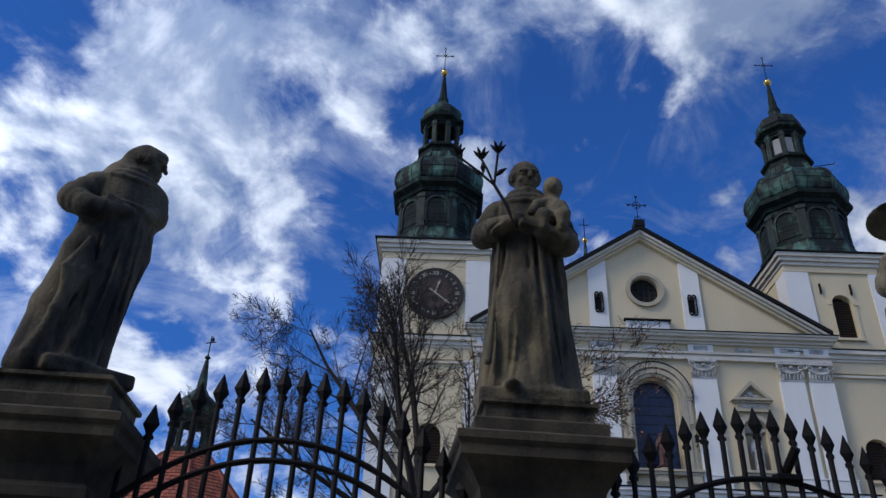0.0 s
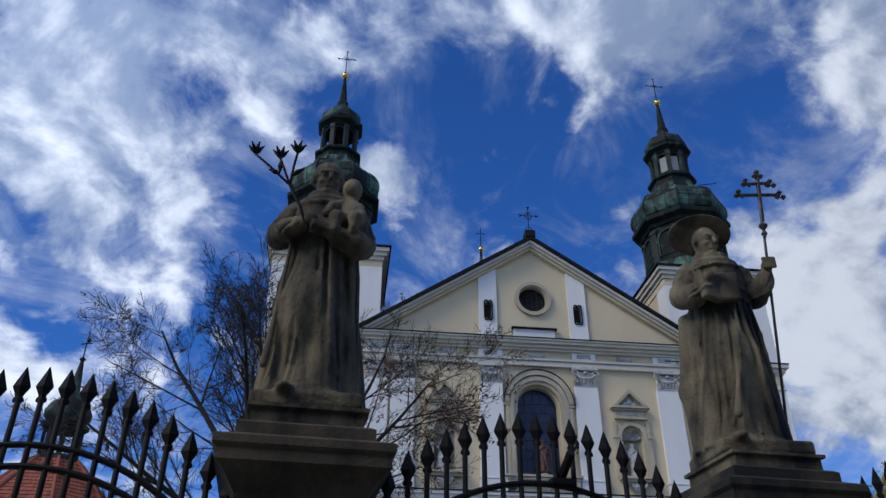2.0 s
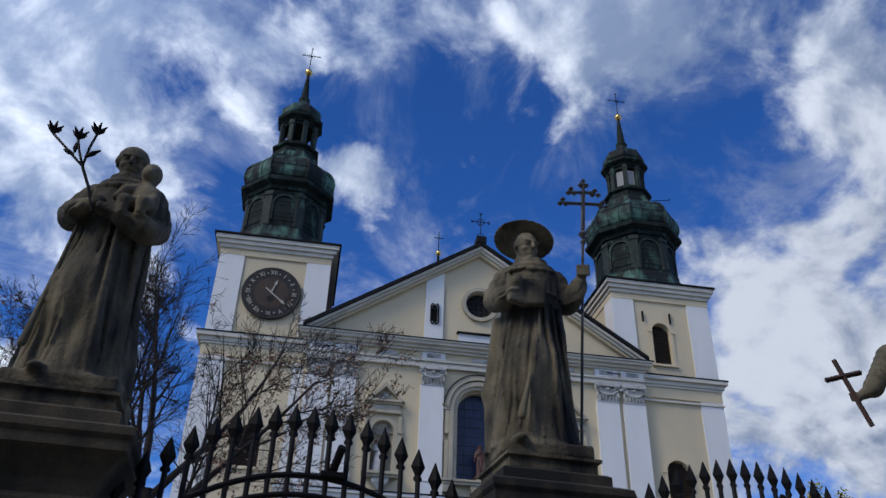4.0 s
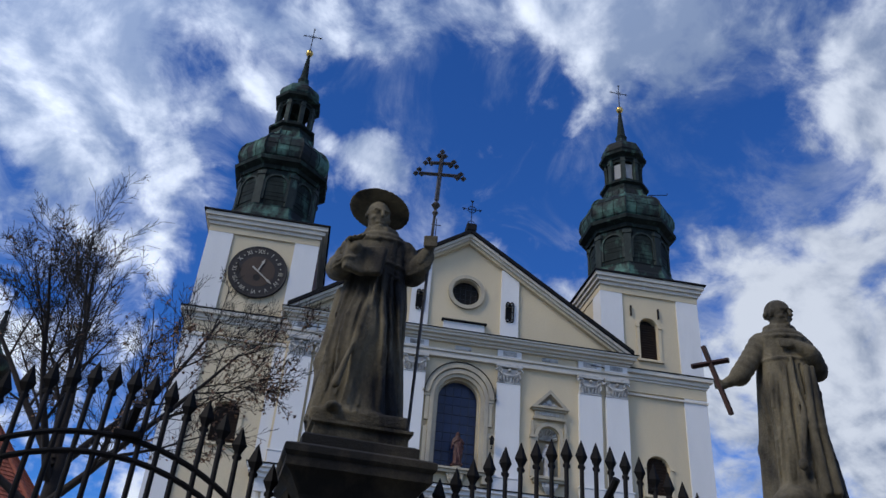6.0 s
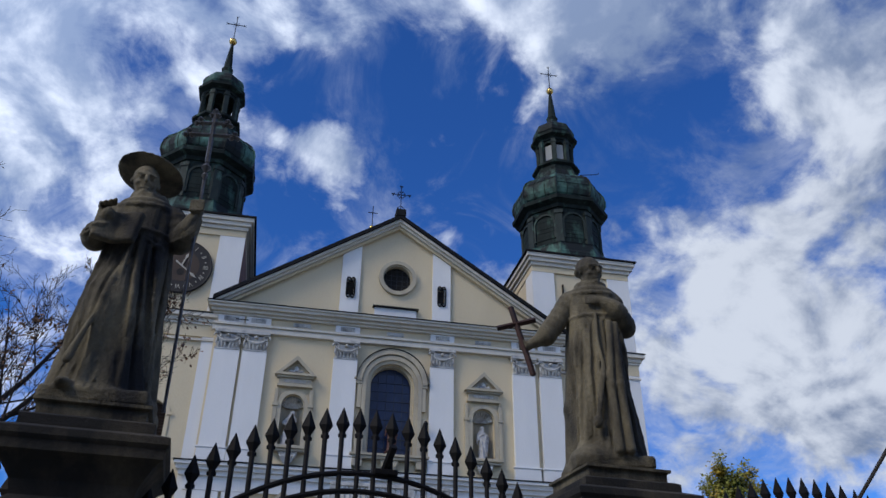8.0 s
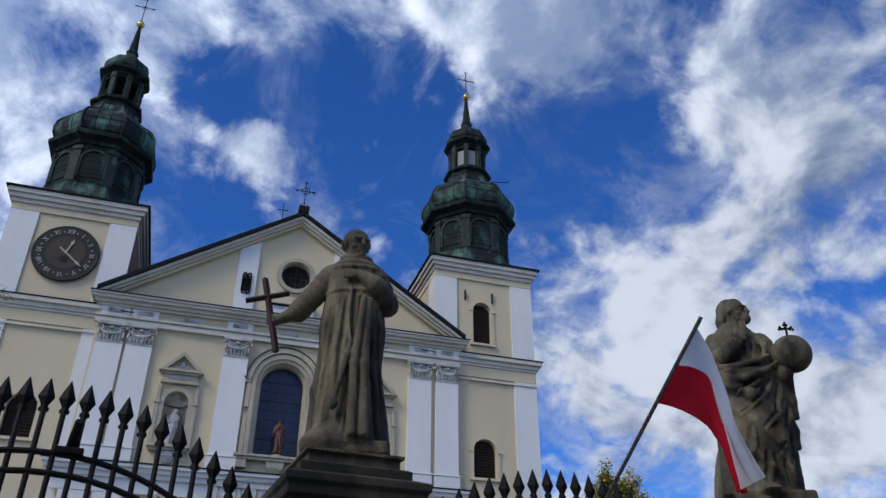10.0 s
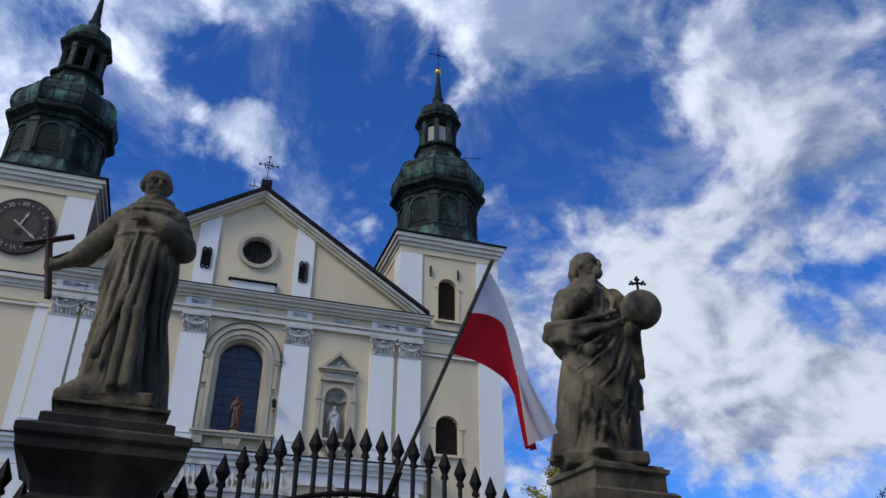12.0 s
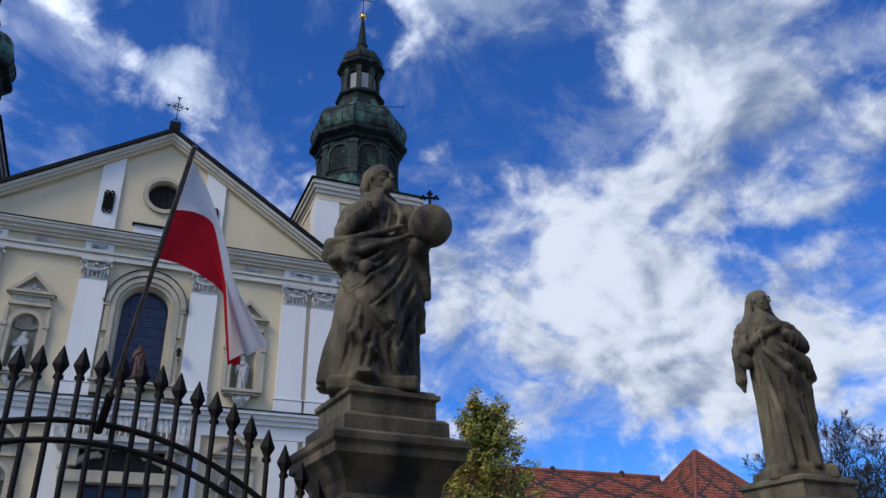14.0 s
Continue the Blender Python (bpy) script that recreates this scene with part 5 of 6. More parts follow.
def statue_staff(X, Y, Z):
    """Friar in a broad hat with an open book, one arm raised to a staff."""
    q = friar_body(Clay(X, Y, Z), 0.375, -0.06)
    rock(q, 0.40)
    q.egg((-0.06, -0.2, 0.72), (0.15, 0.14, 0.32), 0.14)
    q.creases([(-80, 1.40, -62, 0.06), (-100, 1.30, -122, 0.05), (-60, 1.35, -40, 0.06), (-128, 1.2, -142, 0.1), (-90, 0.5, -98, 0.03), (-45, 1.4, -22, 0.1), (-150, 1.3, -165, 0.1), (-10, 1.2, -5, 0.1)])
    q.carve((0.06, -0.44, 0.42), (0.10, 0.15, 0.32), 0.08)
    q.head((-0.05, -0.07, 2.03), 0.142, 18, -12, False)
    q.egg((-0.05, 0.03, 2.17), (0.30, 0.28, 0.028), 0.015, (-14, 8, 0))
    q.egg((-0.05, 0.04, 2.20), (0.125, 0.125, 0.10), 0.03)
    q.sleeve([(-0.24, 0, 1.74), (-0.36, -0.02, 1.45), (-0.30, -0.22, 1.36)], [0.10, 0.115, 0.11])
    q.limb([(-0.30, -0.22, 1.38), (-0.20, -0.34, 1.52)], [0.075, 0.05])
    q.block((-0.20, -0.31, 1.42), (0.10, 0.035, 0.15), 0.01, (-8, 4, 24))
    q.block((-0.03, -0.30, 1.42), (0.10, 0.035, 0.15), 0.01, (-8, 4, -18))
    finger_row(q, (-0.29, -0.30, 1.60), (0.04, -0.012, 0.006), (0.03, -0.09, -0.015))
    q.sleeve([(0.24, 0, 1.74), (0.33, -0.02, 1.46), (0.39, -0.09, 1.54), (0.44, -0.13, 1.66)], [0.10, 0.11, 0.10, 0.065])
    q.egg((0.46, -0.14, 1.74), (0.05, 0.055, 0.065), 0.02)
    finger_row(q, (0.41, -0.20, 1.70), (0, 0, 0.03), (0.10, -0.01, 0.006), r=0.018)
    q.limb([(0.02, -0.24, 1.47), (0.0, -0.30, 0.95), (-0.12, -0.36, 0.55), (-0.20, -0.40, 0.22)], [0.016, 0.016, 0.018, 0.035], 0.012)
    q.egg((-0.20, -0.31, 0.05), (0.065, 0.13, 0.045), 0.03)
    q.limb([(-0.32, 0.12, 0.0), (-0.36, 0.16, 0.6), (-0.30, 0.15, 1.3)], [0.08, 0.07, 0.05], 0.08)
    q.creases(UPPER, 0.015)
    return q.d


def statue_child(X, Y, Z):
    """Friar who carries a small child on one arm and a lily stem."""
    q = friar_body(Clay(X, Y, Z), 0.38)
    rock(q, 0.40)
    q.egg((-0.08, -0.18, 0.72), (0.14, 0.14, 0.30), 0.12)
    q.creases([(-75, 1.35, -66, 0.06), (-112, 0.6, -125, 0.05), (-55, 1.3, -46, 0.06), (-135, 1.3, -145, 0.1), (-92, 0.55, -88, 0.03), (-35, 1.3, -25, 0.1), (-155, 1.3, -168, 0.1), (-10, 1.2, -6, 0.1)])
    q.carve((0.0, -0.43, 0.40), (0.11, 0.15, 0.30), 0.08)
    q.head((0.0, -0.07, 2.03), 0.146, 14, -14)
    q.sleeve([(-0.24, 0, 1.74), (-0.36, -0.03, 1.46), (-0.26, -0.24, 1.42), (-0.10, -0.30, 1.46)], [0.105, 0.12, 0.09, 0.055])
    q.egg((-0.09, -0.31, 1.47), (0.07, 0.05, 0.06), 0.02)
    q.sleeve([(0.24, 0, 1.74), (0.33, 0.0, 1.42), (0.29, -0.18, 1.30), (0.10, -0.30, 1.34)], [0.10, 0.11, 0.10, 0.065])
    q.block((0.12, -0.30, 1.36), (0.20, 0.07, 0.035), 0.02, (0, 14, 10))
    q.egg((0.30, -0.22, 1.30), (0.10, 0.12, 0.09), 0.05)
    # the child
    q.egg((0.22, -0.2, 1.56), (0.12, 0.10, 0.17), 0.05)
    q.egg((0.22, -0.18, 1.86), (0.083, 0.088, 0.098), 0.02)
    q.egg((0.21, -0.25, 1.83), (0.05, 0.04, 0.05), 0.02)
    q.limb([(0.22, -0.18, 1.68), (0.22, -0.18, 1.80)], [0.055, 0.05], 0.03)
    q.limb([(0.16, -0.22, 1.68), (0.08, -0.27, 1.63), (0.03, -0.28, 1.55)], [0.05, 0.042, 0.035], 0.02)
    q.limb([(0.29, -0.2, 1.67), (0.31, -0.25, 1.56), (0.25, -0.30, 1.52)], [0.042, 0.038, 0.032], 0.02)
    q.limb([(0.19, -0.26, 1.50), (0.12, -0.35, 1.48), (0.12, -0.36, 1.36)], [0.065, 0.055, 0.035], 0.02)
    q.limb([(0.28, -0.26, 1.50), (0.27, -0.36, 1.47), (0.26, -0.36, 1.36)], [0.065, 0.055, 0.035], 0.02)
    q.limb([(-0.22, -0.18, 1.46), (-0.24, -0.22, 1.10), (-0.28, -0.26, 0.6), (-0.31, -0.28, 0.25)], [0.016, 0.015, 0.02, 0.03], 0.012)
    q.egg((-0.14, -0.31, 0.05), (0.065, 0.12, 0.045), 0.03)
    q.creases(UPPER, 0.015)
    return q.d


def statue_cross(X, Y, Z):
    """Friar with one palm on his breast, the other arm stretched out."""
    q = friar_body(Clay(X, Y, Z), 0.315, 0.10)
    rock(q, 0.37)
    q.creases([(-72, 1.40, -58, 0.06), (-104, 1.40, -114, 0.05), (-52, 1.35, -38, 0.06), (-128, 1.3, -140, 0.1), (-90, 0.7, -88, 0.03), (-32, 1.3, -20, 0.1), (-150, 1.3, -165, 0.1), (-8, 1.2, -4, 0.1)])
    q.egg((-0.16, -0.16, 0.04), (0.20, 0.20, 0.12), 0.06)
    q.head((0.0, -0.07, 2.03), 0.146, 26, -10)
    q.sleeve([(-0.22, 0, 1.74), (-0.36, -0.02, 1.50), (-0.50, -0.04, 1.30)], [0.105, 0.11, 0.105])
    q.limb([(-0.50, -0.04, 1.30), (-0.60, -0.05, 1.24), (-0.68, -0.05, 1.20)], [0.085, 0.05, 0.045])
    q.egg((-0.70, -0.06, 1.19), (0.06, 0.05, 0.05), 0.02)
    finger_row(q, (-0.71, -0.10, 1.15), (-0.004, 0, 0.025), (-0.05, 0.03, 0.0), r=0.016)
    q.sleeve([(0.20, 0, 1.74), (0.32, 0.0, 1.42)], [0.105, 0.115])
    q.sleeve([(0.32, 0.0, 1.42), (0.20, -0.20, 1.53), (0.08, -0.24, 1.60)], [0.12, 0.095, 0.05])
    q.egg((0.02, -0.23, 1.62), (0.08, 0.035, 0.045), 0.02)
    finger_row(q, (-0.02, -0.24, 1.59), (0, 0.004, 0.026), (-0.08, 0.01, 0.0), r=0.016)
    q.limb([(-0.02, -0.23, 1.47), (-0.03, -0.27, 1.15), (0.0, -0.29, 0.92), (-0.02, -0.31, 0.78), (-0.10, -0.34, 0.36)], [0.016, 0.016, 0.018, 0.028, 0.022], 0.010)
    q.egg((-0.11, -0.345, 0.33), (0.045, 0.04, 0.06), 0.015)
    q.limb([(0.10, -0.27, 1.35), (0.05, -0.32, 0.7), (0.06, -0.36, 0.08)], [0.03, 0.035, 0.045], 0.03)
    q.limb([(0.16, -0.26, 1.35), (0.14, -0.31, 0.7), (0.16, -0.35, 0.08)], [0.025, 0.035, 0.045], 0.03)
    q.limb([(-0.28, 0.14, 0.0), (-0.26, 0.14, 0.6), (-0.20, 0.12, 1.4)], [0.08, 0.07, 0.06], 0.06)
    return q.d


def statue_globe(X, Y, Z):
    """Bearded man with a palm at his chin and a large globe on his other arm."""
    q = Clay(X, Y, Z)
    q.robe([(0.02, -0.08, 0.02, 0.40, 0.33), (0.35, -0.06, 0, 0.37, 0.31), (0.8, 0.0, -0.02, 0.34, 0.29), (1.15, 0.02, 0, 0.30, 0.25), (1.5, -0.02, 0, 0.26, 0.20), (1.72, -0.04, 0.01, 0.27, 0.18), (1.88, -0.03, 0.02, 0.13, 0.12)],
           ((7, 0.040, 0.008, 0.9, 3.0), (5, 0.025, 0.0, 2.2, -2.0), (13, 0.014, 0.004, 0.1, 2.4)))
    q.block((-0.02, 0.02, -0.02), (0.37, 0.34, 0.06), 0.04, (0, 0, -3), 0.03)
    q.head((0.0, -0.07, 2.02), 0.142, 42, -4, False)
    q.egg((-0.035, 0.0, 2.08), (0.125, 0.125, 0.118), 0.012)
    q.limb([(-0.13, -0.03, 2.08), (-0.15, -0.02, 1.94), (-0.13, 0.0, 1.84)], [0.045, 0.05, 0.04], 0.015)
    q.limb([(-0.10, 0.06, 2.1), (-0.12, 0.07, 1.95), (-0.11, 0.07, 1.82)], [0.04, 0.05, 0.04])
    q.egg((0.075, -0.15, 1.90), (0.055, 0.055, 0.065), 0.02)
    q.sleeve([(-0.26, 0, 1.70), (-0.32, -0.06, 1.42), (-0.20, -0.22, 1.48), (-0.03, -0.25, 1.66)], [0.10, 0.11, 0.09, 0.055])
    q.egg((-0.01, -0.24, 1.73), (0.04, 0.04, 0.06), 0.02)
    finger_row(q, (-0.04, -0.25, 1.77), (0.025, 0, 0), (0.01, 0.02, 0.06), 3, 0.016)
    # mantle rolled round the waist, falling in slanting folds
    q.robe([(1.06, -0.02, 0.0, 0.30, 0.26), (1.16, -0.05, -0.01, 0.36, 0.30), (1.27, -0.05, -0.01, 0.37, 0.30), (1.36, -0.01, 0.0, 0.28, 0.23)], ((3, 0.03, 0.02, 0.5, 9.0), (5, 0.012, 0.012, 1.5, 16.0)), 0.02)
    q.limb([(0.14, -0.12, 1.72), (0.19, -0.20, 1.56), (0.14, -0.22, 1.36)], [0.03, 0.028, 0.018], 0.03)
    q.limb([(-0.30, -0.14, 1.30), (-0.44, -0.08, 1.32), (-0.46, -0.06, 1.22), (-0.38, -0.06, 1.10)], [0.05, 0.05, 0.05, 0.03], 0.04)
    q.limb([(-0.44, -0.10, 1.33), (-0.16, -0.30, 1.30), (0.06, -0.30, 1.36), (0.20, -0.24, 1.44)], [0.035, 0.03, 0.028, 0.02], 0.02)
    q.limb([(-0.42, -0.12, 1.16), (-0.14, -0.32, 1.16), (0.10, -0.32, 1.24), (0.26, -0.22, 1.36)], [0.035, 0.035, 0.03, 0.02], 0.02)
    q.egg((-0.02, -0.18, 0.72), (0.16, 0.16, 0.30), 0.14)
    q.limb([(-0.28, -0.24, 1.10), (-0.10, -0.34, 0.98), (0.10, -0.36, 0.74), (0.14, -0.34, 0.5)], [0.03, 0.045, 0.04, 0.02], 0.06)
    q.limb([(-0.30, -0.22, 0.88), (-0.12, -0.35, 0.70), (0.06, -0.37, 0.48)], [0.025, 0.035, 0.02], 0.06)
    q.limb([(-0.34, -0.18, 0.60), (-0.20, -0.33, 0.40), (0.0, -0.36, 0.22)], [0.02, 0.03, 0.02], 0.07)
    q.creases([(-40, 1.12, -100, 0.62), (-62, 1.16, -130, 0.78), (-30, 0.95, -84, 0.36), (-24, 0.72, -70, 0.20), (-92, 1.14, -146, 0.98), (-120, 0.62, -140, 0.08), (-100, 0.40, -112, 0.06), (-70, 0.32, -62, 0.05), (-44, 0.5, -38, 0.06), (-18, 1.0, -10, 0.2)], 0.036)
    q.creases([(-120, 1.70, -96, 1.38), (-70, 1.66, -84, 1.38), (-104, 1.68, -90, 1.42)], 0.018)
    q.sleeve([(0.24, 0, 1.70), (0.36, 0.0, 1.38), (0.34, -0.20, 1.24)], [0.11, 0.12, 0.09])
    q.egg((0.45, -0.22, 1.46), (0.20, 0.20, 0.20), 0.012)
    q.limb([(0.34, -0.10, 1.22), (0.36, 0.0, 0.98), (0.39, 0.02, 0.78)], [0.09, 0.075, 0.02], 0.06)
    q.limb([(0.40, -0.12, 1.18), (0.41, -0.05, 1.0), (0.44, -0.02, 0.84)], [0.045, 0.05, 0.03], 0.03)
    q.limb([(0.33, -0.10, 0.85), (0.36, -0.06, 0.68), (0.40, -0.02, 0.52)], [0.04, 0.045, 0.018], 0.05)
    q.egg((-0.10, -0.33, 0.05), (0.08, 0.10, 0.045), 0.02)
    finger_row(q, (-0.145, -0.39, 0.04), (0.024, 0, 0), (0.0, -0.05, -0.005), 5, 0.015)
    return q.d


def statue_veil(X, Y, Z):
    """Veiled woman with her palms laid on her breast."""
    q = Clay(X, Y, Z)
    q.robe([(0.02, 0.03, 0.02, 0.275, 0.27), (0.35, 0.03, 0, 0.265, 0.26), (0.8, 0.04, -0.02, 0.27, 0.25), (1.2, 0.03, 0, 0.265, 0.22), (1.5, 0, 0, 0.24, 0.19), (1.72, -0.02, 0.01, 0.23, 0.17), (1.85, -0.02, 0.02, 0.12, 0.12)],
           ((11, 0.03, 0.004, 0.3, 0.4), (7, 0.02, 0.0, 1.3, -0.7)))
    q.block((0, 0.02, -0.03), (0.35, 0.34, 0.08), 0.06, (0, 0, 5), 0.04)
    q.creases([(-75, 1.30, -60, 0.06), (-100, 1.2, -108, 0.05), (-50, 1.2, -36, 0.06), (-125, 1.2, -138, 0.1), (-88, 0.8, -84, 0.03), (-30, 1.2, -18, 0.1), (-150, 1.2, -165, 0.1)])
    q.head((0.0, -0.07, 2.0), 0.122, 36, -8, False)
    q.egg((0.0, 0.05, 2.04), (0.13, 0.12, 0.125), 0.015)
    q.limb([(-0.10, 0.06, 2.0), (-0.13, 0.06, 1.82), (-0.20, 0.04, 1.7)], [0.045, 0.06, 0.08])
    q.limb([(0.10, 0.06, 2.0), (0.12, 0.06, 1.82), (0.18, 0.03, 1.72)], [0.04, 0.05, 0.06])
    q.sleeve([(-0.24, 0, 1.68), (-0.33, 0.0, 1.36), (-0.30, -0.12, 1.22)], [0.095, 0.10, 0.07])
    q.limb([(-0.35, -0.02, 1.30), (-0.37, -0.02, 1.05), (-0.35, 0.0, 0.93)], [0.07, 0.06, 0.02], 0.03)
    q.limb([(-0.28, -0.12, 1.4), (-0.08, -0.20, 1.55), (0.10, -0.21, 1.62)], [0.06, 0.045, 0.035])
    q.sleeve([(0.23, 0, 1.66), (0.34, -0.06, 1.40), (0.16, -0.24, 1.52)], [0.10, 0.11, 0.06])
    finger_row(q, (0.06, -0.23, 1.60), (0.010, 0, 0.018), (0.07, 0.0, 0.015), r=0.012)
    q.limb([(0.12, -0.22, 1.36), (0.30, -0.14, 1.20), (0.39, -0.04, 1.04)], [0.05, 0.07, 0.06], 0.05)
    q.limb([(-0.1, -0.24, 1.34), (0.08, -0.28, 1.10), (0.26, -0.20, 0.85), (0.28, -0.1, 0.55)], [0.03, 0.05, 0.05, 0.05], 0.05)
    q.limb([(0.32, -0.06, 0.95), (0.31, -0.02, 0.60), (0.28, 0.0, 0.4)], [0.05, 0.05, 0.03], 0.05)
    q.creases([(-165, 1.66, -172, 1.05), (-140, 1.7, -150, 1.1), (-118, 1.68, -128, 1.25), (-60, 1.5, -24, 1.08), (-45, 1.4, -12, 0.95), (-80, 1.45, -40, 1.0), (-20, 1.66, -14, 1.3)], 0.018)
    q.limb([(-0.18, -0.22, 1.2), (-0.10, -0.30, 0.6), (-0.10, -0.33, 0.05)], [0.025, 0.04, 0.045], 0.04)
    q.limb([(0.02, -0.25, 1.0), (0.10, -0.32, 0.5), (0.16, -0.33, 0.05)], [0.025, 0.04, 0.045], 0.04)
    return q.d


def statue_bowed(X, Y, Z):
    """Bowed friar against a gnarled stump, arms folded before him."""
    q = friar_body(Clay(X, Y, Z), 0.30, -0.26)
    rock(q, 0.34)
    q.head((0.10, -0.06, 2.00), 0.135, 55, -12)
    q.egg((0.02, 0.02, 2.06), (0.13, 0.14, 0.11), 0.04)
    q.limb([(0.03, 0.04, 2.07), (-0.08, 0.08, 1.84), (-0.22, 0.06, 1.6)], [0.115, 0.145, 0.12], 0.05)
    q.limb([(0.05, -0.02, 2.12), (0.16, -0.10, 2.08)], [0.09, 0.06], 0.04)
    q.sleeve([(-0.24, 0, 1.70), (-0.42, 0.0, 1.46), (-0.30, -0.18, 1.34), (0.0, -0.20, 1.40)], [0.11, 0.125, 0.10, 0.06])
    q.sleeve([(0.22, 0, 1.72), (0.26, -0.06, 1.50), (0.14, -0.17, 1.44)], [0.105, 0.10, 0.06])
    q.limb([(0.20, -0.05, 1.70), (0.20, -0.07, 1.45)], [0.10, 0.09], 0.06)
    finger_row(q, (-0.10, -0.24, 1.38), (0.0, 0, 0.026), (-0.10, 0.0, 0.02), r=0.018)
    q.limb([(-0.36, -0.08, 0.0), (-0.33, -0.06, 0.5), (-0.26, -0.06, 1.0), (-0.22, 0.0, 1.3)], [0.16, 0.13, 0.11, 0.09], 0.06)
    for j in range(4):
        q.limb([(-0.42 + 0.05 * j, -0.22, 0.05), (-0.28 - 0.05 * (j % 2), -0.26, 0.4), (-0.34 + 0.06 * j, -0.25, 0.75), (-0.22, -0.22, 1.05)], [0.035, 0.03, 0.03, 0.02], 0.02)
    return q.d


def figure(name, field, at, turn, size, label, mats=M_STATUE, extra=None, h=0.0112, group="statues on the fence piers"):
    """One statue as one mesh; extra(bm) adds what it holds, in the second material."""
    verts, faces = skin(field, (-0.85, -0.55, -0.12), (0.68, 0.42, 2.42), h)
    me = bpy.data.meshes.new(name)
    me.from_pydata(verts.tolist(), [], faces.tolist())
    bm = bmesh.new()
    bm.from_mesh(me)
    bmesh.ops.smooth_vert(bm, verts=bm.verts[:], factor=0.2, use_axis_x=True, use_axis_y=True, use_axis_z=True)
    for f in bm.faces:
        f.smooth = True
    if extra:
        held = bmesh.new()
        extra(held)
        bmesh.ops.recalc_face_normals(held, faces=held.faces[:])
        for f in held.faces:
            f.material_index = 1
        tmp = bpy.data.meshes.new(name)
        held.to_mesh(tmp)
        held.free()
        bm.from_mesh(tmp)
    bm.to_mesh(me)
    bm.free()
    for m in (mats if isinstance(mats, tuple) else (mats,)):
        me.materials.append(m)
    ob = new(name, me)
    ob.matrix_world = Matrix.Translation(at) @ Matrix.Rotation(radians(turn), 4, "Z") @ Matrix.Diagonal((size, size, size, 1))
    return tagged(ob, label, "statue", group)


def trefoil(bm, x, y, z, s=0.03):
    for a in range(3):
        lathe(bm, [(0.004, -s), (s, 0), (0.004, s)], 6, (x + s * 1.1 * math.cos(2.1 * a + 1.57), y, z + s * 1.1 * math.sin(2.1 * a + 1.57)))


def held_staff(bm):
    a, b = Vector((0.43, 0.17, 0.03)), Vector((0.485, -0.33, 2.66))
    at = lambda t: a.lerp(b, t)
    sweep(bm, [at(0), at(0.82)], 0.014, 6)
    sweep(bm, [at(0.82), at(1.0)], 0.022, 6)
    for t, w in ((0.80, 0), (0.92, 0.20), (0.965, 0.12)):
        p = at(t)
        if w:
            sweep(bm, [(p.x - w, p.y, p.z - 0.01), (p.x + w, p.y, p.z + 0.01)], 0.017, 6)
            trefoil(bm, p.x - w, p.y, p.z), trefoil(bm, p.x + w, p.y, p.z)
        else:
            lathe(bm, [(0.01, -0.05), (0.045, 0), (0.01, 0.05)], 8, tuple(p))
            lathe(bm, [(0.01, -0.04), (0.03, 0), (0.01, 0.04)], 8, (p.x, p.y + 0.01, p.z - 0.08))
    trefoil(bm, *at(1.0))


def held_lily(bm):
    root = (-0.10, -0.33, 1.36)
    fork = (-0.27, -0.36, 1.76)
    sweep(bm, [root, (-0.17, -0.36, 1.56), fork], 0.014, 6)
    tips = ((-0.58, -0.36, 2.06), (-0.38, -0.34, 2.04), (-0.24, -0.36, 2.09))
    for t in tips:
        mid = (fork[0] * 0.45 + t[0] * 0.55, fork[1] - 0.02, fork[2] * 0.4 + t[2] * 0.6 - 0.02)
        sweep(bm, [fork, mid, t], 0.011, 5)
        for k in range(6):
            q = 2 * math.pi * k / 6
            sweep(bm, [t, (t[0] + 0.035 * math.cos(q), t[1] + 0.035 * math.sin(q), t[2] + 0.05), (t[0] + 0.065 * math.cos(q), t[1] + 0.065 * math.sin(q), t[2] + 0.085)], 0.015, 5, [0.7, 1.1, 0.3])
    for a, b in (((-0.36, -0.37, 1.86), (-0.45, -0.37, 1.90)), ((-0.27, -0.37, 1.84), (-0.17, -0.36, 1.93)), ((-0.36, -0.37, 1.88), (-0.37, -0.37, 1.98))):
        m = ((a[0] + b[0]) / 2, a[1], (a[2] + b[2]) / 2)
        sweep(bm, [a, m, b], 0.022, 6, [0.4, 1.0, 0.3])


def held_cross(bm):
    a, b = Vector((-0.65, -0.12, 0.86)), Vector((-0.84, -0.05, 1.62))
    at = lambda t: a.lerp(b, t)
    d = (b - a).normalized()
    side = d.cross(Vector((0, 1, 0))).normalized()
    sweep(bm, [a, b], 0.030, 4)
    c = at(0.74)
    sweep(bm, [c - side * 0.20, c + side * 0.20], 0.030, 4)


def globe_cross(bm):
    x, y, z = 0.45, -0.22, 1.65
    sweep(bm, [(x, y, z), (x, y, z + 0.15)], 0.013, 6)
    sweep(bm, [(x - 0.06, y, z + 0.10), (x + 0.06, y, z + 0.10)], 0.013, 6)
    for px, pz in ((x - 0.06, z + 0.10), (x + 0.06, z + 0.10), (x, z + 0.15)):
        trefoil(bm, px, y, pz, 0.016)


# ---- fence piers, statues, fence ----
PIERS = (  # x, y, height of the cap's top edge, height of the statue's foot, size
    (-14.38, -37.15, 3.12, 3.48, 1.0), (-11.04, -37.0, 3.115, 3.45, 1.0), (-7.36, -36.36, 3.14, 3.46, 1.0),
    (-2.98, -35.88, 3.09, 3.38, 1.0), (1.41, -35.75, 2.87, 3.34, 1.0), (5.9, -35.85, 2.42, 2.86, 1.0))
PIER_TURN = 5.0


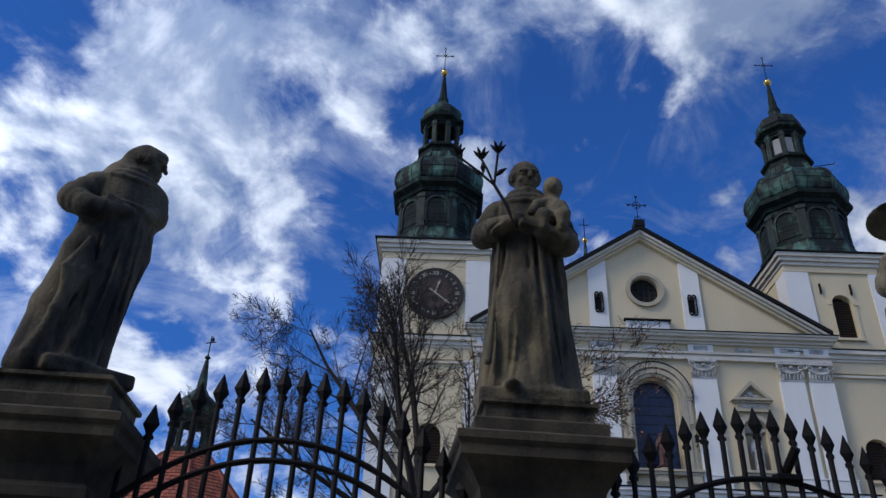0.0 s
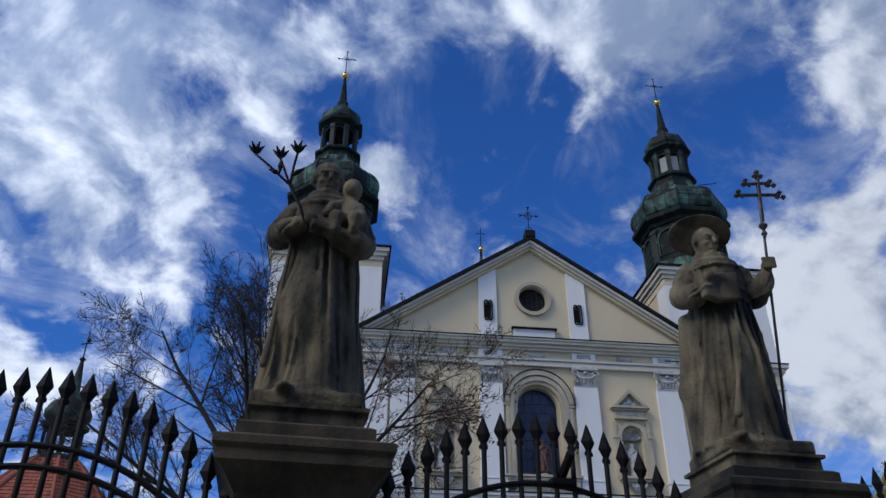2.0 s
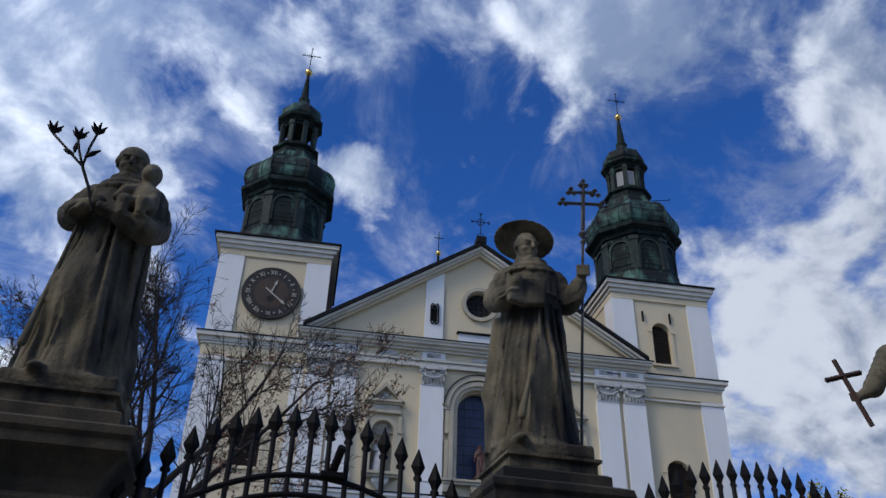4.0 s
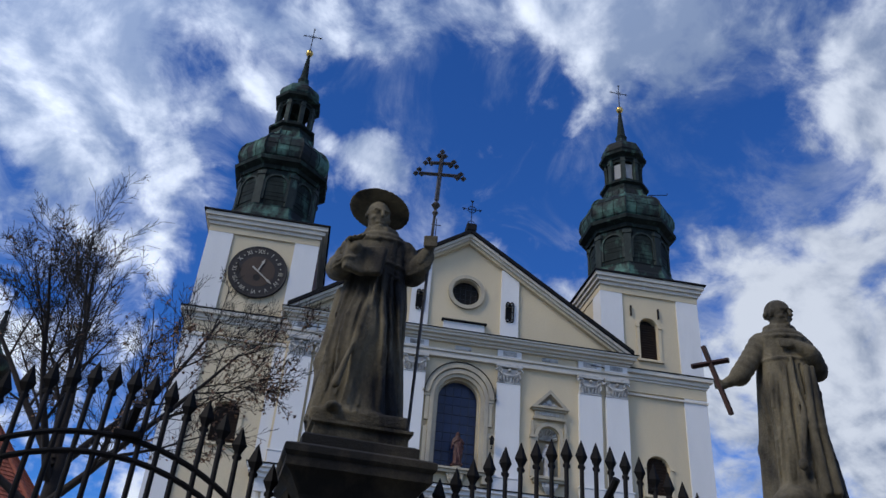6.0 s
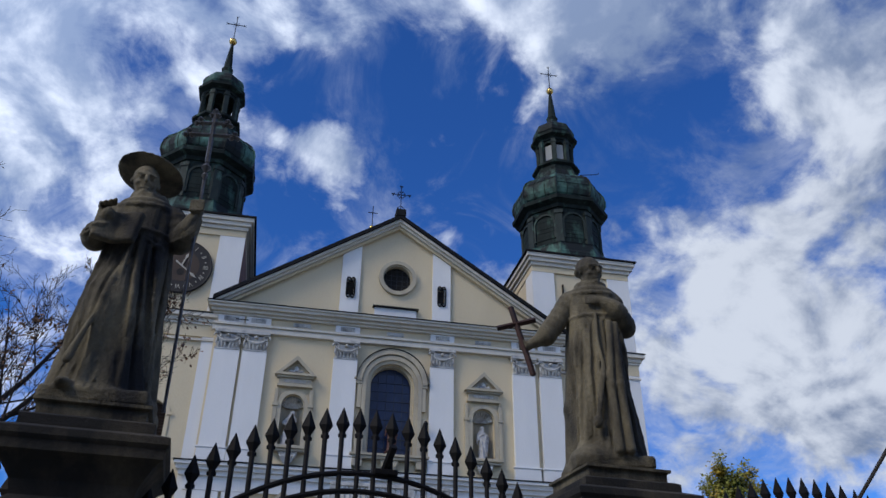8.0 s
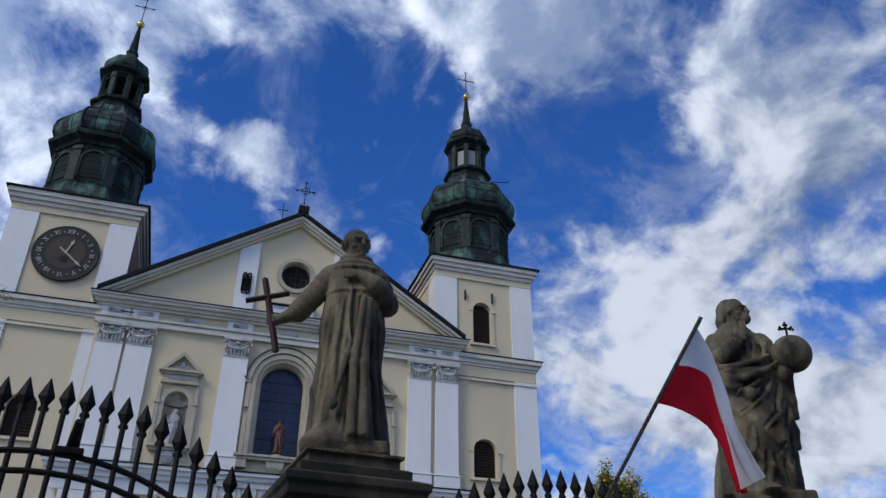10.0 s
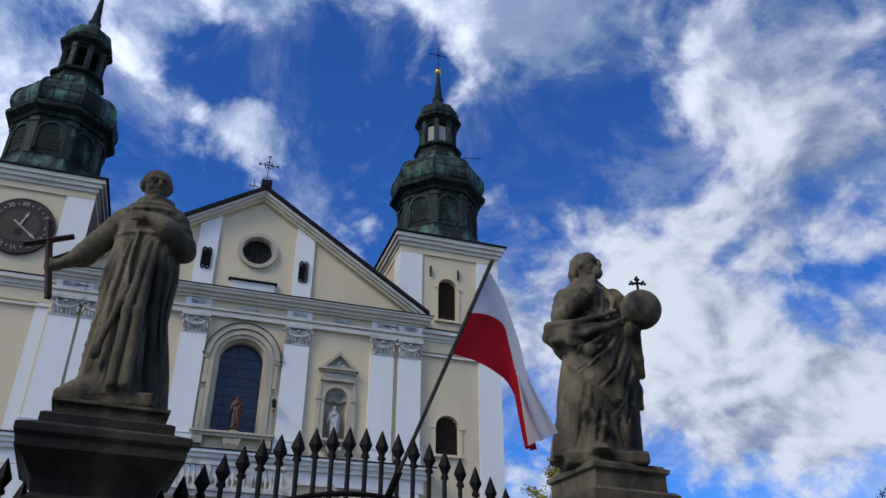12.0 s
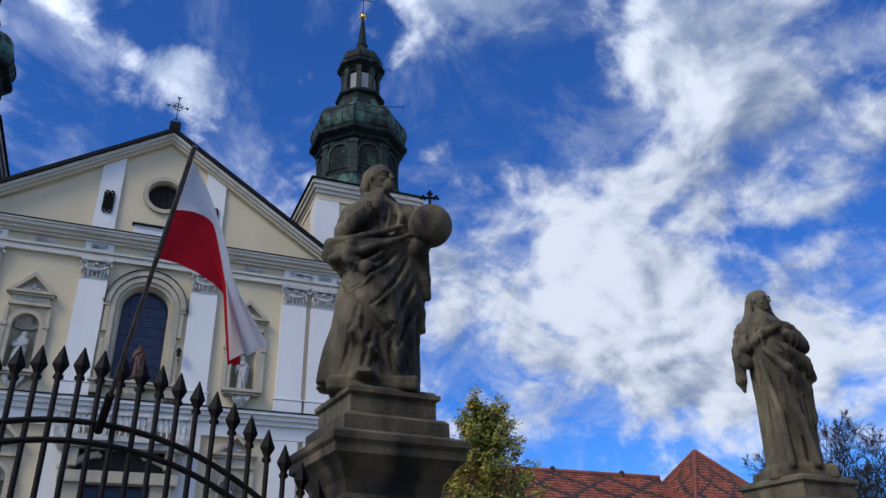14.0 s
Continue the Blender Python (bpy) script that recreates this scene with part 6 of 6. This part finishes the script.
def gate_pier(k, x, y, cap, foot):
    pier = thing("fence_pier", (x, y, 0), "sooty sandstone fence pier with moulded cap", "pier", "fence piers", turn=PIER_TURN)
    stone = M_PIER if k < 4 else M_PIERTAN
    part("shaft", lathe(bmesh.new(), [(0.44, 0.0), (0.44, 0.35), (0.38, 0.42), (0.38, cap - 0.55)], 4, (0, 0, 0), math.pi / 4, True), M_SHAFT, pier, "grey plastered pier shaft")
    for e in range(4):
        p = part("shaft_panel", band([(-0.30, 0.6), (0.30, 0.6), (0.30, cap - 0.75), (-0.30, cap - 0.75)], [(-0.34, 0.56), (0.34, 0.56), (0.34, cap - 0.71), (-0.34, cap - 0.71)], -0.40, -0.381, True), stone, pier)
        p.matrix_basis = Matrix.Rotation(math.pi / 2 * e, 4, "Z")
    part("necking", lathe(bmesh.new(), [(0.385, cap - 0.55), (0.44, cap - 0.52), (0.44, cap - 0.46), (0.40, cap - 0.42), (0.42, cap - 0.32), (0.50, cap - 0.2), (0.53, cap - 0.17)], 4, (0, 0, 0), math.pi / 4, True), stone, pier)
    part("cap_slab", lathe(bmesh.new(), [(0.53, cap - 0.17), (0.56, cap - 0.15), (0.56, cap - 0.08), (0.57, cap - 0.07), (0.585, cap - 0.05), (0.585, cap), (0.565, cap + 0.012), (0.46, cap + 0.05)], 4, (0, 0, 0), math.pi / 4, True), stone, pier, "dark moulded capstone")
    h = foot - cap
    part("lower_tier", lathe(bmesh.new(), [(0.46, cap + 0.04), (0.46, cap + 0.04 + h * 0.26), (0.43, cap + 0.04 + h * 0.32), (0.40, cap + h * 0.40)], 4, (0, 0, 0), math.pi / 4, True), stone, pier)
    part("plinth_block", lathe(bmesh.new(), [(0.38, cap + h * 0.38), (0.38, cap + h * 0.74), (0.41, cap + h * 0.78), (0.41, cap + h * 0.86), (0.38, cap + h * 0.88), (0.37, foot - 0.035)], 4, (0, 0, 0), math.pi / 4, True), M_STATUE, pier)
    return pier


for k, (x, y, cap, foot, s) in enumerate(PIERS):
    gate_pier(k, x, y, cap, foot)

FIGURES = ((statue_bowed, M_STATUE, None, "dark weathered stone statue of a bowed friar", 38, 0.98),
           (statue_child, (M_STATUE, M_IRON), held_lily, "weathered stone statue of a friar holding a child and a lily", -3, 1.0),
           (statue_staff, (M_STATUE, M_STEEL), held_staff, "weathered stone statue of a hatted friar with book", -4, 1.02),
           (statue_cross, (M_STATUE, M_RUST), held_cross, "weathered stone statue of a friar holding out a rusty cross", -12, 1.0),
           (statue_globe, (M_STATUE, M_IRON), globe_cross, "weathered stone statue of a bearded man with a globe", -18, 1.03),
           (statue_veil, M_STATUE, None, "weathered stone statue of a veiled woman", -30, 0.95))
for (field, mats, extra, label, turn, size), (x, y, cap, foot, s) in zip(FIGURES, PIERS):
    figure("statue", field, (x, y, foot + 0.04), turn, size, label, mats, extra)

for cx, base in ((-5.5, 13.45), (5.42, 13.45), (-5.5, 6.2), (5.42, 6.2)):
    figure("niche_statue", statue_veil if cx > 0 else statue_bowed, (cx, WALL_Y + 0.22, base + 0.08), 8 if cx > 0 else -8, 0.92, "pale stone saint standing in a niche", M_NICHE, h=0.05, group="niche statues")
figure("niche_statue", statue_veil, (0.06, -0.02, 13.55), 0, 0.86, "painted saint in red robe before the window", M_ROBE, h=0.05, group="niche statues")
part("pedestal", lathe(bmesh.new(), [(0.30, 13.347), (0.30, 13.40), (0.2, 13.44), (0.26, 13.5)], 10, (0.06, -0.02, 0)), M_TRIM, window)


def fence_panel(k, zmid, drop, tilt, gap, holder):
    """Arched iron fence between pier k and the next: two bowed rails and spear-headed pickets on a low wall."""
    a, b = Vector(PIERS[k][:2]), Vector(PIERS[k + 1][:2])
    run = (b - a).normalized()
    a, b = a + run * 0.40, b - run * 0.40
    length = (b - a).length
    panel = thing("iron_fence", (a.x, a.y, 0), "arched black iron fence with spear heads", "fence", "fence panels", turn=math.degrees(math.atan2(run.y, run.x)))
    part("plinth_wall", boxes((0, length, -0.18, 0.18, 0, 1.0), (0, length, -0.22, 0.22, 1.0, 1.12), bevel=0.02), M_PIER, panel, "low stone plinth wall")
    rise = lambda s: zmid - drop * abs(2 * s / length - 1) ** 2.1 - tilt * (2 * s / length - 1)
    for off in (0.535, 0.68):
        pts = [(length * j / 24, 0, rise(length * j / 24) - off) for j in range(25)]
        part("rail", sweep(bmesh.new(), pts, 0.026, 8, squash=0.9), M_IRON, panel, "bowed iron rail")
    part("bottom_rail", sweep(bmesh.new(), [(0, 0, 1.3), (length, 0, 1.3)], 0.022, 6), M_IRON, panel)
    n = int(length / gap)
    first = head0 = None
    random.seed(20 + k)
    for j in range(n):
        s = (j + 0.5) * length / n
        top = rise(s) - 0.21
        m = Matrix.Translation((s + random.uniform(-0.004, 0.004), 0, 1.0)) @ Matrix.Diagonal((1, 1, top - 1.0, 1))
        lean = Euler((radians(random.uniform(-0.6, 0.6)), radians(random.uniform(-0.5, 0.5)), 0)).to_matrix().to_4x4()
        if first is None:
            first = part("picket", lathe(bmesh.new(), [(0.021, 0.0), (0.021, 1.0)], 8), M_IRON, panel, smooth=True)
            bm = lathe(bmesh.new(), [(0.021, -0.02), (0.033, -0.012), (0.033, 0.01), (0.024, 0.018), (0.024, 0.03), (0.054, 0.088), (0.050, 0.10), (0.003, 0.225)], 4, (0, 0, 0), math.pi / 4 * 0, flat=0.6)
            head0 = part("spearhead", bm, M_IRON, first)
            obs = first, head0
            first.matrix_basis = m
        else:
            obs = (again(first, "picket", m, panel), None)
            obs = (obs[0], again(head0, "spearhead", Matrix(), obs[0]))
        obs[1].matrix_basis = m.inverted() @ Matrix.Translation((s, 0, top - 0.01)) @ lean @ Matrix.Diagonal((1.12, 1.12, 1.08, 1))
    if holder:
        s = length * 0.5 + holder
        z = rise(s) - 0.53
        part("flag_holder", sweep(bmesh.new(), [(s, 0.02, z + 0.06), (s + 0.03, -0.13, z + 0.22)], 0.035, 8), M_IRON, panel, "iron flag socket")
        part("socket_clamp", boxes((s - 0.10, s + 0.10, -0.05, 0.05, z + 0.0, z + 0.05), bevel=0.01), M_IRON, panel)
    return panel


fence_panel(0, 3.68, 0.65, 0.12, 0.142, 0)
fence_panel(1, 3.65, 0.76, 0.03, 0.140, 0.12)
fence_panel(2, 3.70, 0.92, 0.06, 0.139, 0.1)
fence_panel(3, 3.45, 0.82, 0.12, 0.140, 0)
fence_panel(4, 2.3, 0.5, 0.0, 0.140, 0)


def flag():
    own = thing("flag", (-0.73, -36.0, 2.86), "white and red cloth flag on a leaning pole", "flag")
    o = Vector((-0.73, -36.0, 2.86))
    base, tip = Vector((-0.73, -35.85, 2.90)) - o, Vector((-0.44, -37.59, 4.31)) - o
    part("pole", sweep(bmesh.new(), [base, tip], 0.017, 8), M_STEEL, own, "thin grey flag pole")
    part("socket", sweep(bmesh.new(), [base - (tip - base) * 0.03, base + (tip - base) * 0.12], 0.032, 8), M_IRON, own)
    top = [Vector(v) - o for v in ((-0.43, -37.50, 4.25), (-0.33, -37.47, 4.10), (-0.25, -37.42, 3.95), (-0.15, -37.36, 3.74), (-0.07, -37.30, 3.55), (0.07, -37.24, 3.36), (0.20, -37.20, 3.17))]
    mid = [Vector(v) - o for v in ((-0.49, -37.22, 4.03), (-0.36, -37.25, 4.02), (-0.25, -37.28, 3.94), (-0.18, -37.22, 3.78), (-0.125, -37.17, 3.58), (-0.075, -37.15, 3.30), (-0.03, -37.15, 3.06))]
    low = [Vector(v) - o for v in ((-0.55, -36.92, 3.80), (-0.42, -36.98, 3.75), (-0.28, -37.02, 3.68), (-0.15, -37.02, 3.60), (-0.06, -37.00, 3.50), (0.00, -37.08, 3.28), (0.04, -37.12, 3.03))]

    def along(line, t):
        t = min(t * (len(line) - 1), len(line) - 1.0001)
        i, f = int(t), t - int(t)
        p = [line[max(0, min(len(line) - 1, i + j))] for j in (-1, 0, 1, 2)]
        return 0.5 * (2 * p[1] + (p[2] - p[0]) * f + (2 * p[0] - 5 * p[1] + 4 * p[2] - p[3]) * f * f + (3 * p[1] - p[0] - 3 * p[2] + p[3]) * f ** 3)

    for name, u0, u1, mat, label in (("white_stripe", 0.0, 0.5, M_FLAGWHITE, "white upper stripe"), ("red_stripe", 0.5, 1.0, M_FLAGRED, "red lower stripe")):
        n, m = 40, 14
        verts, faces = [], []
        for i in range(n + 1):
            v = i / n
            for j in range(m + 1):
                u = u0 + (u1 - u0) * j / m
                p = along(top, v).lerp(along(mid, v), 2 * u) if u0 < 0.5 else along(mid, v).lerp(along(low, v), 2 * u - 1)
                fold = 0.03 * v * math.sin(2 * math.pi * (2.0 * u + 0.35 * v) + 0.6) + 0.022 * v * math.sin(21 * u + 6 * v) + 0.012 * math.sqrt(v) * math.sin(34 * u - 3 * v)
                p = p + Vector((0.25, -1.0, 0.15)).normalized() * fold
                verts.append(p)
        for i in range(n):
            for j in range(m):
                k = i * (m + 1) + j
                faces.append((k, k + 1, k + m + 2, k + m + 1))
        link_mesh(name, verts, faces, mat, own, label, True)


flag()

# ---- trees ----


def branch_mesh(segments, sides=5):
    """Tubes from (start, end, start radius, end radius), as verts and faces."""
    verts, faces = [], []
    for a, b, ra, rb in segments:
        d = (b - a).normalized()
        side = d.orthogonal().normalized()
        up = d.cross(side)
        n = sides if ra > 0.03 else 3
        k = len(verts)
        for p, r in ((a, ra), (b, rb)):
            for j in range(n):
                q = 2 * math.pi * j / n
                verts.append(p + r * (math.cos(q) * side + math.sin(q) * up))
        for j in range(n):
            faces.append((k + j, k + (j + 1) % n, k + n + (j + 1) % n, k + n + j))
    return verts, faces


def grow(start, way, length, radius, level, top_level, segs, tips, rng, rise=0.25, thin=1.0):
    """A limb of a few bent pieces, with side branches of the next level."""
    steps = 5 if level == 0 else 4
    p, d = Vector(start), Vector(way).normalized()
    for i in range(steps):
        wob = Vector((rng.uniform(-1, 1), rng.uniform(-1, 1), rng.uniform(-0.6, 1))) * (0.10 if level == 0 else 0.08)
        d = (d + wob + Vector((0, 0, rise * 0.10))).normalized()
        e = p + d * (length / steps)
        r0, r1 = max(0.0042 * thin, radius * (1 - 0.75 * i / steps)), max(0.0032 * thin, radius * (1 - 0.75 * (i + 1) / steps))
        segs.append((p.copy(), e.copy(), r0, r1))
        if level < top_level and (i > 0 or level > 0):
            for c in range(rng.choice((1, 1, 2)) if level > 1 else rng.choice((1, 1, 2, 2)) if level else rng.choice((2, 2, 3, 2))):
                out = d.orthogonal().normalized()
                out.rotate(Matrix.Rotation(rng.uniform(0, 2 * math.pi), 3, d))
                nd = (d * rng.uniform(0.8, 1.1) + out * rng.uniform(0.55, 1.0)).normalized()
                grow(p.lerp(e, rng.uniform(0.2, 1)), nd, length * rng.uniform(0.42, 0.70) * (1 - 0.1 * i), r1 * rng.uniform(0.5, 0.7), level + 1, top_level, segs, tips, rng, rise, thin)
        p = e
    tips.append((p.copy(), d.copy(), level))


def leaf_mesh(spots, size, rng):
    verts, faces = [], []
    for p in spots:
        d = Vector((rng.uniform(-1, 1), rng.uniform(-1, 1), rng.uniform(-1, 0.6))).normalized()
        s = d.orthogonal().normalized() * size * rng.uniform(0.3, 0.5)
        l = size * rng.uniform(0.7, 1.3)
        k = len(verts)
        fold = d.cross(s) * 0.25
        verts += [p, p + d * l * 0.45 + s + fold, p + d * l, p + d * l * 0.45 - s + fold]
        faces += [(k, k + 1, k + 2), (k, k + 2, k + 3)]
    return verts, faces


def bare_tree(at, trunk_h, limbs, limb_len, radius, seed, label, leaves, top_level=4, leaf_bias=None, thin=1.1):
    rng = random.Random(seed)
    own = thing("tree", at, label, "tree", "bare trees")
    segs, tips = [], []
    p = Vector((0, 0, 0))
    trunk = []
    d = Vector((0, 0, 1))
    for i in range(6):
        d = (d + Vector((rng.uniform(-0.06, 0.06), rng.uniform(-0.06, 0.06), 0))).normalized()
        e = p + d * trunk_h / 6
        trunk.append((p.copy(), e.copy(), radius * (1.15 - 0.07 * i), radius * (1.08 - 0.07 * i)))
        p = e
    v, f = branch_mesh(trunk, 10)
    link_mesh("trunk", v, f, M_BARK, own, "grey-brown trunk", True)
    for k, (yaw, lift, lng, low) in enumerate(limbs):
        w = Vector((math.cos(radians(yaw)) * math.cos(radians(lift)), math.sin(radians(yaw)) * math.cos(radians(lift)), math.sin(radians(lift))))
        grow(Vector((0, 0, trunk_h * low)), w, lng * limb_len, radius * 0.46, 0, top_level, segs, tips, rng, 0.25, thin)
    v, f = branch_mesh(segs)
    tagged(link_mesh("crown", v, f, M_BARK, own, "fine bare branches and twigs", True), kind="stuff")
    spots = []
    for q, dd, lev in tips:
        if rng.random() < leaves * (1.0 if leaf_bias is None else leaf_bias(q)):
            for j in range(rng.choice((2, 3, 4))):
                spots.append(q - dd * rng.uniform(0, 0.25) + Vector((rng.uniform(-0.06, 0.06), rng.uniform(-0.06, 0.06), rng.uniform(-0.1, 0.02))))
    if spots:
        v, f = leaf_mesh(spots, 0.075, rng)
        tagged(link_mesh("leaves", v, f, M_DEAD, own, "few withered brown leaves"), kind="stuff")
    return own


bare_tree((-12.15, -28.1, 0.0), 5.0, ((90, 84, 1.0, 1.0), (175, 55, 0.95, 0.95), (20, 50, 1.0, 0.92), (250, 58, 0.85, 0.9), (130, 62, 0.9, 0.97), (-20, 34, 0.95, 0.8), (200, 32, 0.85, 0.78)), 4.4, 0.18, 11,
          "leafless tree with a few withered brown leaves", 0.22, 4, lambda q: 1.0 if q.x > 1.2 and q.z < 8.0 else 0.05)
bare_tree((29.5, -16.0, 0.0), 3.6, ((90, 85, 1.0, 1.0), (180, 48, 0.95, 0.9), (10, 45, 1.0, 0.85), (250, 50, 0.85, 0.9), (120, 60, 0.9, 0.97)), 5.4, 0.16, 5, "leafless tree beyond the fence", 0.0, 4, None, 2.6)


def leafy_tree(at, height, radius, seed):
    rng = random.Random(seed)
    own = thing("tree", at, "young tree with yellow-green autumn leaves", "tree")
    segs, tips = [], []
    v, f = branch_mesh([(Vector((0, 0, 0)), Vector((0.05, 0, height * 0.5)), 0.16, 0.11), (Vector((0.05, 0, height * 0.5)), Vector((0, 0.05, height * 0.93)), 0.11, 0.02)], 8)
    link_mesh("trunk", v, f, M_BARK, own, "", True)
    for k in range(34):
        z = height * (0.3 + 0.64 * k / 34)
        a = 2.4 * k
        reach = radius * (0.35 + 0.65 * (1 - (k / 34) ** 1.4)) * rng.uniform(0.75, 1.1)
        grow((0, 0, z), (math.cos(a), math.sin(a), 0.75), reach, 0.04, 1, 2, segs, tips, rng, 0.5)
    v, f = branch_mesh(segs)
    tagged(link_mesh("limbs", v, f, M_BARK, own), kind="stuff")
    spots = []
    for a, b, ra, rb in segs:
        for j in range(24):
            p = a.lerp(b, rng.random())
            spots.append(p + Vector((rng.gauss(0, 0.16), rng.gauss(0, 0.16), rng.gauss(0, 0.13))))
    v, f = leaf_mesh(spots, 0.17, rng)
    tagged(link_mesh("crown", v, f, M_LEAF, own, "yellow-green leaves"), kind="stuff")


leafy_tree((17.3, -5.0, 0.0), 12.5, 3.7, 8)
